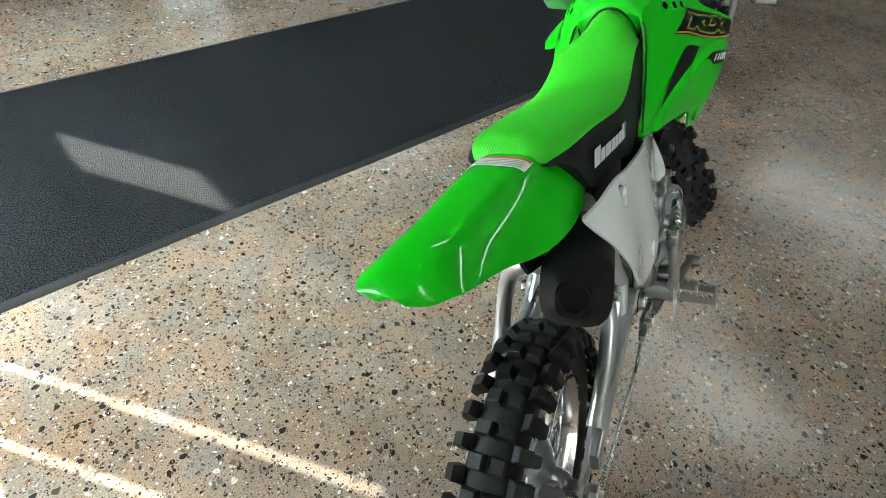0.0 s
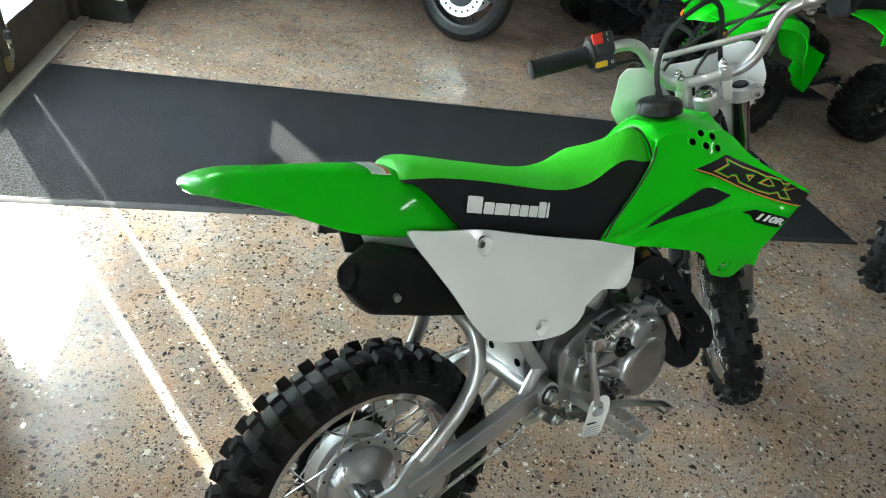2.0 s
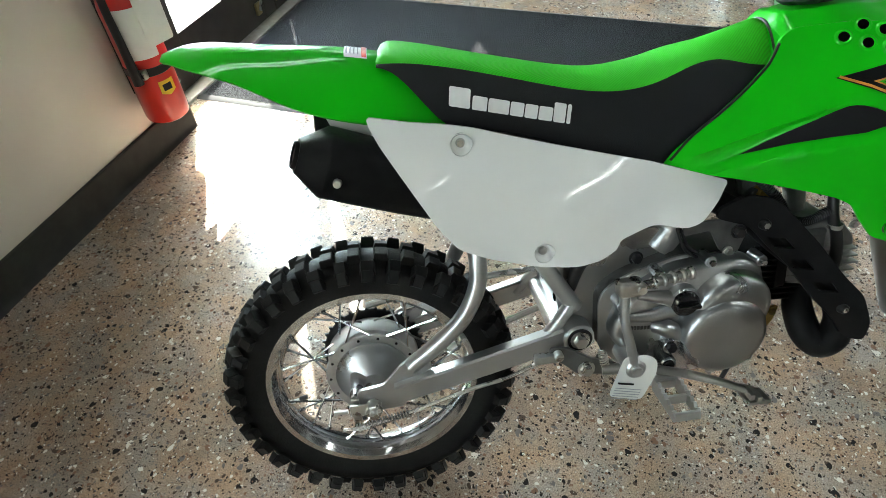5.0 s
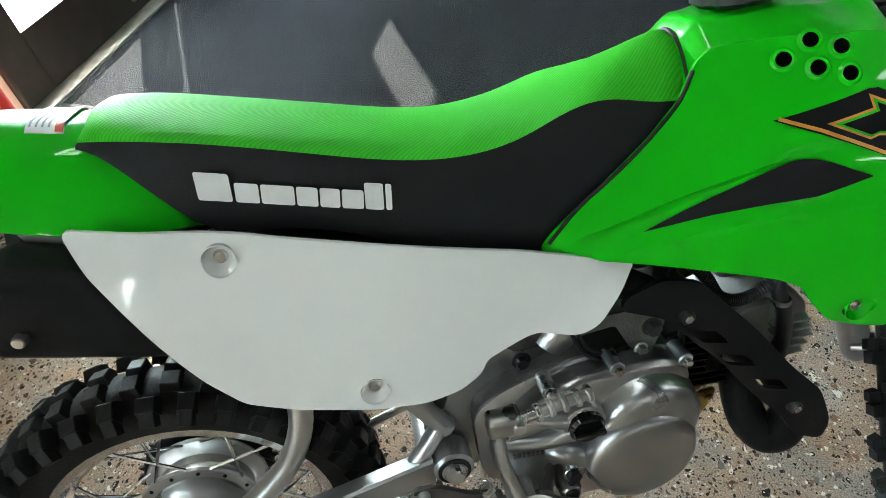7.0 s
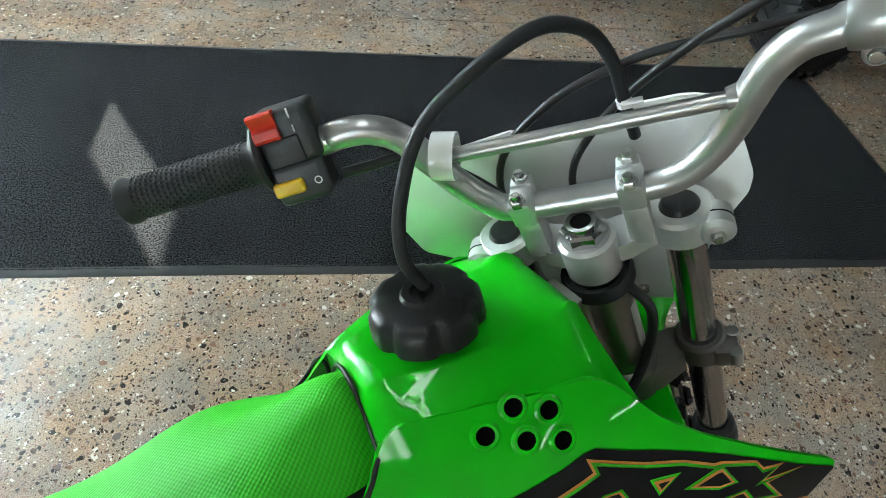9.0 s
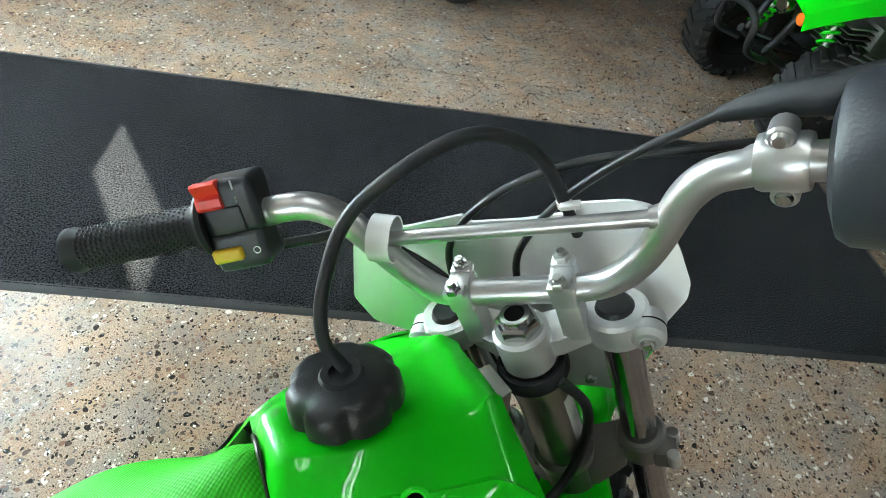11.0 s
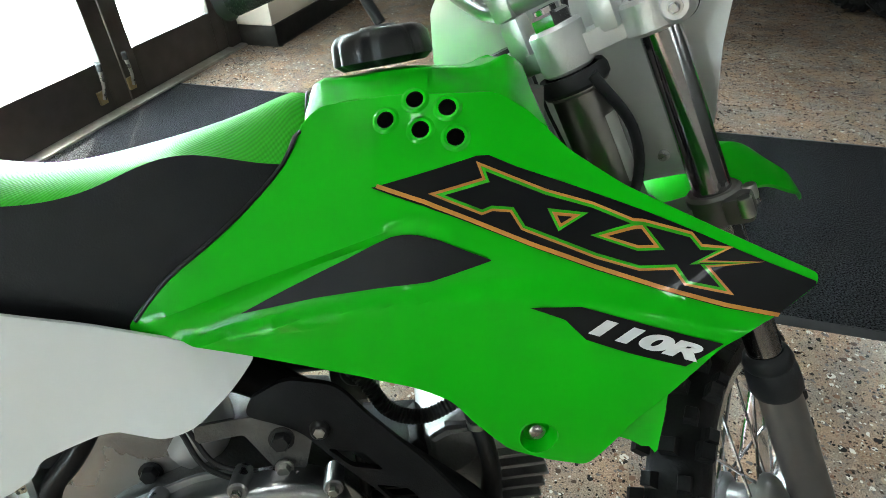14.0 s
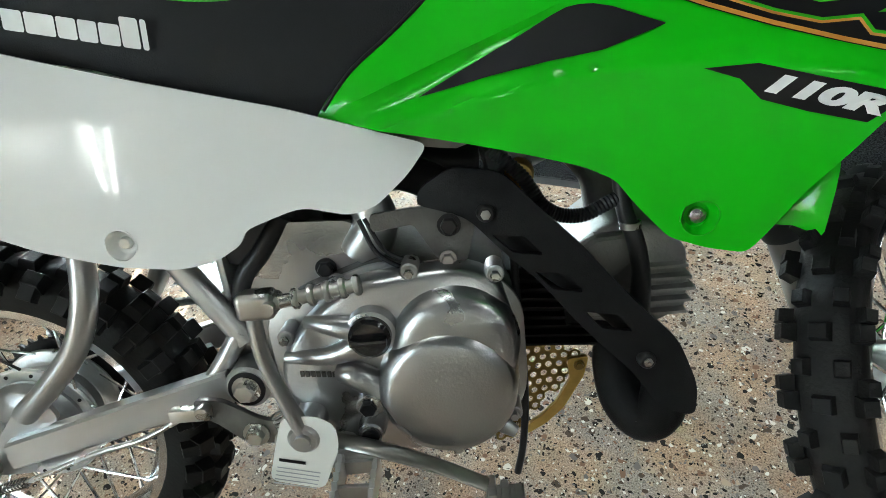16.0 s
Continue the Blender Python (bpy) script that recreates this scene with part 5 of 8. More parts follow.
# switch housing with the red stop switch and the yellow start button
upv = (Vector((0, 0, 1)) - GD * GD.z).normalized()
bk = upv.cross(GD).normalized()
if bk.x > 0:
    bk = -bk
upv, bk = upv * 0.952 - bk * 0.306, bk * 0.952 + upv * 0.306
SWM = STEER @ Matrix.Translation(along(0.010)) @ Matrix(((GD.x, upv.x, bk.x, 0), (GD.y, upv.y, bk.y, 0), (GD.z, upv.z, bk.z, 0), (0, 0, 0, 1)))
bm = bmesh.new()
box(bm, (-0.001, 0.013, -0.001), (0.044, 0.042, 0.038), 0.006, seg=3)
box(bm, (0.001, -0.021, 0.000), (0.042, 0.032, 0.036), 0.006, seg=3)
box(bm, (0.002, 0.004, 0.0175), (0.026, 0.020, 0.005), 0.002)
sw = part("switch_housing", bm, GREY_PLASTIC, bike, "dark grey plastic switch housing", SWM)


def on_switch(name, mat, size, at, bevel, text):
    """A button placed on the housing; at: along the bar, up, back."""
    b = bmesh.new()
    box(b, at, size, bevel, seg=3)
    return part(name, b, mat, sw, text, SWM)


bm = bmesh.new()
skin(bm, [[Vector((x, y, z)) for y, z in ((0.0140, 0.014), (0.0140, 0.0205), (0.0165, 0.0225), (0.0225, 0.0222), (0.0250, 0.0195), (0.0335, 0.0235), (0.0350, 0.0215), (0.0350, 0.014))] for x in (0.0005, 0.0195)])
part("stop_switch", bm, RED_BUTTON, sw, "red engine stop rocker switch", SWM, smooth=False)
for y, wide in ((0.0305, 0.005), (0.0275, 0.003), (0.0185, 0.005)):
    on_switch("printed_mark", DECAL_WHITE, (0.0012, wide, 0.001), (-0.010, y, 0.0183), 0.0, "small white printed mark")
on_switch("start_button", YELLOW, (0.024, 0.011, 0.010), (0.010, -0.0225, 0.017), 0.003, "yellow start button")
on_bike("printed_mark", DECAL_WHITE, lambda bm: lathe(bm, [(0.0022, 0.0), (0.0030, 0.0), (0.0030, 0.0006), (0.0022, 0.0006)], 16, "Z", Matrix.Translation((-0.0125, -0.0225, 0.0180))), "small white printed mark", SWM, sw)
on_bike("switch_lead", BLACK_PLASTIC, lambda bm: tube(bm, [(-0.005, 0.165, 0.10), (0.004, 0.145, 0.095), (0.018, 0.115, 0.085), (0.03, 0.085, 0.045), (0.035, 0.06, 0.0), (0.03, 0.035, -0.06)], 0.0045, 10), "black wiring lead", STEER)

# throttle housing on the right
THM = STEER @ Matrix.Translation(R0) @ RD.to_track_quat("Z", "Y").to_matrix().to_4x4()
th = on_bike("throttle_housing", GREY_PLASTIC, lambda bm: lathe(bm, [(0.013, 0.018), (0.026, 0.019), (0.040, 0.023), (0.044, 0.029), (0.045, 0.048), (0.042, 0.052), (0.030, 0.052), (0.013, 0.048)], 40, "Z"), "dark grey plastic throttle housing", THM)
on_bike("throttle_flange", GRIP, lambda bm: lathe(bm, [(0.013, 0.051), (0.037, 0.053), (0.040, 0.057), (0.037, 0.061), (0.02, 0.064), (0.013, 0.064)], 40, "Z"), "black rubber flange", THM, th)


def throttle_clamp(bm):
    lathe(bm, [(0.0112, -0.016), (0.0155, -0.016), (0.0165, -0.013), (0.0165, 0.007), (0.0155, 0.010), (0.0112, 0.010)], 28, "Z")
    for s in (1, -1):
        cyl(bm, (-0.008, s * 0.019, -0.003), (0.008, s * 0.019, -0.003), 0.0075, seg=16, bevel=0.0015)
        box(bm, (0.0, s * 0.014, -0.003), (0.012, 0.010, 0.014), 0.003)


tc_ = on_bike("throttle_clamp", SILVER, throttle_clamp, "silver throttle clamp", THM)
for s in (1, -1):
    on_bike("screw", STEEL, lambda bm: cyl(bm, (-0.006, s * 0.019, -0.003), (-0.0105, s * 0.019, -0.003), 0.0052, 0.0045, 14, 0.001), "", THM, tc_)
    on_bike("screw", STEEL, lambda bm: cyl(bm, (0.006, s * 0.019, -0.003), (0.0105, s * 0.019, -0.003), 0.0052, 0.0045, 14, 0.001), "", THM, tc_)
on_bike("cable_boot", GRIP, lambda bm: tube(bm, [(0.045, -0.155, 0.128), (0.037, -0.180, 0.136), (0.024, -0.210, 0.143), (0.016, -0.236, 0.147)], [0.005, 0.0095, 0.012, 0.015], 14), "black rubber cable boot", STEER)
on_bike("throttle_cable", BLACK_PLASTIC, lambda bm: tube(bm, [(0.045, -0.155, 0.128), (0.055, -0.10, 0.10), (0.06, -0.05, 0.068), (0.058, -0.012, 0.035), (0.055, 0.008, 0.0), (0.045, 0.01, -0.06), (0.03, 0.012, -0.12)], 0.0034, 10), "thin black throttle cable", STEER)
on_bike("brake_cable", BLACK_PLASTIC, lambda bm: tube(bm, [(0.05, -0.20, 0.10), (0.062, -0.13, 0.094), (0.07, -0.06, 0.090), (0.072, 0.015, 0.066), (0.07, 0.07, 0.015), (0.075, 0.08, -0.08), (0.07, 0.06, -0.25)], 0.0036, 10), "thin black brake cable", STEER)
CAP_S = STEER.inverted() @ Vector((0.657, 0, 0.804))
on_bike("breather_hose", GRIP, lambda bm: tube(bm, [CAP_S, CAP_S + Vector((0.002, 0.003, 0.030)), (-0.068, 0.090, 0.115), (-0.042, 0.060, 0.152), (-0.016, -0.005, 0.174), (0.012, -0.034, 0.154), (0.036, -0.045, 0.115), (0.058, -0.046, 0.065), (0.068, -0.048, 0.022)], 0.0048, 14, 8), "black rubber breather hose from the cap", STEER)

# white front number plate, bowed, with a lobed top
plate_bow = lambda y, z: 0.088 - 1.9 * y * y * (1.0 if y < 0.1 else 1.0 - 4.5 * (y - 0.1)) - 0.06 * max(0.0, -z - 0.03)


def front_plate(bm):
    ol = rounded([(-0.131, -0.030), (-0.126, 0.002), (-0.119, 0.030), (-0.109, 0.045), (-0.09, 0.047), (-0.05, 0.041), (-0.048, 0.032), (0.0, 0.026), (0.048, 0.032), (0.05, 0.042), (0.100, 0.046), (0.135, 0.058), (0.152, 0.045), (0.180, -0.020), (0.172, -0.055), (0.118, -0.10), (0.058, -0.205), (-0.058, -0.205), (-0.083, -0.149), (-0.105, -0.092), (-0.127, -0.050)], 0.006)
    panel(bm, [(p[0], p[1]) for p in ol], lambda y, z: 0.0, 0.003, 0.02)
    for v in bm.verts:
        y, z = v.co.x, v.co.z
        v.co = Vector((plate_bow(y, z) + v.co.y, y, z))


on_bike("number_plate", WHITE, front_plate, "white plastic front number plate", STEER)
on_bike("plate_screw", STEEL, lambda bm: cyl(bm, (0.070, -0.026, -0.178), (0.062, -0.026, -0.178), 0.006, 0.005, 14, 0.001), "", STEER)
on_bike("strap", WHITE, lambda bm: lathe(bm, [(0.0175, -0.009), (0.019, -0.009), (0.019, 0.009), (0.0175, 0.009)], 32, "Y", Matrix.Translation((0.007, 0.084, 0.086)) @ Matrix.Rotation(radians(15), 4, "X")), "white plastic strap round the brace", STEER)
on_bike("cable_tie", WHITE, lambda bm: (lathe(bm, [(0.005, -0.003), (0.0062, -0.003), (0.0062, 0.003), (0.005, 0.003)], 20, "Z", Matrix.Translation((0.058, -0.046, 0.063))), box(bm, (0.05, -0.052, 0.066), (0.008, 0.016, 0.004), 0.001)), "white plastic cable tie", STEER)

# front fender
f_z = spline([(-0.172, -0.318), (-0.162, -0.290), (-0.135, -0.262), (-0.08, -0.250), (0.0, -0.246), (0.08, -0.228), (0.13, -0.212), (0.17, -0.212), (0.21, -0.238), (0.25, -0.281), (0.285, -0.318)])
f_w = spline([(-0.172, 0.038), (-0.162, 0.050), (-0.135, 0.056), (-0.08, 0.056), (0.0, 0.036), (0.08, 0.040), (0.14, 0.062), (0.20, 0.084), (0.255, 0.094), (0.285, 0.088)])
bm = bmesh.new()
rings = []
for i in range(41):
    x = -0.172 + 0.457 * (i / 40) ** 1.25
    z, w = f_z(x), f_w(x)
    d = 0.012 if x < -0.1 else 0.020 + 0.045 * step(x - 0.06, 0.10) - 0.025 * step(x - 0.21, 0.075)
    line = [(-1, -d), (-0.93, -d * 0.45), (-0.74, -0.006), (-0.5, 0.0), (0, 0.004), (0.5, 0.0), (0.74, -0.006), (0.93, -d * 0.45), (1, -d)]
    rings.append([Vector((x, k * w, z + h)) for k, h in line] + [Vector((x, k * (w - 0.003), z + h - 0.003)) for k, h in line[::-1]])
skin(bm, rings)
part("front_fender", bm, GREEN, bike, "glossy green plastic front fender", STEER)

# front hub and brake plate
on_bike("front_hub", BRIGHT_ALLOY, lambda bm: lathe(bm, [(0.010, -0.052), (0.024, -0.050), (0.046, -0.036), (0.049, -0.030), (0.049, -0.024), (0.041, -0.020), (0.033, -0.008), (0.033, 0.012), (0.044, 0.018), (0.044, 0.024), (0.024, 0.034), (0.010, 0.040)], 48), "cast aluminium front hub", FRONT)
on_bike("front_axle", STEEL, lambda bm: cyl(bm, (0, -0.075, 0), (0, 0.075, 0), 0.007, seg=14), "", FRONT)

# ---- frame ----
HEAD = Matrix.Translation((0.7987, 0, 0.8063)) @ Matrix.Rotation(radians(-22.14), 4, "Y")
ht = on_bike("head_tube", TITAN, lambda bm: lathe(bm, [(0.0, -0.062), (0.029, -0.062), (0.029, -0.072), (0.0245, -0.075), (0.0245, -0.195), (0.030, -0.198), (0.030, -0.207), (0.0, -0.207)], 32, "Z"), "grey steel head tube", HEAD)
on_bike("bearing_seal", GRIP, lambda bm: lathe(bm, [(0.024, -0.056), (0.029, -0.055), (0.0315, -0.060), (0.0315, -0.068), (0.028, -0.072), (0.024, -0.070)], 36, "Z"), "black rubber bearing seal", HEAD)
on_bike("serial_sticker", PAPER, lambda bm: skin(bm, [[Matrix.Rotation(t, 4, "Z") @ Vector((0.0250, 0, z)) for z in (-0.10, -0.165)] for t in (radians(-75 + 6 * k) for k in range(7))], closed=False, caps=False), "white sticker on the head tube", HEAD)
on_bike("spine", TITAN, lambda bm: skin(bm, [[Vector((x, y, z)) for y, z in ((-w, z0), (w, z0), (w, z1), (-w, z1))] for x, w, z0, z1 in ((0.38, 0.022, 0.50, 0.55), (0.52, 0.026, 0.53, 0.60), (0.66, 0.027, 0.57, 0.66), (0.76, 0.024, 0.62, 0.735), (0.79, 0.018, 0.64, 0.745))]), "grey pressed steel frame spine")
on_bike("gusset", TITAN, lambda bm: (prism(bm, rounded([(0.745, 0.62), (0.742, 0.735), (0.775, 0.745), (0.815, 0.66), (0.80, 0.60)], 0.008), -0.012, -0.036, 0.004), tube(bm, [(0.752, -0.038, 0.715), (0.768, -0.0395, 0.668), (0.790, -0.038, 0.622)], 0.004, 8, 4), tube(bm, [(0.764, -0.038, 0.722), (0.780, -0.0395, 0.680), (0.797, -0.038, 0.64)], 0.0035, 8, 4)), "ribbed steel gusset")
on_bike("wiring_loom", GRIP, lambda bm: tube(bm, [(0.828, -0.030, 0.752), (0.866, -0.028, 0.705), (0.872, -0.028, 0.655), (0.845, -0.034, 0.612), (0.79, -0.04, 0.585)], 0.0048, 10), "black loom down the head tube")
for s in (1, -1):
    on_bike("frame_tube", SILVER, lambda bm: tube(bm, [(0.14, s * 0.062, 0.655), (0.22, s * 0.066, 0.55), (0.275, s * 0.068, 0.45), (0.322, s * 0.072, 0.372)], 0.0125, 16), "silver painted frame tube")
    on_bike("frame_tube", SILVER, lambda bm: tube(bm, [(0.319, s * 0.073, 0.385), (0.285, s * 0.078, 0.34), (0.262, s * 0.08, 0.317)], 0.0105, 14), "silver painted frame tube")

    def bracket(bm):
        panel(bm, rounded([(0.302, 0.30), (0.296, 0.40), (0.345, 0.455), (0.375, 0.492), (0.45, 0.487), (0.447, 0.42), (0.39, 0.40), (0.365, 0.36), (0.36, 0.29)], 0.012), lambda x, z: -0.064, 0.008, 0.03, mirror=s < 0)
    fb = on_bike("frame_bracket", ALLOY, bracket, "pressed silver frame bracket")
    bolt(fb, (0.415, -s * 0.0645, 0.441), (0, -s, 0), 0.008, 0.007, BLACK_PLASTIC)
    on_bike("rubber_boot", BLACK_PLASTIC, lambda bm: tube(bm, [(0.380, s * 0.058, 0.497), (0.352, s * 0.062, 0.462), (0.330, s * 0.062, 0.438), (0.316, s * 0.06, 0.40)], 0.010, 12), "black rubber strip")

# swing arm with its raised hoop over the tyre
for s in (1, -1):
    def arm(bm):
        skin(bm, [[Vector((x, s * (yc + dy), z + dz)) for dy, dz in ((-hw, -hh + 0.003), (-hw + 0.003, -hh), (hw - 0.003, -hh), (hw, -hh + 0.003), (hw, hh - 0.003), (hw - 0.003, hh), (-hw + 0.003, hh), (-hw, hh - 0.003))]
                  for x, yc, z, hw, hh in ((0.036, -0.083, 0.2625, 0.010, 0.017), (0.15, -0.083, 0.291, 0.011, 0.0185), (0.30, -0.083, 0.329, 0.011, 0.019))])
    sa = on_bike("swing_arm", SILVER, arm, "silver box-section swing arm")
    def dropout(bm):
        panel(bm, rounded([(-0.03, 0.229), (-0.022, 0.272), (0.02, 0.278), (0.05, 0.312), (0.085, 0.33), (0.098, 0.30), (0.06, 0.278), (0.05, 0.232)], 0.008), lambda x, z: -0.080, 0.006, 0.03, mirror=s < 0)
    on_bike("dropout", SILVER, dropout, "flat steel axle plate", None, sa)
    on_bike("pivot_lug", SILVER, lambda bm: cyl(bm, (0.322, -s * 0.066, 0.332), (0.322, -s * 0.100, 0.332), 0.0235, seg=28, bevel=0.003), "", None, sa)
    on_bike("pivot_ring", BLACK_PLASTIC, lambda bm: cyl(bm, (0.322, -s * 0.0995, 0.332), (0.322, -s * 0.1015, 0.332), 0.019, seg=28), "", None, sa)
    bolt(sa, (0.322, -s * 0.1015, 0.332), (0, -s, 0), 0.011, 0.009)
on_bike("swing_arm_hoop", SILVER, lambda bm: tube(bm, [(0.065, -0.082, 0.310), (0.108, -0.084, 0.345), (0.150, -0.084, 0.388), (0.174, -0.081, 0.440), (0.176, -0.066, 0.490), (0.168, -0.036, 0.516), (0.166, 0, 0.522), (0.168, 0.036, 0.516), (0.176, 0.066, 0.490), (0.174, 0.081, 0.440), (0.150, 0.084, 0.388), (0.108, 0.084, 0.345), (0.065, 0.082, 0.310)], 0.0128, 18), "silver hoop tube over the rear tyre")
cross = on_bike("cross_plate", CLAMP_ALLOY, lambda bm: box(bm, (0.305, 0, 0.410), (0.008, 0.112, 0.15), 0.003), "silver frame cross plate")
# holes as black discs on the plate, their shade put in the colour
for y, z in ((-0.036, 0.455), (0.036, 0.455), (-0.036, 0.372), (0.036, 0.372)):
    on_bike("plate_hole", HOLE_SHADE, lambda bm: cyl(bm, (0.3014, y, z), (0.3002, y, z), 0.0075, seg=18), "", None, cross)
on_bike("pivot_tube", SILVER, lambda bm: cyl(bm, (0.30, -0.08, 0.335), (0.30, 0.08, 0.335), 0.016, seg=20), "")
on_bike("shock_absorber", BLACK_PLASTIC, lambda bm: (cyl(bm, (0.20, 0, 0.50), (0.34, 0, 0.565), 0.016, seg=18), lathe(bm, [(0.022, -0.05), (0.026, -0.045), (0.026, 0.045), (0.022, 0.05)], 24, "Z", Matrix.Translation((0.27, 0, 0.532)) @ Matrix.Rotation(radians(65), 4, "Y"))), "black shock absorber")

# rear hub, brake plate and rod
hub = on_bike("rear_hub", BRIGHT_ALLOY, lambda bm: lathe(bm, [(0.012, -0.002), (0.062, -0.002), (0.068, -0.005), (0.077, -0.004), (0.079, -0.001), (0.077, 0.003), (0.066, 0.006), (0.061, 0.010), (0.061, 0.020), (0.0625, 0.022), (0.061, 0.024), (0.061, 0.036), (0.066, 0.040), (0.077, 0.043), (0.079, 0.046), (0.077, 0.050), (0.03, 0.052), (0.012, 0.058)], 64), "cast aluminium rear hub drum", REAR)
for i in range(14):
    t = 2 * math.pi * i / 14
    on_bike("hub_eyelet", DECAL_BLACK, lambda bm: cyl(bm, (0.0715 * math.cos(t), -0.0035, 0.0715 * math.sin(t)), (0.0715 * math.cos(t), -0.0056, 0.0715 * math.sin(t)), 0.0024, seg=10), "", REAR, hub)
on_bike("brake_plate", ALLOY, lambda bm: lathe(bm, [(0.0, -0.056), (0.014, -0.056), (0.018, -0.052), (0.022, -0.034), (0.032, -0.026), (0.047, -0.019), (0.058, -0.0125), (0.0625, -0.007), (0.0625, -0.001), (0.0, 0.0)], 56), "smooth aluminium brake plate", REAR)
on_bike("brake_boss", ALLOY, lambda bm: (cyl(bm, (-0.026, -0.016, 0.012), (-0.026, -0.078, 0.012), 0.012, 0.0105, 18, 0.002), tube(bm, [(-0.026, -0.034, 0.012), (0.0, -0.038, 0.0)], 0.014, 12, 3)), "", REAR)
on_bike("brake_arm", STEEL, lambda bm: (box(bm, (-0.028, -0.081, -0.012), (0.013, 0.005, 0.056), 0.002), cyl(bm, (-0.03, -0.088, -0.04), (-0.03, -0.072, -0.04), 0.006, seg=12)), "zinc brake arm", REAR)
on_bike("spacer", STEEL, lambda bm: cyl(bm, (0, -0.05, 0), (0, -0.096, 0), 0.012, seg=18, bevel=0.002), "", REAR)
on_bike("rear_axle", STEEL, lambda bm: (cyl(bm, (0, -0.108, 0), (0, 0.11, 0), 0.0065, seg=14), hexagon(bm, (0, -0.0905, 0), (0, -1, 0), 0.0135, 0.010), hexagon(bm, (0, 0.0905, 0), (0, 1, 0), 0.0135, 0.010)), "zinc rear axle and nut", REAR)
on_bike("chain_adjuster", STEEL, lambda bm: (box(bm, (-0.012, -0.0885, 0.0), (0.05, 0.004, 0.022), 0.003), cyl(bm, (-0.04, -0.0885, 0), (-0.062, -0.0885, 0), 0.0035, seg=10)), "", REAR)
on_bike("brake_rod", STEEL, lambda bm: tube(bm, [(-0.052, -0.090, 0.208), (-0.02, -0.095, 0.213), (0.06, -0.104, 0.240), (0.15, -0.112, 0.275), (0.21, -0.116, 0.292), (0.252, -0.117, 0.312)], 0.0031, 10), "long zinc brake rod")


def rod_spring(bm):
    a, b = Vector((-0.03, -0.094, 0.212)), Vector((0.055, -0.1035, 0.238))
    x, y = ring_frame(b - a)
    tube(bm, [a + (b - a) * (k / 144) + (x * math.cos(k * math.pi / 4) + y * math.sin(k * math.pi / 4)) * 0.0056 for k in range(145)], 0.0011, 6, 1, smooth=False)


on_bike("return_spring", STEEL, rod_spring, "coiled return spring")
on_bike("rod_clevis", STEEL, lambda bm: (box(bm, (0.268, -0.117, 0.319), (0.042, 0.012, 0.014), 0.003, None), cyl(bm, (0.283, -0.108, 0.324), (0.283, -0.128, 0.324), 0.007, seg=14, bevel=0.001)), "zinc clevis")
on_bike("brake_lever_plate", CASTING, lambda bm: panel(bm, rounded([(0.272, 0.315), (0.272, 0.334), (0.30, 0.33), (0.335, 0.305), (0.372, 0.296), (0.372, 0.272), (0.315, 0.28), (0.29, 0.305)], 0.008), lambda x, z: -0.116, 0.006, 0.03), "grey brake lever plate")
bolt(bike, (0.328, -0.1165, 0.289), (0, -1, 0), 0.010, 0.008)


def coil(bm):
    a, b = Vector((0.352, -0.112, 0.31)), Vector((0.362, -0.112, 0.275))
    x, y = ring_frame(b - a)
    tube(bm, [a + (b - a) * (k / 64) + (x * math.cos(k * math.pi / 4) + y * math.sin(k * math.pi / 4)) * 0.0075 for k in range(65)], 0.0013, 6, 1, smooth=False)


on_bike("pedal_spring", STEEL, coil, "coiled pedal spring")
# chain side
sprocket = on_bike("rear_sprocket", BLACK_PLASTIC, lambda bm: (lathe(bm, [(0.030, 0.061), (0.084, 0.061), (0.086, 0.063), (0.086, 0.065), (0.084, 0.067), (0.030, 0.067)], 40), [prism(bm, [(0.084 * math.cos(t - 0.05), 0.084 * math.sin(t - 0.05)), (0.092 * math.cos(t), 0.092 * math.sin(t)), (0.084 * math.cos(t + 0.05), 0.084 * math.sin(t + 0.05))], 0.0615, 0.0665, 0.0005) for t in (2 * math.pi * k / 36 for k in range(36))]), "black toothed rear sprocket", REAR)
for k in range(4):
    t = math.pi / 4 + math.pi / 2 * k
    bolt(sprocket, (0.045 * math.cos(t), 0.0605, 0.243 + 0.045 * math.sin(t)), (0, -1, 0), 0.006, 0.005)
stem_a = radians(196)
stem = on_bike("valve_stem", STEEL, lambda bm: cyl(bm, (0.152 * math.cos(stem_a), 0, 0.152 * math.sin(stem_a)), (0.128 * math.cos(stem_a), 0, 0.128 * math.sin(stem_a)), 0.0032, seg=10), "", REAR, rear_rim)
on_bike("valve_cap", GRIP, lambda bm: cyl(bm, (0.136 * math.cos(stem_a), 0, 0.136 * math.sin(stem_a)), (0.122 * math.cos(stem_a), 0, 0.122 * math.sin(stem_a)), 0.0046, 0.0042, 12, 0.001), "black rubber valve cap", REAR, rear_rim)
on_bike("chain", STEEL, lambda bm: (tube(bm, [(0.0, 0.064, 0.336), (0.16, 0.064, 0.362), (0.36, 0.060, 0.372)], 0.006, 8, 3), tube(bm, [(0.0, 0.064, 0.152), (0.16, 0.064, 0.235), (0.36, 0.060, 0.312)], 0.006, 8, 3)), "dark drive chain")

# ---- engine ----
CASE = [(0.355, 0.30), (0.352, 0.40), (0.385, 0.425), (0.47, 0.452), (0.575, 0.435), (0.605, 0.40), (0.605, 0.30), (0.58, 0.255), (0.46, 0.238), (0.40, 0.262)]


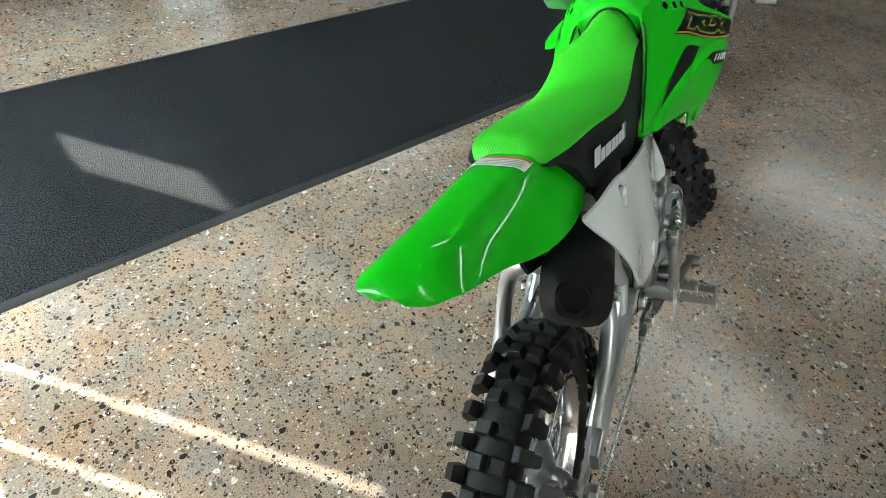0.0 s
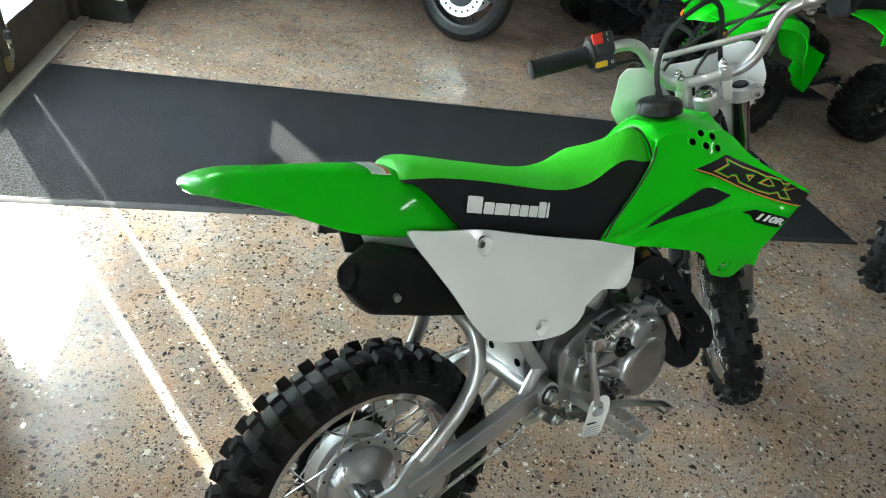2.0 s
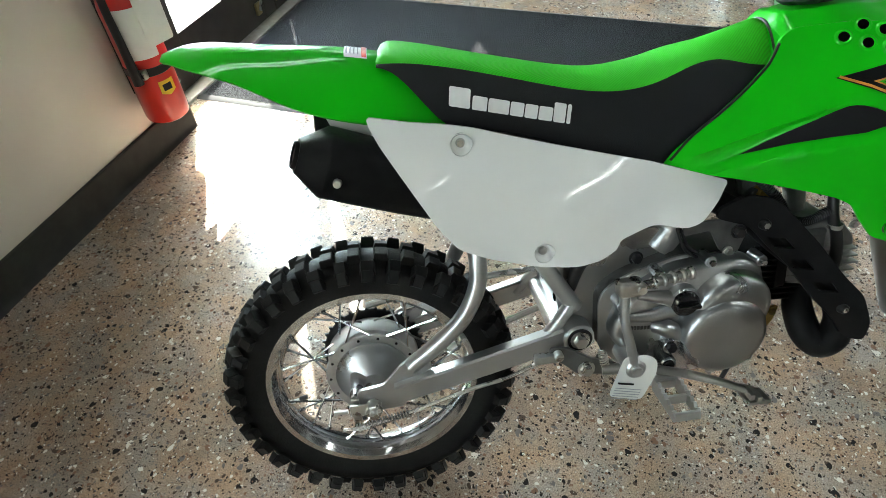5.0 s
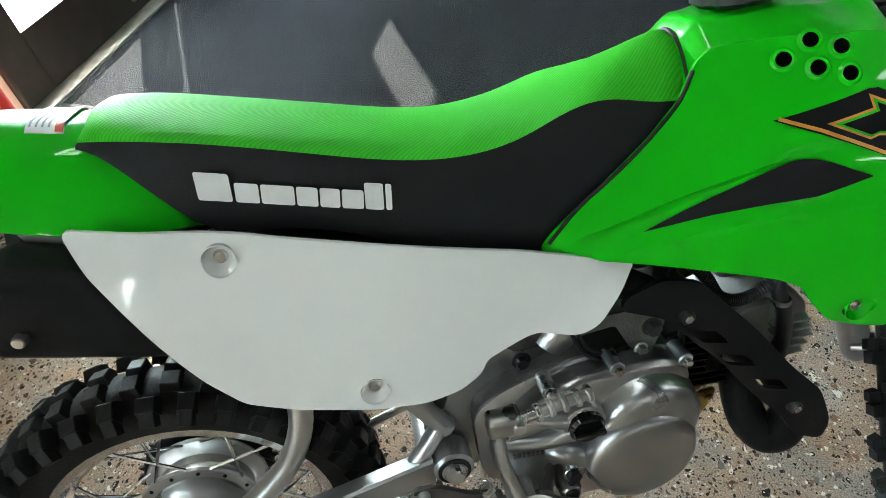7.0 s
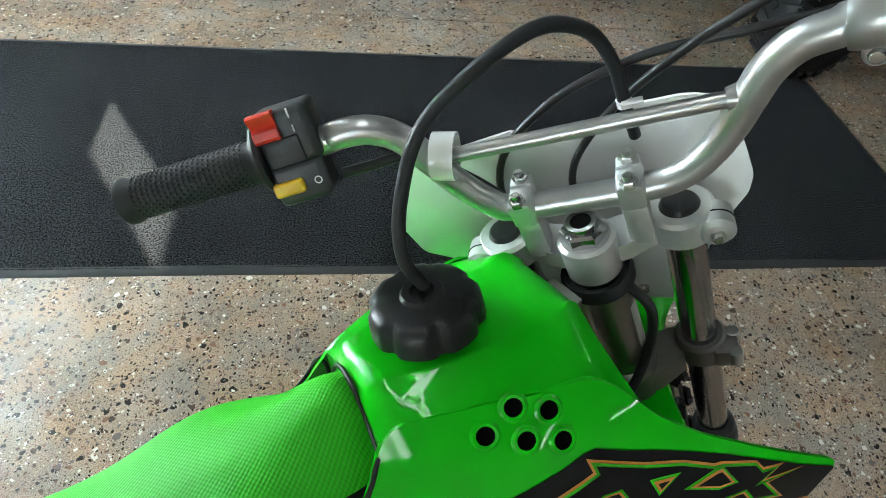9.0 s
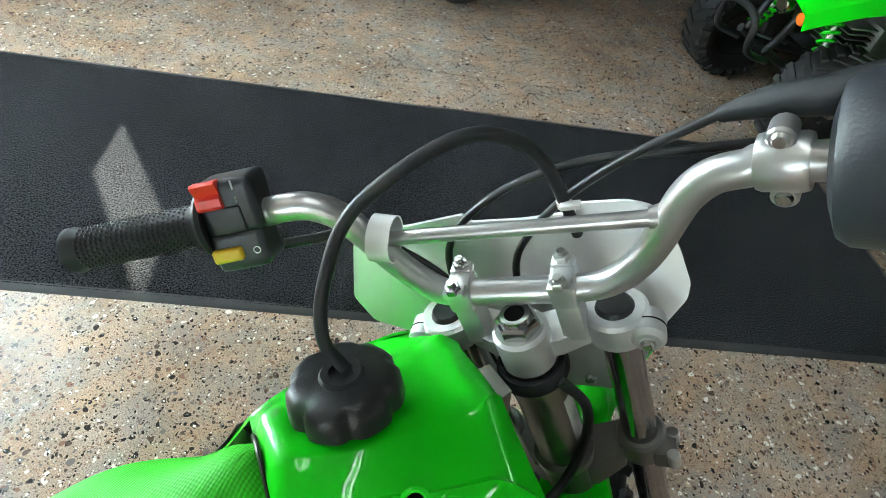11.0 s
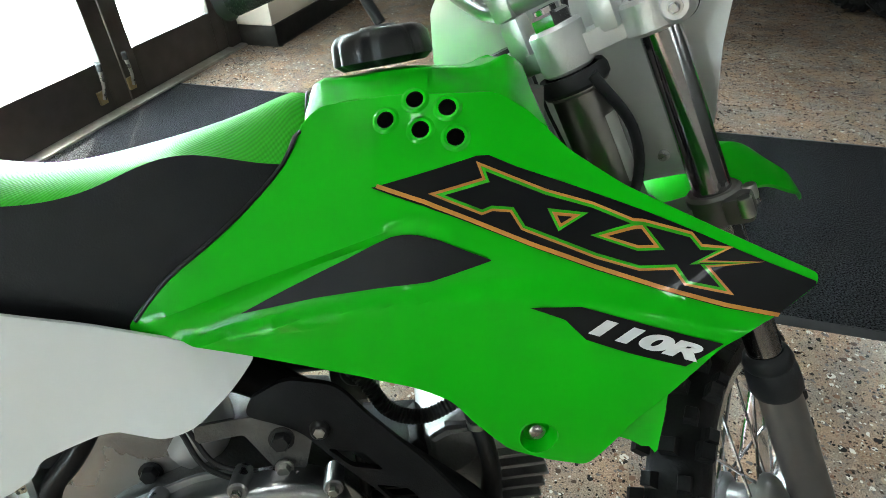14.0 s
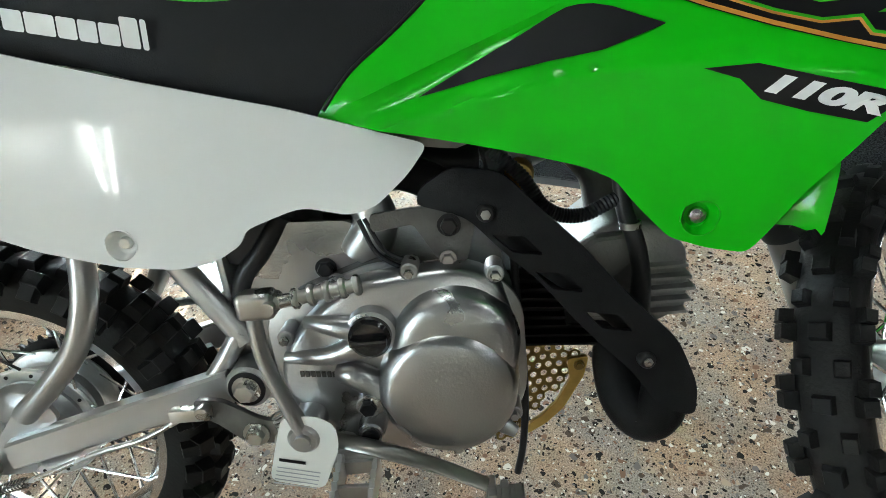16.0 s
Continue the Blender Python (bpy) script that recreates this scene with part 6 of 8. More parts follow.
crank = on_bike("crankcase", CASTING, lambda bm: (prism(bm, rounded(CASE, 0.02), 0.0, -0.088, 0.01), prism(bm, rounded(CASE, 0.02), 0.0, 0.085, 0.01)), "grey cast engine case")
COVER_E = rounded([(0.362, 0.335), (0.372, 0.376), (0.391, 0.401), (0.425, 0.428), (0.455, 0.443), (0.501, 0.447), (0.55, 0.449), (0.583, 0.434), (0.596, 0.385), (0.596, 0.325), (0.583, 0.272), (0.545, 0.258), (0.47, 0.252), (0.425, 0.268), (0.405, 0.29)], 0.02)
clutch = on_bike("clutch_cover", ALLOY, lambda bm: prism(bm, COVER_E, -0.086, -0.117, 0.008), "satin cast aluminium clutch cover")
on_bike("cover_gasket", ALLOY, lambda bm: prism(bm, rounded([(p[0] + (0.49 - p[0]) * -0.004, p[1] + (0.35 - p[1]) * -0.004) for p in CASE[:0:-1] + CASE[:1]], 0.02), -0.0855, -0.0895, 0.001), "")
on_bike("clutch_drum", ALLOY, lambda bm: (lathe(bm, [(0.0, -0.150), (0.030, -0.1495), (0.052, -0.147), (0.0605, -0.143), (0.0645, -0.136), (0.066, -0.126), (0.0685, -0.110), (0.0, -0.108)], 64, m=Matrix.Translation((0.5275, 0, 0.334))),
                                          lathe(bm, [(0.0, -0.141), (0.042, -0.140), (0.052, -0.1365), (0.058, -0.130), (0.0615, -0.112), (0.0, -0.11)], 56, m=Matrix.Translation((0.538, 0, 0.373)))), "smooth round aluminium clutch bulge", None, clutch)
for path, radii in (([(0.375, -0.114, 0.372), (0.42, -0.122, 0.375), (0.452, -0.122, 0.385)], [0.006, 0.009, 0.014]),
                    ([(0.40, -0.114, 0.408), (0.43, -0.122, 0.405), (0.458, -0.122, 0.398)], [0.006, 0.01, 0.014]),
                    ([(0.425, -0.115, 0.352), (0.44, -0.122, 0.352), (0.46, -0.12, 0.335), (0.452, -0.122, 0.318)], [0.010, 0.013, 0.015, 0.014]),
                    ([(0.56, -0.114, 0.29), (0.588, -0.12, 0.272)], [0.012, 0.006])):
    on_bike("cover_rib", ALLOY, lambda bm: tube(bm, path, radii, 12), "", None, clutch)
on_bike("filler_neck", ALLOY, lambda bm: lathe(bm, [(0.0245, -0.112), (0.0235, -0.130), (0.020, -0.132), (0.0, -0.13)], 32, m=Matrix.Translation((0.4625, 0, 0.397))), "", None, clutch)
on_bike("oil_cap", GLOSS_BLACK, lambda bm: (lathe(bm, [(0.0, -0.140), (0.016, -0.140), (0.0195, -0.137), (0.0205, -0.128), (0.0, -0.126)], 36, m=Matrix.Translation((0.4625, 0, 0.397))), box(bm, (0.4625, -0.143, 0.397), (0.034, 0.010, 0.006), 0.002, None)), "glossy black oil filler cap", None, clutch)
on_bike("plug", DECAL_BLACK, lambda bm: hexagon(bm, (0.450, -0.133, 0.322), (0, -1, 0), 0.0085, 0.006), "dark oil check bolt", None, clutch)
on_bike("plug_boss", ALLOY, lambda bm: (cyl(bm, (0.448, -0.112, 0.291), (0.448, -0.136, 0.291), 0.0145, 0.013, 24, 0.002), cyl(bm, (0.450, -0.112, 0.322), (0.450, -0.1335, 0.322), 0.0125, 0.012, 20, 0.001)), "", None, clutch)
on_bike("oil_sight", GLOSS_BLACK, lambda bm: cyl(bm, (0.448, -0.135, 0.291), (0.448, -0.1372, 0.291), 0.0085, seg=20), "dark round sight glass", None, clutch)
on_bike("casting_mark", CASTING, lambda bm: [box(bm, (0.388 + i * 0.0052, -0.1178, 0.3545 - i * 0.0005), (0.0036, 0.0012, 0.0058), 0.0) for i in range(8)], "small raised casting marks", None, clutch, False)
for x, z in ((0.378, 0.392), (0.430, 0.436), (0.503, 0.449), (0.580, 0.440), (0.588, 0.29), (0.53, 0.256), (0.415, 0.282)):
    on_bike("cover_lug", ALLOY, lambda bm: cyl(bm, (x, -0.088, z), (x, -0.116, z), 0.0085, seg=16, bevel=0.0015), "", None, clutch)
    bolt(clutch, (x, -0.116, z), (0, -1, 0), 0.0048, 0.005, washer=False)
on_bike("left_cover", ALLOY, lambda bm: lathe(bm, [(0.0, 0.112), (0.05, 0.11), (0.062, 0.10), (0.066, 0.084), (0.0, 0.08)], 40, m=Matrix.Translation((0.53, 0, 0.345))), "cast aluminium left engine cover")

# cylinder lying forward, black fins
for i in range(8):
    z = 0.333 + i * 0.0105
    on_bike("cooling_fin", MATT_BLACK, lambda bm: box(bm, (0.645, 0, z), (0.105, 0.116, 0.0032), 0.0012, Matrix.Translation((0.6, 0, 0.37)) @ Matrix.Rotation(radians(4), 4, "Y") @ Matrix.Translation((-0.6, 0, -0.37))), "thin black cooling fin", None, crank)
on_bike("cylinder", MATT_BLACK, lambda bm: box(bm, (0.645, 0, 0.372), (0.12, 0.092, 0.088), 0.012), "black cylinder block")


def head_casting(bm):
    prism(bm, rounded([(0.662, 0.356), (0.655, 0.43), (0.70, 0.462), (0.745, 0.455), (0.772, 0.425), (0.774, 0.36), (0.735, 0.342)], 0.01), 0, -0.058, 0.006)
    prism(bm, rounded([(0.662, 0.356), (0.655, 0.43), (0.70, 0.462), (0.745, 0.455), (0.772, 0.425), (0.774, 0.36), (0.735, 0.342)], 0.01), 0, 0.058, 0.006)


head = on_bike("cylinder_head", HEAD_CAST, head_casting, "grey cast cylinder head with fins")
for i in range(5):
    on_bike("head_fin", HEAD_CAST, lambda bm: box(bm, (0.752 - 0.004 * abs(i - 2), -0.03, 0.362 + i * 0.0125), (0.05, 0.078, 0.0035), 0.001), "", None, head)
on_bike("rocker_cap", HEAD_CAST, lambda bm: prism(bm, [(0.6645, 0.4414), (0.680, 0.450), (0.7133, 0.450), (0.717, 0.420), (0.7027, 0.4074), (0.6804, 0.3953), (0.6671, 0.4076)], -0.055, -0.069, 0.006), "faceted grey rocker cap", None, head, False)
on_bike("head_gasket", MATT_BLACK, lambda bm: prism(bm, rounded([(0.650, 0.352), (0.645, 0.432), (0.655, 0.440), (0.662, 0.430), (0.668, 0.354)], 0.003), 0.0, -0.061, 0.002), "black head gasket edge", None, head)
bolt(head, (0.76, -0.058, 0.45), (0, -1, 0), 0.005, 0.005)
bolt(head, (0.772, -0.05, 0.385), (0, -1, 0), 0.005, 0.005)
on_bike("intake", CASTING, lambda bm: tube(bm, [(0.70, 0.0, 0.455), (0.69, -0.005, 0.50), (0.655, -0.01, 0.535), (0.61, -0.012, 0.53)], [0.017, 0.016, 0.017, 0.024], 18), "cast intake pipe")
on_bike("carburettor", CASTING, lambda bm: (cyl(bm, (0.58, -0.01, 0.52), (0.625, -0.01, 0.53), 0.027, seg=24, bevel=0.004), box(bm, (0.60, -0.012, 0.49), (0.045, 0.05, 0.04), 0.006), cyl(bm, (0.603, -0.035, 0.508), (0.603, -0.05, 0.508), 0.014, seg=20, bevel=0.002), cyl(bm, (0.60, -0.01, 0.53), (0.59, -0.01, 0.565), 0.018, seg=20)), "cast carburettor")
on_bike("carburettor_cap", GOLD, lambda bm: cyl(bm, (0.612, -0.038, 0.512), (0.612, -0.054, 0.512), 0.016, 0.014, 20, 0.002), "")
on_bike("airbox_boot", BLACK_PLASTIC, lambda bm: tube(bm, [(0.575, -0.01, 0.52), (0.52, -0.01, 0.525), (0.44, -0.01, 0.54), (0.36, 0, 0.56)], [0.024, 0.026, 0.036, 0.046], 18), "black airbox boot")
on_bike("airbox", BLACK_PLASTIC, lambda bm: (box(bm, (0.27, 0, 0.58), (0.20, 0.13, 0.11), 0.015), box(bm, (0.350, 0, 0.500), (0.085, 0.105, 0.11), 0.012)), "black airbox behind the covers")
on_bike("inner_liner", BRIGHT_ALLOY, lambda bm: tube(bm, [(0.452, -0.05, 0.452), (0.47, -0.055, 0.485), (0.455, -0.05, 0.52)], [0.026, 0.022, 0.02], 14), "bright metal starter cover")
on_bike("engine_bracket", CASTING, lambda bm: panel(bm, rounded([(0.4695, 0.482), (0.4706, 0.4985), (0.5058, 0.5015), (0.5341, 0.5015), (0.557, 0.494), (0.566, 0.478), (0.556, 0.446), (0.542, 0.440), (0.528, 0.452), (0.5095, 0.486)], 0.004), lambda x, z: -0.091, 0.004, 0.02), "grey steel engine bracket")


def corrugated(bm):
    path = smooth_path([(0.585, -0.07, 0.545), (0.612, -0.078, 0.518), (0.632, -0.082, 0.487), (0.662, -0.082, 0.477), (0.698, -0.078, 0.489)], 22)
    tube(bm, path, [0.0062 + 0.0011 * (i % 2) for i in range(len(path))], 12, 1, smooth=False)


on_bike("corrugated_sleeve", BLACK_PLASTIC, corrugated, "black corrugated wiring sleeve")
lead = on_bike("plug_lead", BLACK_PLASTIC, lambda bm: tube(bm, [(0.700, -0.074, 0.52), (0.7035, -0.080, 0.480), (0.7125, -0.086, 0.449), (0.7175, -0.088, 0.4145), (0.7165, -0.083, 0.372)], [0.0075, 0.008, 0.0085, 0.009, 0.0115], 12), "black spark plug lead")
on_bike("lead_clip", STEEL, lambda bm: lathe(bm, [(0.0088, -0.003), (0.0102, -0.003), (0.0102, 0.003), (0.0088, 0.003)], 20, "Z", Matrix.Translation((0.708, -0.0835, 0.4645))), "small steel clip", None, lead)
on_bike("thin_lead", BLACK_PLASTIC, lambda bm: (tube(bm, [(0.46, -0.09, 0.495), (0.475, -0.094, 0.46), (0.51, -0.092, 0.44), (0.55, -0.09, 0.442)], 0.0024, 8), tube(bm, [(0.465, -0.088, 0.495), (0.482, -0.092, 0.462), (0.515, -0.09, 0.446)], 0.0022, 8)), "thin black wires")
on_bike("drain_hose", GRIP, lambda bm: tube(bm, [(0.60, -0.072, 0.44), (0.602, -0.075, 0.36), (0.603, -0.07, 0.28), (0.598, -0.062, 0.21), (0.590, -0.055, 0.165)], 0.0042, 10), "black drain hose hanging down")

# exhaust: header, guard and silencer details
on_bike("header_pipe", MATT_BLACK, lambda bm: tube(bm, [(0.715, -0.03, 0.345), (0.700, -0.055, 0.315), (0.701, -0.082, 0.281), (0.718, -0.096, 0.261), (0.733, -0.105, 0.278), (0.732, -0.106, 0.32), (0.70, -0.096, 0.38), (0.63, -0.082, 0.44), (0.56, -0.070, 0.50), (0.48, -0.056, 0.535), (0.36, -0.06, 0.545), (0.22, -0.07, 0.545)], [0.019, 0.022, 0.024, 0.0245, 0.024, 0.02, 0.017, 0.017, 0.017, 0.018, 0.018, 0.02], 20, 6), "matt black exhaust header")


guard_y = lambda x, z: -0.105 - 0.19 * (x - 0.576) - 0.006 * math.exp(-((x + z - 1.075) / 0.03) ** 2) + 0.5 * max(0, z - 0.505) ** 1.2


def guard(bm):
    slots = [rounded(o, 0.004) for o in ([(0.579, 0.476), (0.608, 0.474), (0.624, 0.456), (0.597, 0.458)], [(0.615, 0.440), (0.642, 0.438), (0.657, 0.420), (0.629, 0.422)], [(0.657, 0.400), (0.685, 0.398), (0.698, 0.381), (0.671, 0.383)])]
    ol = rounded([(0.514, 0.505), (0.520, 0.520), (0.5497, 0.5374), (0.5934, 0.5293), (0.6157, 0.5052), (0.656, 0.4631), (0.6987, 0.41), (0.7366, 0.3715), (0.752, 0.329), (0.753, 0.290), (0.722, 0.300), (0.700, 0.335), (0.672, 0.364), (0.6497, 0.3896), (0.6189, 0.4300), (0.5877, 0.4600), (0.5593, 0.492)], 0.012)
    panel(bm, ol, guard_y, 0.006, 0.010, holes=slots)


g = on_bike("heat_guard", MATT_BLACK, guard, "matt black heat guard with three slots")
for x, z in ((0.576, 0.4965), (0.709, 0.353)):
    y = guard_y(x, z)
    on_bike("guard_screw", BLACK_PLASTIC, lambda bm: cyl(bm, (x, y + 0.004, z), (x, y - 0.006, z), 0.0085, 0.0075, 18, 0.0015), "black-ringed steel screw", None, g)
    on_bike("screw_face", STEEL, lambda bm: hexagon(bm, (x, y - 0.0057, z), (0, -1, 0), 0.0046, 0.0016), "", None, g)
bolt(bike, (0.543, -0.104, 0.487), (0, -1, 0), 0.008, 0.008, BLACK_PLASTIC)
bolt(bike, (0.5385, -0.094, 0.451), (0, -1, 0), 0.006, 0.006)
out_c = Vector((-0.041, -0.0952, 0.6605))
out_d = Vector((-0.233, -0.046, 0.104)).normalized()
MUF = Matrix.Translation(out_c) @ out_d.to_track_quat("Z", "Y").to_matrix().to_4x4()
on_bike("outlet", MATT_BLACK, lambda bm: lathe(bm, [(0.0135, 0.0), (0.0135, 0.004), (0.0165, 0.004), (0.017, 0.002), (0.017, -0.004), (0.0135, -0.006)], 28, "Z"), "black exhaust outlet", MUF, muffler)
# black disc closes the outlet as its shaded inside
on_bike("outlet_bore", DECAL_BLACK, lambda bm: cyl(bm, (0, 0, -0.004), (0, 0, 0.0015), 0.0142, seg=20), "", MUF, muffler)
on_bike("muffler_screw", STEEL, lambda bm: cyl(bm, (0.006, -0.118, 0.630), (0.006, -0.1315, 0.630), 0.0062, 0.005, 14, 0.001), "", None, muffler)

# perforated plate under the cylinder
def perforated(bm):
    """A pressed plate with round holes: every cell is a ring of faces between its hexagon and its hole."""
    y_at = lambda x: -0.03 - 0.25 * max(0, 0.63 - x)
    px, pz = 0.0118, 0.0102
    for i in range(9):
        for j in range(12):
            cx, cz = 0.575 + px * (i + 0.5 * (j % 2)), 0.208 + pz * j
            if cz < 0.205 + (cx - 0.585) * 0.95 or cz > 0.325 or cx > 0.672 or cz > 0.325 - (cx - 0.63) * 0.6:
                continue
            out_, in_ = [], []
            for k in range(12):
                t = math.pi * k / 6 + math.pi / 6
                r = 0.00685 if k % 2 == 0 else 0.0059
                out_.append(bm.verts.new((cx + r * math.cos(t), y_at(cx + r * math.cos(t)), cz + r * math.sin(t))))
                in_.append(bm.verts.new((cx + 0.0037 * math.cos(t), y_at(cx + 0.0037 * math.cos(t)), cz + 0.0037 * math.sin(t))))
            for k in range(12):
                bm.faces.new((out_[k], out_[(k + 1) % 12], in_[(k + 1) % 12], in_[k]))
    bmesh.ops.remove_doubles(bm, verts=bm.verts, dist=0.0006)
    bmesh.ops.solidify(bm, geom=bm.faces[:], thickness=0.0012)


on_bike("perforated_plate", DARK_BRONZE, perforated, "gold zinc plate with round holes")
pf = on_bike("plate_flange", GOLD, lambda bm: panel(bm, rounded([(0.652, 0.306), (0.6745, 0.308), (0.669, 0.284), (0.646, 0.245), (0.626, 0.226), (0.604, 0.213), (0.600, 0.221), (0.620, 0.235), (0.638, 0.253), (0.654, 0.281)], 0.004), lambda x, z: -0.050, 0.005, 0.01), "gold zinc folded flange")
bolt(pf, (0.664, -0.051, 0.299), (0, -1, 0), 0.0045, 0.003, DARK_BRONZE)

# foot controls
for s in (1, -1):
    def peg(bm):
        """A cleated loop: two toothed rails joined by cross bars."""
        for x0 in (0.418, 0.452):
            rings = []
            for k in range(15):
                y = 0.150 + 0.070 * k / 14
                zt = 0.284 - 0.012 * k / 14 + (0.005 if k % 2 else 0.0)
                rings.append([Vector((x0, -s * y, 0.262)), Vector((x0 + 0.005, -s * y, 0.262)), Vector((x0 + 0.005, -s * y, zt)), Vector((x0, -s * y, zt))])
            skin(bm, rings)
        for y in (0.152, 0.185, 0.219):
            box(bm, (0.4375, -s * y, 0.270), (0.036, 0.005, 0.014), 0.001)
    pg = on_bike("foot_peg", SILVER, peg, "serrated steel foot peg")
    on_bike("peg_hinge", SILVER, lambda bm: (box(bm, (0.428, -s * 0.142, 0.278), (0.042, 0.016, 0.022), 0.004), cyl(bm, (0.40, -s * 0.145, 0.278), (0.456, -s * 0.145, 0.278), 0.006, seg=12), tube(bm, [(0.40, -s * 0.06, 0.262), (0.412, -s * 0.10, 0.268), (0.425, -s * 0.138, 0.276)], 0.013, 14)), "", None, pg)
    on_bike("peg_bracket", CASTING, lambda bm: box(bm, (0.412, -s * 0.10, 0.262), (0.034, 0.06, 0.022), 0.006), "grey peg bracket")
on_bike("brake_pedal", TITAN, lambda bm: tube(bm, [(0.352, -0.118, 0.285), (0.40, -0.13, 0.288), (0.455, -0.15, 0.287), (0.51, -0.158, 0.270), (0.556, -0.165, 0.250)], [0.011, 0.010, 0.0095, 0.0085, 0.008], 12, 6, flat=0.6), "silver steel brake pedal")
on_bike("pedal_tip", STEEL, lambda bm: [box(bm, (0.560 + 0.012 * i, -0.168, 0.247 - 0.006 * i), (0.008, 0.028, 0.010), 0.002) for i in range(3)] + [box(bm, (0.572, -0.168, 0.236), (0.036, 0.03, 0.005), 0.001, Matrix.Identity(4))], "toothed pedal tip")
on_bike("kick_lever", SILVER, lambda bm: tube(bm, [(0.389, -0.146, 0.306), (0.380, -0.150, 0.345), (0.368, -0.149, 0.392), (0.366, -0.145, 0.432)], [0.011, 0.009, 0.0085, 0.009], 14, 6, flat=0.75), "silver kick start lever")
on_bike("kick_boss", SILVER, lambda bm: (cyl(bm, (0.389, -0.10, 0.306), (0.389, -0.156, 0.306), 0.0165, 0.0155, 20, 0.003), cyl(bm, (0.389, -0.155, 0.306), (0.389, -0.161, 0.306), 0.008, seg=14)), "")
on_bike("kick_knuckle", STEEL, lambda bm: (box(bm, (0.372, -0.145, 0.444), (0.034, 0.022, 0.024), 0.006, seg=3), cyl(bm, (0.385, -0.130, 0.444), (0.385, -0.160, 0.444), 0.006, seg=12)), "zinc kick start knuckle")


def kick_pedal(bm):
    a, b = Vector((0.385, -0.147, 0.444)), Vector((0.462, -0.140, 0.452))
    tube(bm, [a, b], 0.0062, 14, 2)
    d = (b - a).normalized()
    for k in (0.28, 0.46, 0.64, 0.82, 0.98):
        c = a + (b - a) * k
        cyl(bm, c - d * 0.003, c + d * 0.003, 0.0095, seg=16, bevel=0.0015)


on_bike("kick_pedal", STEEL, kick_pedal, "ribbed zinc kick start pedal")
tag_y = lambda x, z: -0.1565 + 0.06 * (z - 0.25)
tag = on_bike("paper_tag", PAPER, lambda bm: panel(bm, rounded([(0.371, 0.330), (0.404, 0.330), (0.421, 0.318), (0.421, 0.294), (0.400, 0.250), (0.349, 0.264)], 0.009), tag_y, 0.0006, 0.02), "white paper tag on the kick start")
laid("printed_bar", DECAL_BLACK, [(0.3625, 0.2885), (0.387, 0.2825), (0.3865, 0.2790), (0.362, 0.2850)], tag_y, 0.001, tag, "black printed bar")
for k in range(5):
    z = 0.2795 - 0.0042 * k
    x = 0.359 - 0.0016 * k
    laid("printed_bar", INK, [(x, z), (x + 0.040, z - 0.010), (x + 0.040, z - 0.0113), (x, z - 0.0013)], tag_y, 0.001, tag, "grey printed bar")
# side stand on the far side
on_bike("side_stand", SILVER, lambda bm: tube(bm, [(0.40, 0.075, 0.275), (0.395, 0.13, 0.18), (0.39, 0.20, 0.075), (0.388, 0.222, 0.078)], [0.011, 0.010, 0.010, 0.012], 14), "silver side stand holding the bike up")


# ---- fire extinguisher on the wall ----
EXT = ROOM @ pose(-0.932, 0.665, 0.15)
ext = thing("fire_extinguisher", "red fire extinguisher with a paper tag hung on the wall", "fire extinguisher", EXT)


def ext_part(name, mat, fn, label="", parent=None):
    bm = bmesh.new()
    fn(bm)
    return part(name, bm, mat, parent or ext, label)


body = ext_part("cylinder", RED, lambda bm: lathe(bm, [(0.0, 0.0), (0.052, 0.0), (0.060, 0.006), (0.062, 0.02), (0.062, 0.33), (0.058, 0.355), (0.045, 0.378), (0.024, 0.392), (0.020, 0.40), (0.0, 0.40)], 40, "Z"), "red enamelled steel cylinder")
ext_part("valve_head", STEEL, lambda bm: (cyl(bm, (0, 0, 0.398), (0, 0, 0.43), 0.019, 0.016, 20, 0.003), box(bm, (0.0, 0.03, 0.44), (0.02, 0.09, 0.012), 0.003), box(bm, (0.0, 0.035, 0.468), (0.018, 0.10, 0.006), 0.002, Matrix.Rotation(radians(8), 4, "X"))), "steel valve with lever")
ext_part("hose", GRIP, lambda bm: tube(bm, [(0.0, -0.02, 0.425), (0.01, -0.06, 0.42), (0.02, -0.078, 0.36), (0.02, -0.076, 0.25), (0.018, -0.074, 0.14)], [0.009, 0.01, 0.01, 0.011, 0.014], 14), "black rubber hose")
ext_part("band", BLACK_PLASTIC, lambda bm: lathe(bm, [(0.0622, 0.15), (0.0642, 0.152), (0.0642, 0.172), (0.0622, 0.174)], 40, "Z"), "black holding band")
ext_part("bracket", BLACK_PLASTIC, lambda bm: (box(bm, (-0.068, 0, 0.22), (0.006, 0.05, 0.30), 0.002), box(bm, (-0.055, 0, 0.16), (0.03, 0.04, 0.018), 0.003)), "black wall bracket")
ext_part("buckle", STEEL, lambda bm: box(bm, (0.03, -0.058, 0.162), (0.018, 0.02, 0.026), 0.003, None), "steel buckle")
ext_part("badge", YELLOW, lambda bm: skin(bm, [[Matrix.Rotation(t, 4, "Z") @ Vector((0.0627, 0, z)) for z in (0.085 + abs(k - 3) * 0.003, 0.13)] for k, t in ((k, radians(-40 + 7 * k)) for k in range(7))], closed=False, caps=False), "yellow shield sticker", body)
ext_part("badge_core", DECAL_BLACK, lambda bm: skin(bm, [[Matrix.Rotation(t, 4, "Z") @ Vector((0.0632, 0, z)) for z in (0.10, 0.12)] for t in (radians(-32 + 6 * k) for k in range(5))], closed=False, caps=False), "", body)
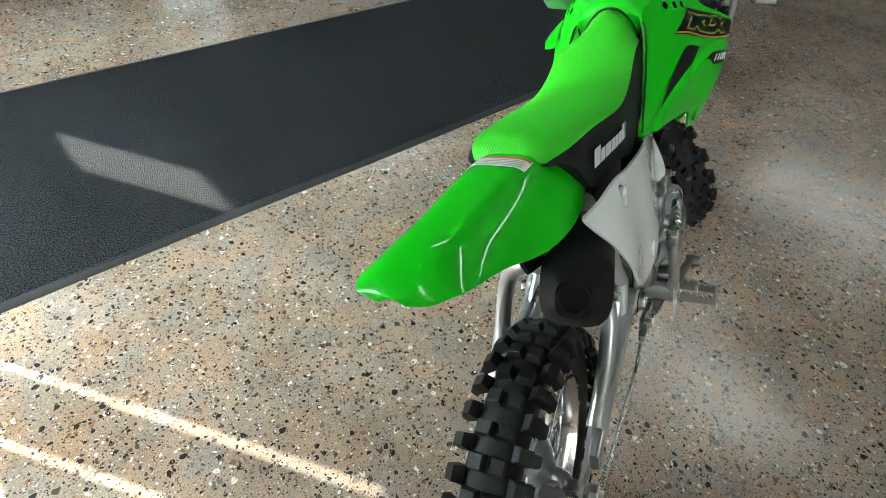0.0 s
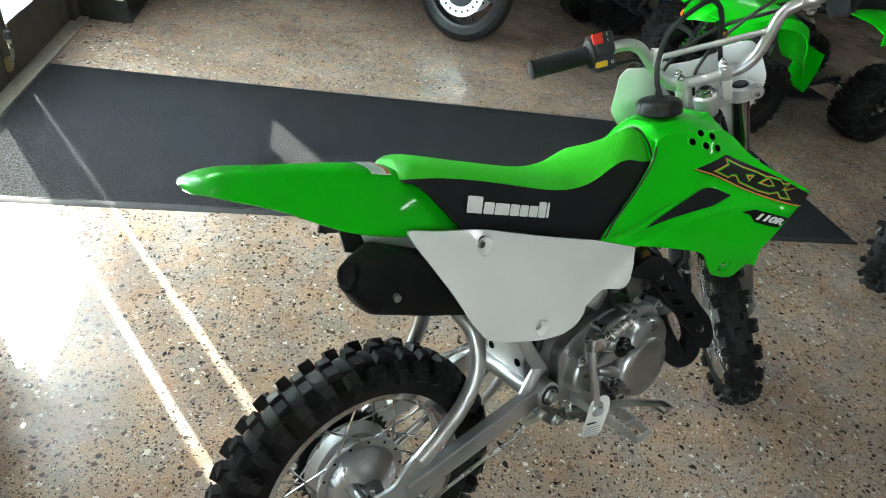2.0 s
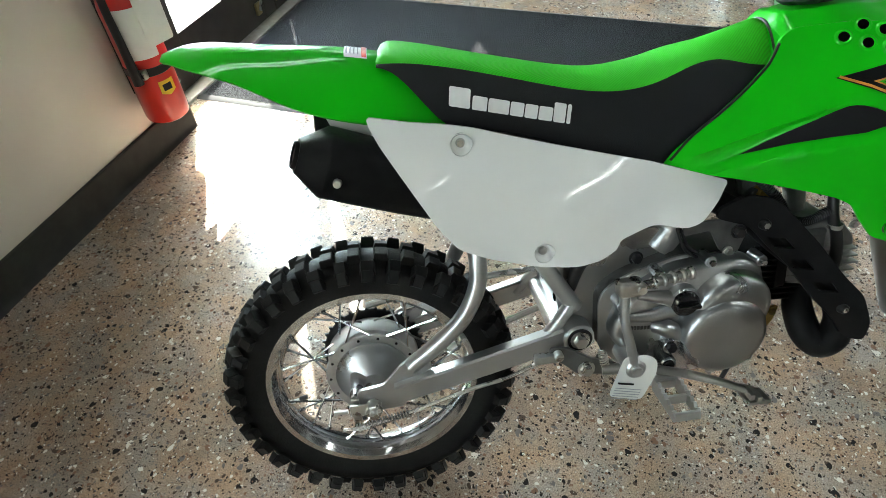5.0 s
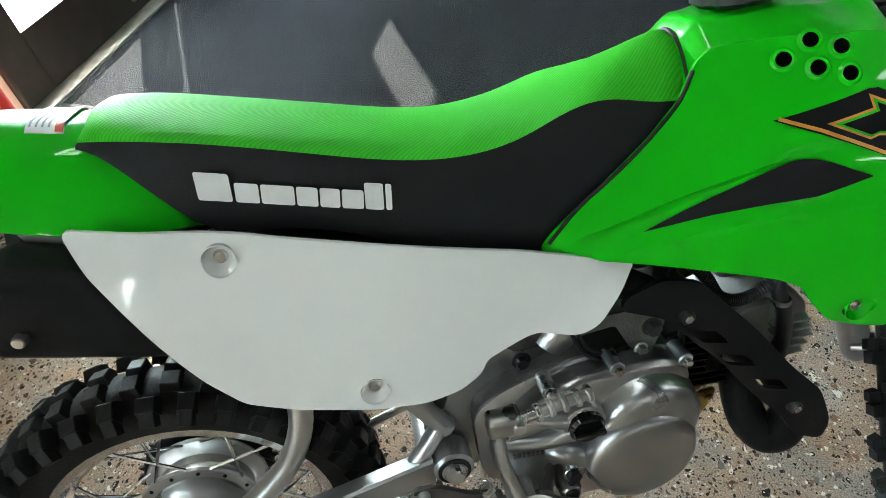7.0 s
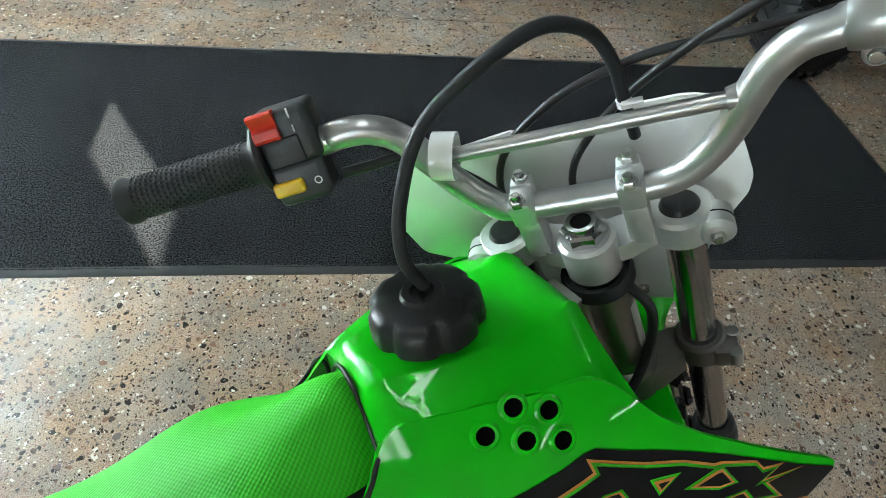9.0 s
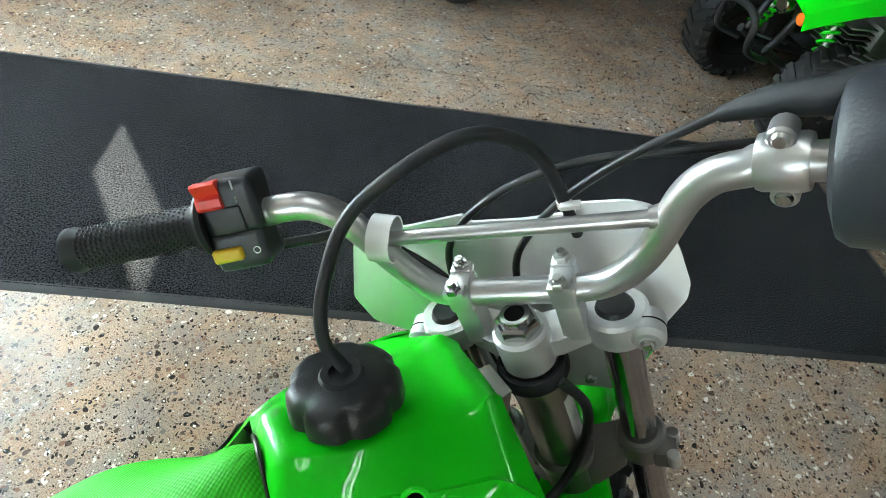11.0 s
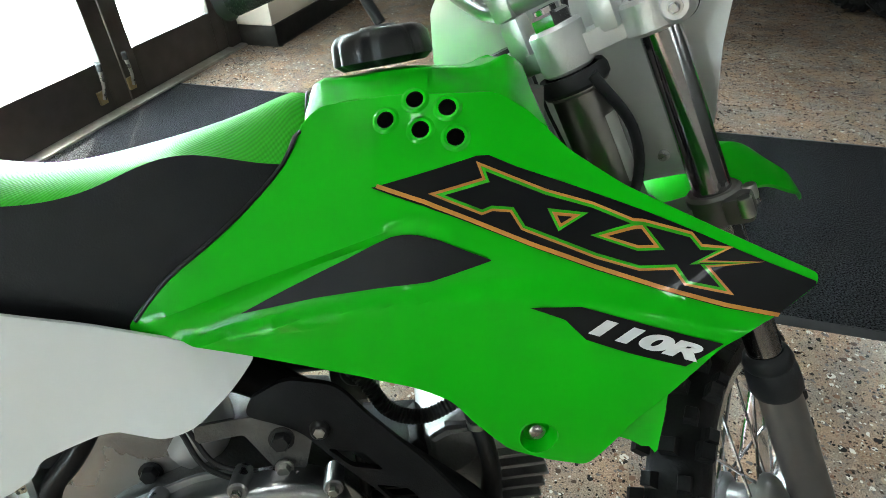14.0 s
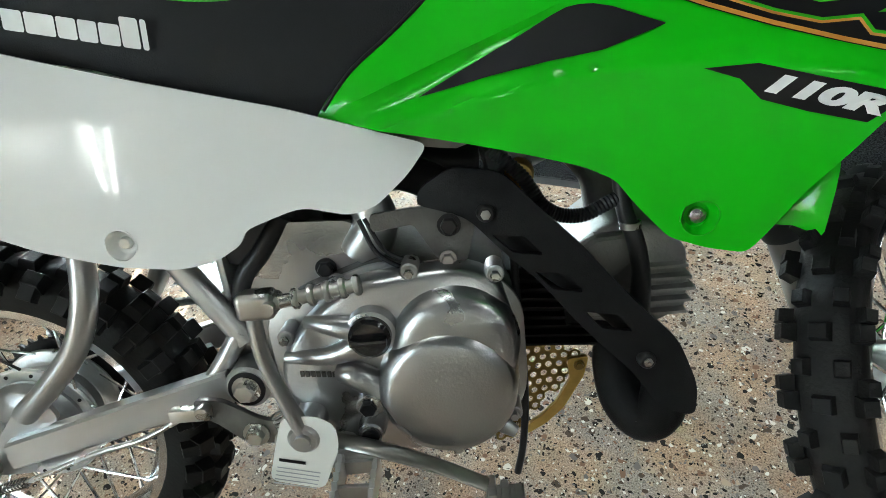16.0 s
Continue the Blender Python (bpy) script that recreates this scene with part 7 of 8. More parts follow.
ext_part("instruction_label", PAPER, lambda bm: skin(bm, [[Matrix.Rotation(t, 4, "Z") @ Vector((0.0626, 0, z)) for z in (0.20, 0.335)] for t in (radians(-95 + 8 * k) for k in range(12))], closed=False, caps=False), "pale instruction label", body)
TAGM = pose(0.066, 0.012, 0.40, 0, 0, -14)
tg = ext_part("inspection_tag", PAPER, lambda bm: (panel(bm, rounded([(-0.04, -0.175), (0.04, -0.175), (0.04, -0.02), (0.02, 0.0), (-0.02, 0.0), (-0.04, -0.02)], 0.006), lambda x, z: 0.004 * math.sin(9 * z), 0.0005, 0.03), bmesh.ops.transform(bm, matrix=TAGM @ Matrix.Rotation(radians(90), 4, "Z"), verts=bm.verts)), "white cardboard inspection tag")
for i in range(7):
    ext_part("printed_bar", INK, lambda bm: box(bm, (0.0012, 0.0, -0.03 - 0.018 * i), (0.0006, 0.058 - 0.006 * (i % 3), 0.004), 0.0, TAGM), "grey printed bar", tg)


# ---- vehicles parked behind ----
def fill(parent, name, mat, fn, label="", m=None):
    bm = bmesh.new()
    fn(bm)
    return part(name, bm, mat, parent, label, m)


def mirror_y(fn):
    """Runs fn for both sides."""
    for s in (1, -1):
        fn(s)


LUGS = {}


def fat_wheel(parent, c, R, half, side):
    """Quad tyre with slanted lugs, on a black pressed rim."""
    M = Matrix.Translation(c)

    prof = [(R * 0.50, -half * 0.78), (R * 0.62, -half * 0.98), (R * 0.82, -half), (R * 0.93, -half * 0.86), (R * 0.955, -half * 0.5), (R * 0.96, 0), (R * 0.955, half * 0.5), (R * 0.93, half * 0.86), (R * 0.82, half), (R * 0.62, half * 0.98), (R * 0.50, half * 0.78)]
    carcass = fill(parent, "tyre", RUBBER, lambda bm: lathe(bm, prof, 44), "black lugged quad tyre", M)
    for s in (1, -1):
        if (R, s) not in LUGS:
            m = Matrix.Translation((0, s * half * 0.42, R * 0.945)) @ Matrix.Rotation(radians(26 * s), 4, "Z")
            tread = fill(carcass, "tyre_lug", RUBBER, lambda bm: skin(bm, [[m @ Vector((x * k, y * k, z - abs(y) * 0.12)) for x, y in ((-0.008, -half * 0.42), (0.008, -half * 0.42), (0.011, half * 0.46), (-0.011, half * 0.46))] for z, k in ((0, 1.1), (R * 0.06, 0.92))]))
            m = Matrix.Rotation(-0.06, 4, "Y") @ Matrix.Translation((0, s * half * 0.93, R * 0.87)) @ Matrix.Rotation(radians(-62 * s), 4, "X")
            shoulder = fill(carcass, "tyre_lug", RUBBER, lambda bm: skin(bm, [[m @ Vector((x * k, y * k, z)) for x, y in ((-0.011, -0.016), (0.011, -0.016), (0.011, 0.02), (-0.011, 0.02))] for z, k in ((0, 1.1), (0.012, 0.9))]))
            LUGS[R, s] = tread, shoulder
            fresh = True
        else:
            fresh = False
        for i in range(24):
            turn = M @ Matrix.Rotation(-2 * math.pi * (i + (0.5 if s > 0 else 0)) / 24, 4, "Y")
            for lug in LUGS[R, s]:
                if fresh and i == 0:
                    lug.matrix_basis = turn
                else:
                    share("tyre_lug", lug, turn, carcass)
    rim = fill(parent, "rim", BLACK_PLASTIC, lambda bm: lathe(bm, [(R * 0.52, side * half * 0.8), (R * 0.54, side * half * 0.84), (R * 0.50, side * half * 0.82), (R * 0.44, side * half * 0.4), (R * 0.30, side * half * 0.34), (R * 0.14, side * half * 0.5), (0.0, side * half * 0.5), (0.0, -half * 0.4), (R * 0.5, -side * half * 0.7)], 36, closed=False), "black pressed steel rim", M)
    fill(rim, "hub_cap", STEEL, lambda bm: cyl(bm, (0, side * half * 0.5, 0), (0, side * half * 0.72, 0), R * 0.1, R * 0.085, 14, 0.002), "", M)
    for k in range(4):
        a = math.pi / 2 * k + 0.4
        fill(rim, "wheel_nut", STEEL, lambda bm: hexagon(bm, (R * 0.2 * math.cos(a), side * half * 0.42, R * 0.2 * math.sin(a)), (0, side, 0), 0.009, 0.012), "", M)


def quad(label, body_mat, m, spring_mat, seed):
    """A small quad bike facing +x, front axle over the origin."""
    q = thing("quad_bike", label, "quad bike", m, "quads in a row")
    wb, tr = 0.98, 0.315
    for x, R, half in ((0.0, 0.212, 0.082), (-wb, 0.205, 0.105)):
        for s in (1, -1):
            fat_wheel(q, (x, s * tr, R), R, half, s)
    fill(q, "frame", BLACK_PLASTIC, lambda bm: (tube(bm, [(0.16, 0.09, 0.30), (0.0, 0.10, 0.24), (-0.5, 0.11, 0.2), (-0.9, 0.10, 0.26)], 0.015, 10), tube(bm, [(0.16, -0.09, 0.30), (0.0, -0.10, 0.24), (-0.5, -0.11, 0.2), (-0.9, -0.10, 0.26)], 0.015, 10),
                                               tube(bm, [(0.14, 0.08, 0.30), (0.05, 0.09, 0.5), (-0.2, 0.1, 0.62), (-0.8, 0.1, 0.6)], 0.014, 10), tube(bm, [(0.14, -0.08, 0.30), (0.05, -0.09, 0.5), (-0.2, -0.1, 0.62), (-0.8, -0.1, 0.6)], 0.014, 10)), "black tube frame")
    fill(q, "front_bumper", BLACK_PLASTIC, lambda bm: (tube(bm, [(0.14, -0.10, 0.26), (0.25, -0.11, 0.30), (0.27, -0.10, 0.40), (0.26, 0.0, 0.42), (0.27, 0.10, 0.40), (0.25, 0.11, 0.30), (0.14, 0.10, 0.26)], 0.013, 10)), "black front bumper")
    for s in (1, -1):
        fill(q, "control_arm", BLACK_PLASTIC, lambda bm: (tube(bm, [(0.05, s * 0.10, 0.24), (0.0, s * 0.26, 0.21)], 0.011, 8, 2), tube(bm, [(-0.10, s * 0.10, 0.24), (0.0, s * 0.26, 0.21)], 0.011, 8, 2)), "")
        fill(q, "shock_absorber", STEEL, lambda bm: cyl(bm, (0.03, s * 0.22, 0.23), (-0.02, s * 0.12, 0.50), 0.011, seg=12), "")
        a, b = Vector((0.022, s * 0.20, 0.27)), Vector((-0.012, s * 0.135, 0.45))
        x_, y_ = ring_frame(b - a)
        fill(q, "spring", spring_mat, lambda bm: tube(bm, [a + (b - a) * (k / 56) + (x_ * math.cos(k * math.pi / 4) + y_ * math.sin(k * math.pi / 4)) * 0.026 for k in range(57)], 0.0062, 8, 1, smooth=False), "coloured coil spring")

        def fender(bm):
            rings = []
            for i in range(13):
                t = i / 12
                x = 0.26 - 0.62 * t
                z = 0.50 + 0.10 * math.sin(math.pi * min(1, t * 1.15)) - 0.16 * max(0, t - 0.72) / 0.28
                w0, w1 = 0.10, 0.30 + 0.06 * math.sin(math.pi * t)
                line = [(w0, z + 0.03), (0.5 * (w0 + w1), z + 0.035), (w1 - 0.02, z + 0.012), (w1, z - 0.03)]
                rings.append([Vector((x, s * y, h)) for y, h in line] + [Vector((x, s * (y - 0.004), h - 0.006)) for y, h in line[::-1]])
            skin(bm, rings)
        fill(q, "front_fender", body_mat, fender, "glossy plastic front fender")
        fill(q, "fender_flap", body_mat, lambda bm: skin(bm, [[Vector((x, s * y, z)) for y in (0.17, 0.335, 0.335, 0.17) for _ in (0,)] and [Vector((x, s * 0.17, z)), Vector((x, s * 0.335, z - 0.01)), Vector((x - 0.012, s * 0.33, z - 0.012)), Vector((x - 0.012, s * 0.17, z))] for x, z in ((-0.355, 0.47), (-0.375, 0.38), (-0.37, 0.29), (-0.36, 0.265))]), "fender flap")

        def rear(bm):
            rings = []
            for i in range(9):
                t = i / 8
                x = -0.62 - 0.62 * t
                z = 0.54 + 0.10 * math.sin(math.pi * (0.25 + 0.6 * t))
                line = [(0.11, z + 0.02), (0.30, z + 0.015), (0.385, z - 0.01), (0.40, z - 0.06)]
                rings.append([Vector((x, s * y, h)) for y, h in line] + [Vector((x, s * (y - 0.004), h - 0.006)) for y, h in line[::-1]])
            skin(bm, rings)
        fill(q, "rear_fender", body_mat, rear, "glossy plastic rear fender")
        fill(q, "reflector", AMBER, lambda bm: cyl(bm, (0.155, s * 0.17, 0.455), (0.17, s * 0.17, 0.455), 0.024, 0.022, 18, 0.003), "round orange reflector")
        fill(q, "headlamp", CHROME, lambda bm: cyl(bm, (0.17, s * 0.10, 0.47), (0.21, s * 0.10, 0.47), 0.026, 0.030, 18, 0.004), "small round headlamp")
        fill(q, "foot_board", BLACK_PLASTIC, lambda bm: box(bm, (-0.45, s * 0.21, 0.20), (0.42, 0.16, 0.02), 0.006), "black foot board")
        fill(q, "grip", GRIP, lambda bm: tube(bm, [(-0.23, s * 0.24, 0.87), (-0.27, s * 0.36, 0.865)], 0.018, 14, 2), "black grip")
    fill(q, "nose", body_mat, lambda bm: skin(bm, [[Vector((x, y, z)) for y, z in ((-w, z0), (-w * 0.8, z1), (0, z1 + 0.012), (w * 0.8, z1), (w, z0), (0, z0 - 0.02))] for x, w, z0, z1 in ((0.275, 0.05, 0.485, 0.50), (0.24, 0.095, 0.49, 0.535), (0.10, 0.13, 0.53, 0.60), (-0.08, 0.125, 0.58, 0.66), (-0.22, 0.10, 0.60, 0.72), (-0.30, 0.07, 0.62, 0.73))]), "glossy plastic nose")
    fill(q, "nose_decal", DECAL_BLACK, lambda bm: skin(bm, [[Vector((x, y, z)) for y in (-0.03, 0.03)] for x, z in ((0.225, 0.556), (0.10, 0.616), (-0.07, 0.676))], closed=False, caps=False), "black decal")
    fill(q, "seat", SEAT_BLACK, lambda bm: skin(bm, [[Vector((x, y, z)) for y, z in ((-w, z0), (-w * 0.95, z1 - 0.015), (-w * 0.6, z1), (w * 0.6, z1), (w * 0.95, z1 - 0.015), (w, z0))] for x, w, z0, z1 in ((-0.30, 0.07, 0.62, 0.70), (-0.38, 0.10, 0.60, 0.70), (-0.6, 0.12, 0.60, 0.68), (-0.9, 0.13, 0.62, 0.71), (-1.0, 0.11, 0.64, 0.70))]), "black vinyl seat")
    fill(q, "handlebar", BLACK_PLASTIC, lambda bm: (tube(bm, [(-0.27, -0.36, 0.865), (-0.22, -0.2, 0.872), (-0.18, -0.08, 0.80), (-0.18, 0.08, 0.80), (-0.22, 0.2, 0.872), (-0.27, 0.36, 0.865)], 0.012, 12), tube(bm, [(-0.18, 0, 0.80), (-0.12, 0, 0.60)], 0.018, 12, 2), box(bm, (-0.17, 0, 0.83), (0.06, 0.10, 0.06), 0.012)), "black handlebar")
    fill(q, "engine", CASTING, lambda bm: (box(bm, (-0.45, 0, 0.32), (0.34, 0.2, 0.2), 0.03), cyl(bm, (-0.45, -0.09, 0.32), (-0.45, -0.13, 0.32), 0.07, seg=24, bevel=0.01), [box(bm, (-0.22, 0, 0.30 + 0.02 * i), (0.12, 0.16, 0.006), 0.001) for i in range(6)]), "grey engine")
    fill(q, "axle", STEEL, lambda bm: cyl(bm, (-wb, -tr, 0.205), (-wb, tr, 0.205), 0.016, seg=14), "")
    return q


quad("green plastic quad bike with black tyres parked on the floor", GREEN, pose(2.80, 1.19, 0, 0, 0, 164), GREEN, 1)
blue_quad = quad("blue plastic quad bike with black tyres in the row", BLUE, pose(3.22, 1.99, 0, 0, 0, 166), STEEL, 2)
quad("orange and black quad bike at the end of the row", ORANGE, pose(3.30, 2.86, 0, 0, 0, 168), STEEL, 3)
fill(blue_quad, "number_tag", WHITE, lambda bm: panel(bm, rounded([(-0.03, 0.68), (-0.15, 0.71), (-0.16, 0.80), (-0.05, 0.79)], 0.01), lambda x, z: 0.0, 0.004, 0.03), "white plastic tag on the nose")


def mini_bike(m):
    """A small red off-road bike seen from behind, facing +x; rear contact at the origin."""
    b = thing("mini_bike", "small red and white off-road motorcycle parked on the floor", "motorcycle", m)
    R = 0.205
    for nm, x, rim_r, Rw in (("rear", 0.0, 0.135, R), ("front", 0.92, 0.135, R)):
        M = Matrix.Translation((x, 0, Rw))
        rows = [[(0.0, 0.016, 0.016, 0, 0, 0), (0.030, 0.013, 0.015, 0.0, 40, 0.001)], [(0.0145, 0.013, 0.014, 0, 16, 0)]]
        tyre(nm, M, Rw, rim_r, 0.037, 34, rows, 0.009, b)
        rim = fill(b, nm + "_rim", CHROME, lambda bm: lathe(bm, [(rim_r + 0.005, -0.024), (rim_r - 0.008, -0.016), (rim_r - 0.014, 0), (rim_r - 0.008, 0.016), (rim_r + 0.005, 0.024), (rim_r - 0.004, 0.024), (rim_r - 0.018, 0.008), (rim_r - 0.018, -0.008), (rim_r - 0.004, -0.024)], 44), "chrome rim", M)
        fill(b, nm + "_hub", BRIGHT_ALLOY, lambda bm: lathe(bm, [(0.01, -0.05), (0.03, -0.048), (0.055, -0.035), (0.055, -0.022), (0.04, -0.018), (0.04, 0.012), (0.055, 0.018), (0.055, 0.024), (0.01, 0.035)], 32), "cast aluminium hub", M)
        first = None
        for i in range(20):
            turn = M @ Matrix.Rotation(2 * math.pi * i / 20, 4, "Y")
            if first is None:
                first = fill(rim, "spoke", CHROME, lambda bm: cyl(bm, (0.03, -0.02, 0.045), (0, -0.004, rim_r - 0.016), 0.0018, seg=5), "")
                first.matrix_basis = turn
            else:
                share("spoke", first, turn, rim)
    fill(b, "swing_arm_hoop", SILVER, lambda bm: tube(bm, [(0.02, -0.075, 0.215), (0.06, -0.08, 0.27), (0.13, -0.078, 0.36), (0.15, -0.05, 0.425), (0.155, 0, 0.44), (0.15, 0.05, 0.425), (0.13, 0.078, 0.36), (0.06, 0.08, 0.27), (0.02, 0.075, 0.215)], 0.012, 14), "silver hoop over the tyre")
    for s in (1, -1):
        fill(b, "swing_arm", SILVER, lambda bm: tube(bm, [(-0.02, s * 0.075, R), (0.15, s * 0.075, 0.23), (0.30, s * 0.07, 0.26)], 0.013, 12, 3), "silver swing arm")
        fill(b, "fork_leg", FORK_LEG, lambda bm: (cyl(bm, (0.93, s * 0.07, 0.19), (0.83, s * 0.07, 0.45), 0.019, seg=16, bevel=0.004), cyl(bm, (0.83, s * 0.07, 0.45), (0.755, s * 0.07, 0.66), 0.014, seg=16)), "grey fork leg")
        fill(b, "foot_peg", STEEL, lambda bm: box(bm, (0.36, s * 0.18, 0.235), (0.05, 0.10, 0.018), 0.004), "steel foot peg")
        fill(b, "grip", GRIP, lambda bm: tube(bm, [(0.68, s * 0.22, 0.78), (0.65, s * 0.32, 0.785)], 0.016, 12, 2), "black grip")

        def cover(bm):
            panel(bm, rounded([(-0.02, 0.545), (0.02, 0.40), (0.10, 0.36), (0.16, 0.42), (0.22, 0.52), (0.2, 0.57)], 0.02), lambda x, z: -0.105 + 0.04 * (x + 0.02) / 0.24, 0.005, 0.03, mirror=s < 0)
        fill(b, "side_cover", WHITE, cover, "white plastic side plate")
        fill(b, "tank_shroud", RED, lambda bm: panel(bm, rounded([(0.40, 0.58), (0.46, 0.67), (0.62, 0.70), (0.80, 0.60), (0.74, 0.54), (0.66, 0.42), (0.56, 0.45), (0.48, 0.53)], 0.015), lambda x, z: -0.085 - 0.16 * max(0, x - 0.5) - 0.08 * max(0, 0.62 - z), 0.005, 0.03, mirror=s < 0), "glossy red tank shroud")
    fill(b, "tail_panel", WHITE, lambda bm: (box(bm, (-0.02, 0, 0.575), (0.05, 0.20, 0.02), 0.008), box(bm, (0.02, 0, 0.545), (0.06, 0.13, 0.05), 0.01)), "white plastic tail")
    for s in (1, -1):
        for y in (0.03, 0.06):
            fill(b, "tail_bolt", STEEL, lambda bm: cyl(bm, (-0.012, s * y, 0.55 + y * 0.3), (-0.020, s * y, 0.55 + y * 0.3), 0.009, seg=12), "")
    fill(b, "seat", RED, lambda bm: skin(bm, [[Vector((x, y, z)) for y, z in ((-w, z0), (-w * 0.9, z1 - 0.02), (-w * 0.5, z1), (w * 0.5, z1), (w * 0.9, z1 - 0.02), (w, z0))] for x, w, z0, z1 in ((-0.02, 0.075, 0.585, 0.60), (0.04, 0.09, 0.58, 0.63), (0.2, 0.085, 0.57, 0.61), (0.36, 0.075, 0.57, 0.615), (0.45, 0.07, 0.60, 0.665))]), "red vinyl seat")
    fill(b, "fuel_tank", RED, lambda bm: skin(bm, [[Vector((x, y, z)) for y, z in ((-w, z0), (-w * 0.8, z1), (0, z1 + 0.015), (w * 0.8, z1), (w, z0))] for x, w, z0, z1 in ((0.44, 0.06, 0.58, 0.665), (0.52, 0.08, 0.57, 0.70), (0.62, 0.075, 0.58, 0.71), (0.70, 0.05, 0.60, 0.69))]), "glossy red tank")
    fill(b, "badge", DECAL_BLACK, lambda bm: panel(bm, [(0.54, 0.655), (0.70, 0.655), (0.72, 0.625), (0.57, 0.625)], lambda x, z: -0.085 - 0.16 * max(0, x - 0.5) - 0.08 * max(0, 0.62 - z), 0, 0.03, 0.002), "black badge shape")
    fill(b, "muffler", MATT_BLACK, lambda bm: (tube(bm, [(0.0, -0.045, 0.50), (0.03, -0.045, 0.495), (0.22, -0.05, 0.44), (0.25, -0.05, 0.43)], [0.034, 0.046, 0.046, 0.03], 22, 3), tube(bm, [(0.24, -0.05, 0.43), (0.4, -0.08, 0.36), (0.62, -0.09, 0.36)], 0.016, 12)), "matt black silencer")
    fill(b, "outlet", DECAL_BLACK, lambda bm: lathe(bm, [(0.012, 0.0), (0.02, 0.0), (0.02, 0.012), (0.012, 0.012)], 20, "Z", Matrix.Translation((-0.008, -0.045, 0.502)) @ Matrix.Rotation(radians(-105), 4, "Y")), "black outlet ring")
    fill(b, "fender_bracket", BLACK_PLASTIC, lambda bm: (box(bm, (0.06, 0, 0.47), (0.03, 0.06, 0.14), 0.006), box(bm, (0.12, 0, 0.50), (0.14, 0.10, 0.03), 0.01)), "black bracket")
    fill(b, "engine", ALLOY, lambda bm: (box(bm, (0.42, 0, 0.29), (0.26, 0.16, 0.15), 0.025), cyl(bm, (0.44, -0.07, 0.29), (0.44, -0.13, 0.29), 0.07, 0.064, 28, 0.01), cyl(bm, (0.44, 0.07, 0.29), (0.44, 0.12, 0.29), 0.07, 0.064, 28, 0.01)), "cast aluminium engine")
    fill(b, "cylinder", CASTING, lambda bm: [box(bm, (0.60, 0, 0.29 + 0.014 * i), (0.13, 0.11, 0.006), 0.001) for i in range(6)] + [box(bm, (0.60, 0, 0.325), (0.13, 0.08, 0.085), 0.008)], "finned cylinder")
    fill(b, "frame", SILVER, lambda bm: tube(bm, [(0.12, 0, 0.53), (0.35, 0, 0.50), (0.6, 0, 0.56), (0.74, 0, 0.64)], 0.024, 14), "silver frame spine")
    fill(b, "kick_lever", STEEL, lambda bm: tube(bm, [(0.36, -0.12, 0.27), (0.34, -0.14, 0.34), (0.335, -0.14, 0.40), (0.40, -0.15, 0.405)], 0.008, 10), "steel kick lever")
    fill(b, "handlebar", SILVER, lambda bm: tube(bm, [(0.65, -0.32, 0.785), (0.70, -0.18, 0.78), (0.735, -0.07, 0.70), (0.735, 0.07, 0.70), (0.70, 0.18, 0.78), (0.65, 0.32, 0.785)], 0.011, 12), "silver handlebar")
    fill(b, "front_fender", RED, lambda bm: skin(bm, [[Vector((x, y, z)) for y, z in ((-0.06, h - 0.02), (-0.04, h), (0.04, h), (0.06, h - 0.02), (0.05, h - 0.025), (0.0, h - 0.006), (-0.05, h - 0.025))] for x, h in ((0.68, 0.40), (0.78, 0.455), (0.90, 0.46), (1.06, 0.41), (1.12, 0.37))]), "red front fender")
    fill(b, "front_number_plate", WHITE, lambda bm: box(bm, (0.80, 0, 0.66), (0.012, 0.17, 0.17), 0.02), "white front plate")
    fill(b, "side_stand", SILVER, lambda bm: tube(bm, [(0.36, 0.07, 0.24), (0.35, 0.14, 0.10), (0.35, 0.19, 0.006)], 0.009, 10, 3), "silver side stand")
    return b


mini_bike(pose(2.115, -0.20, 0.004, 0, 0, -4) @ pose(0, 0, 0, -13))


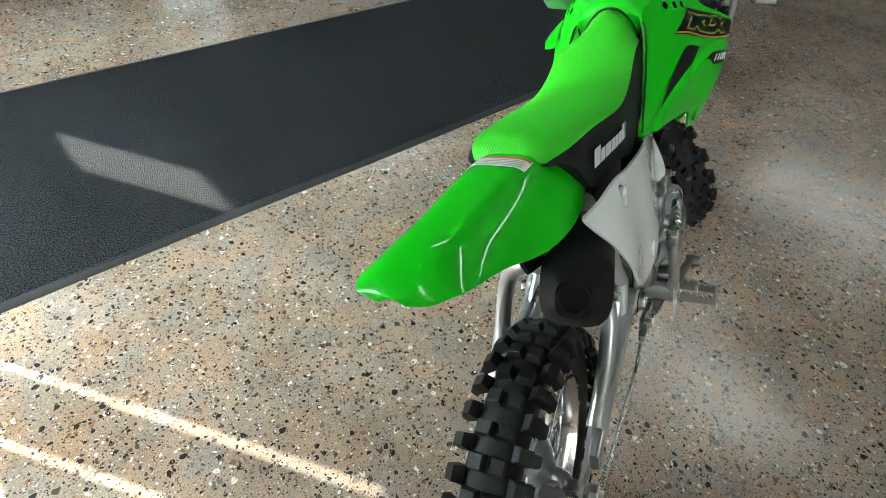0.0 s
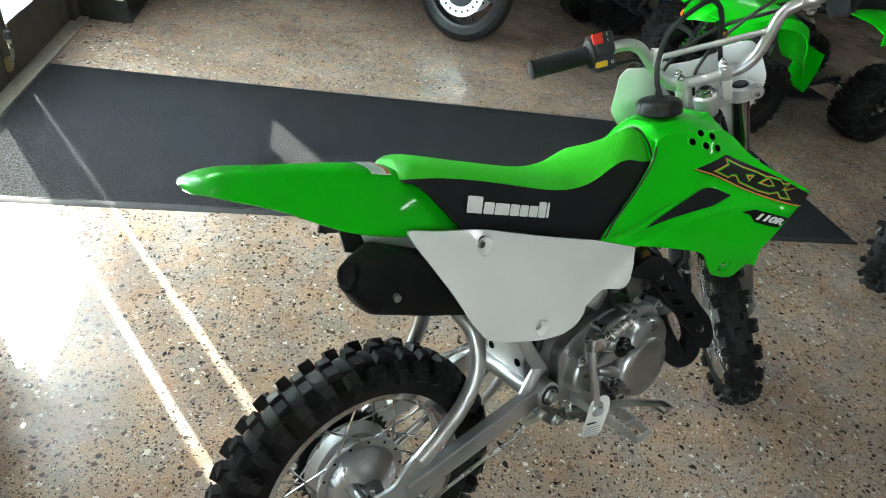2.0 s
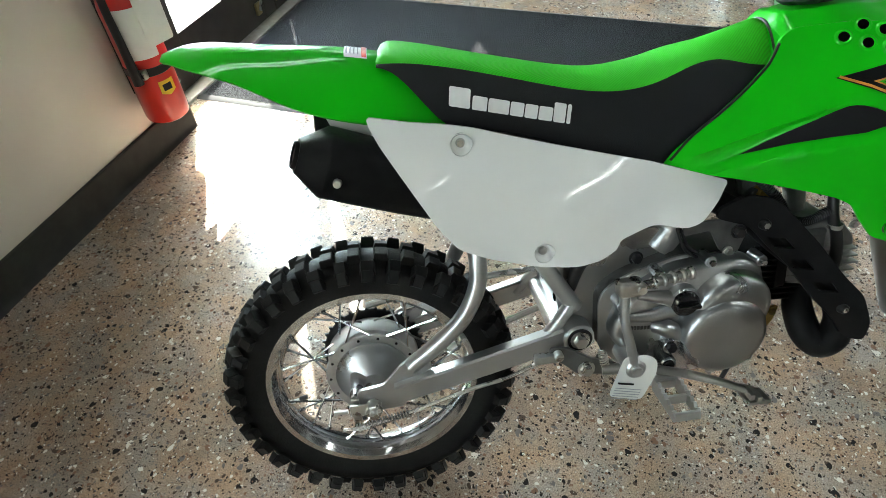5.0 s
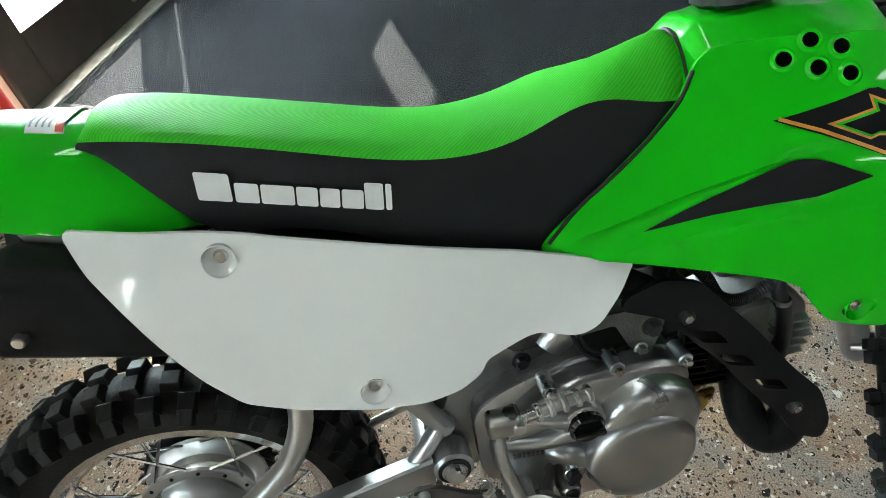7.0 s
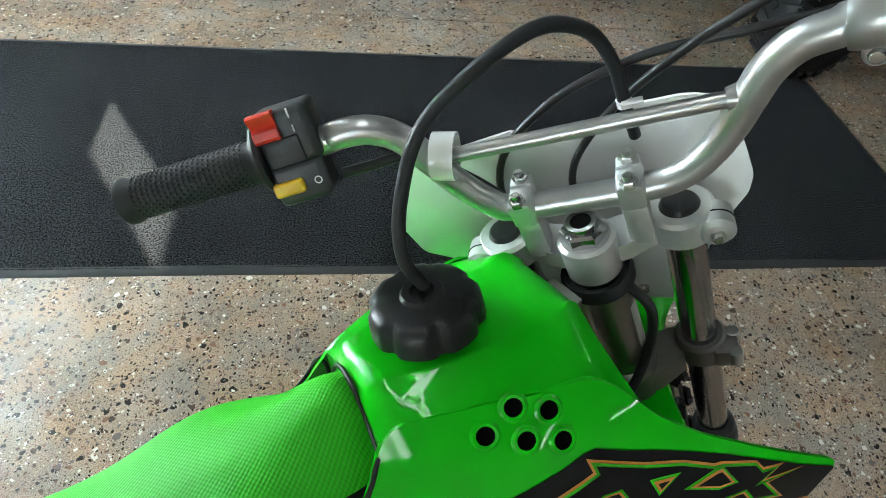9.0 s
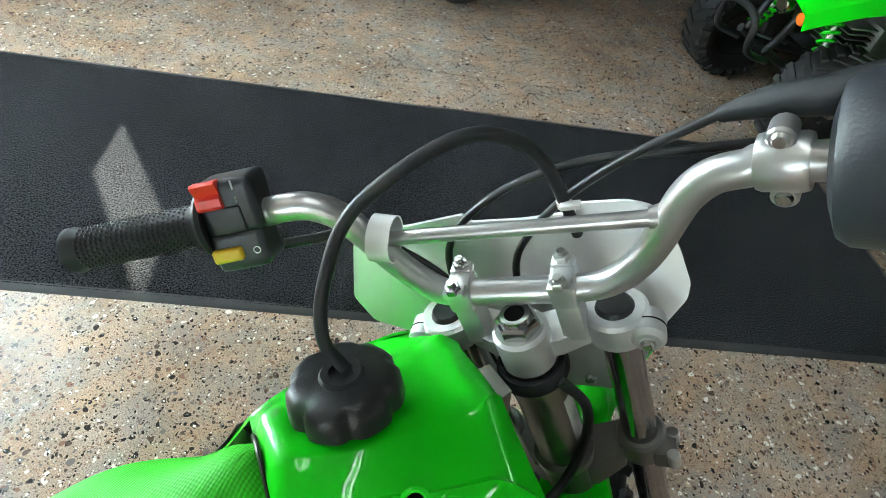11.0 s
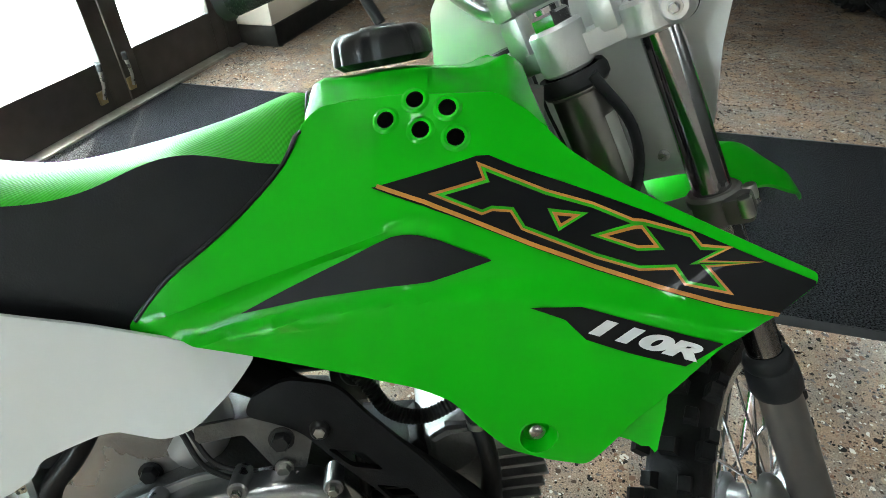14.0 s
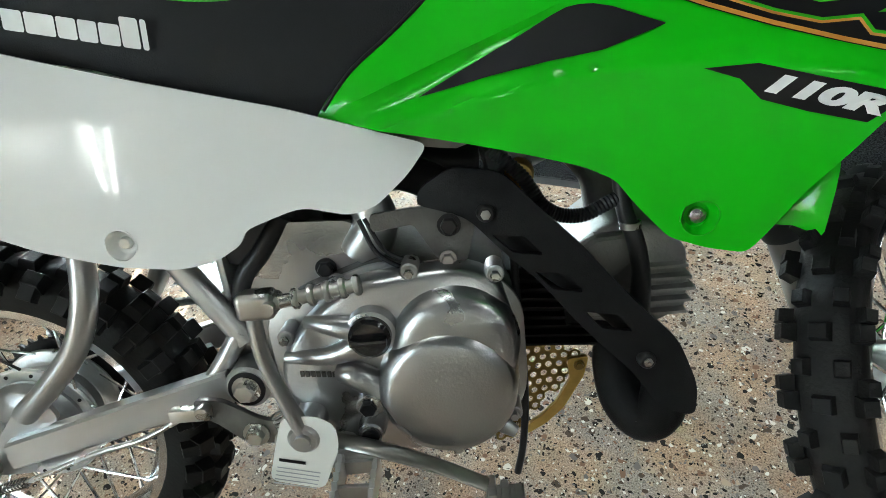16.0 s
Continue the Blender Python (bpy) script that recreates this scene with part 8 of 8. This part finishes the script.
def road_bike(label, m, stripe, disc_mat):
    """A dark road motorcycle facing +x, front wheel over the origin."""
    b = thing("road_motorcycle", label, "motorcycle", m)
    for nm, x, half in (("front", 0.0, 0.058), ("rear", -1.38, 0.078)):
        R, rr = 0.298, 0.215
        M = Matrix.Translation((x, 0, R))
        fill(b, nm + "_tyre", RUBBER, lambda bm: lathe(bm, [(rr, -half * 0.7)] + [(rr + (R - rr) * math.sin(math.pi * k / 14) ** 0.55, -half * math.cos(math.pi * k / 14)) for k in range(1, 14)] + [(rr, half * 0.7)], 64), "smooth black road tyre", M)
        rim = fill(b, nm + "_rim", BLACK_PLASTIC, lambda bm: lathe(bm, [(rr + 0.004, -half * 0.72), (rr - 0.012, -half * 0.66), (rr - 0.022, 0), (rr - 0.012, half * 0.66), (rr + 0.004, half * 0.72), (rr - 0.004, half * 0.5), (rr - 0.012, 0), (rr - 0.004, -half * 0.5)], 56), "black cast wheel rim", M)
        if stripe:
            for s in (1, -1):
                fill(rim, "rim_stripe", stripe, lambda bm: lathe(bm, [(rr - 0.001, s * half * 0.725), (rr + 0.006, s * half * 0.735), (rr + 0.006, s * half * 0.70), (rr - 0.001, s * half * 0.69)], 56), "bright green rim stripe", M)
        for k in range(5):
            a = 2 * math.pi * k / 5
            for d in (-0.16, 0.16):
                fill(rim, "wheel_spoke", BLACK_PLASTIC, lambda bm: tube(bm, [(0.04 * math.cos(a), 0, 0.04 * math.sin(a)), (0.12 * math.cos(a + d * 0.6), 0, 0.12 * math.sin(a + d * 0.6)), ((rr - 0.015) * math.cos(a + d), 0, (rr - 0.015) * math.sin(a + d))], [0.014, 0.010, 0.012], 8, 3), "", M)
        fill(b, nm + "_hub", BLACK_PLASTIC, lambda bm: cyl(bm, (x, -0.06, R), (x, 0.06, R), 0.04, seg=24, bevel=0.006), "black hub")
        for s in ((1, -1) if nm == "front" else (1,)):
            disc = fill(b, "brake_disc", disc_mat, lambda bm: lathe(bm, [(0.095, s * 0.070), (0.150, s * 0.070), (0.150, s * 0.075), (0.095, s * 0.075)], 48), "drilled steel brake disc", M)
            first = None
            for k in range(20):
                turn = M @ Matrix.Rotation(2 * math.pi * k / 20, 4, "Y")
                if first is None:
                    first = fill(disc, "disc_hole", DECAL_BLACK, lambda bm: cyl(bm, (0.122, s * 0.0755, 0), (0.122, s * 0.0695, 0), 0.007, seg=10), "")
                    first.matrix_basis = turn
                else:
                    share("disc_hole", first, turn, disc)
            fill(b, "disc_carrier", BLACK_PLASTIC, lambda bm: lathe(bm, [(0.03, s * 0.062), (0.10, s * 0.068), (0.10, s * 0.073), (0.03, s * 0.07)], 36), "", M)
            if nm == "front":
                fill(b, "brake_caliper", BLACK_PLASTIC, lambda bm: box(bm, (-0.10, s * 0.085, R + 0.09), (0.06, 0.05, 0.12), 0.012), "black brake caliper")
    for s in (1, -1):
        fill(b, "fork_leg", BLACK_PLASTIC, lambda bm: (cyl(bm, (0.0, s * 0.095, R - 0.02), (-0.18, s * 0.095, 0.72), 0.026, seg=18, bevel=0.004), cyl(bm, (-0.18, s * 0.095, 0.72), (-0.25, s * 0.095, 0.92), 0.02, seg=18)), "black fork leg")
        fill(b, "foot_peg", STEEL, lambda bm: box(bm, (-0.85, s * 0.22, 0.30), (0.03, 0.10, 0.02), 0.005), "steel peg")
    fill(b, "front_fender", BLACK_PLASTIC, lambda bm: skin(bm, [[Vector((0.315 * math.cos(t), y, R + 0.318 * math.sin(t) + h)) for y, h in ((-0.07, -0.03), (-0.05, 0), (0.05, 0), (0.07, -0.03), (0.0, -0.008))] for t in (radians(30 + 12 * k) for k in range(11))]), "black front fender")
    fill(b, "engine", CASTING, lambda bm: (box(bm, (-0.68, 0, 0.36), (0.46, 0.30, 0.30), 0.05), cyl(bm, (-0.7, -0.14, 0.36), (-0.7, -0.2, 0.36), 0.11, 0.10, 28, 0.015), cyl(bm, (-0.7, 0.14, 0.36), (-0.7, 0.2, 0.36), 0.11, 0.10, 28, 0.015)), "dark grey engine")
    fill(b, "frame", BLACK_PLASTIC, lambda bm: (tube(bm, [(-0.26, 0, 0.85), (-0.6, 0.13, 0.72), (-0.95, 0.12, 0.5)], 0.03, 12), tube(bm, [(-0.26, 0, 0.85), (-0.6, -0.13, 0.72), (-0.95, -0.12, 0.5)], 0.03, 12)), "black frame")
    fill(b, "swing_arm", BLACK_PLASTIC, lambda bm: (tube(bm, [(-0.9, 0.11, 0.36), (-1.38, 0.12, 0.298)], 0.026, 12, 2), tube(bm, [(-0.9, -0.11, 0.36), (-1.38, -0.12, 0.298)], 0.026, 12, 2)), "black swing arm")
    fill(b, "fuel_tank", BLACK_PLASTIC, lambda bm: skin(bm, [[Vector((x, y, z)) for y, z in ((-w, z0), (-w * 0.85, z1 - 0.03), (-w * 0.4, z1), (w * 0.4, z1), (w * 0.85, z1 - 0.03), (w, z0))] for x, w, z0, z1 in ((-0.28, 0.09, 0.82, 0.93), (-0.42, 0.15, 0.78, 1.0), (-0.62, 0.14, 0.78, 0.98), (-0.78, 0.09, 0.78, 0.86))]), "black tank")
    fill(b, "seat", SEAT_BLACK, lambda bm: skin(bm, [[Vector((x, y, z)) for y, z in ((-w, z0), (-w * 0.8, z1), (w * 0.8, z1), (w, z0))] for x, w, z0, z1 in ((-0.76, 0.09, 0.74, 0.82), (-1.0, 0.13, 0.72, 0.79), (-1.2, 0.10, 0.78, 0.86), (-1.5, 0.06, 0.88, 0.94))]), "black seat")
    fill(b, "handlebar", BLACK_PLASTIC, lambda bm: tube(bm, [(-0.36, -0.36, 0.98), (-0.28, -0.12, 0.98), (-0.28, 0.12, 0.98), (-0.36, 0.36, 0.98)], 0.013, 12), "black handlebar")
    fill(b, "headlamp", BLACK_PLASTIC, lambda bm: box(bm, (-0.16, 0, 0.88), (0.12, 0.2, 0.16), 0.04), "black headlamp housing")
    fill(b, "exhaust", MATT_BLACK, lambda bm: tube(bm, [(-0.45, -0.1, 0.36), (-0.48, -0.12, 0.2), (-0.8, -0.16, 0.17), (-1.05, -0.17, 0.25), (-1.3, -0.18, 0.36)], [0.03, 0.03, 0.035, 0.05, 0.05], 16), "matt black exhaust")
    fill(b, "side_stand", STEEL, lambda bm: tube(bm, [(-0.78, 0.12, 0.24), (-0.76, 0.2, 0.1), (-0.75, 0.26, 0.01)], 0.012, 10, 3), "steel side stand")
    return b


road_bike("black road motorcycle with drilled pale brake discs", pose(1.89, 2.29, 0, 0, 0, -62) @ pose(0, 0, 0, 0, 0, 0), None, BRIGHT_ALLOY)
road_bike("black road motorcycle with bright green rim stripes", pose(4.33, 0.30, 0, 0, 0, 160), DECAL_GREEN, STEEL)
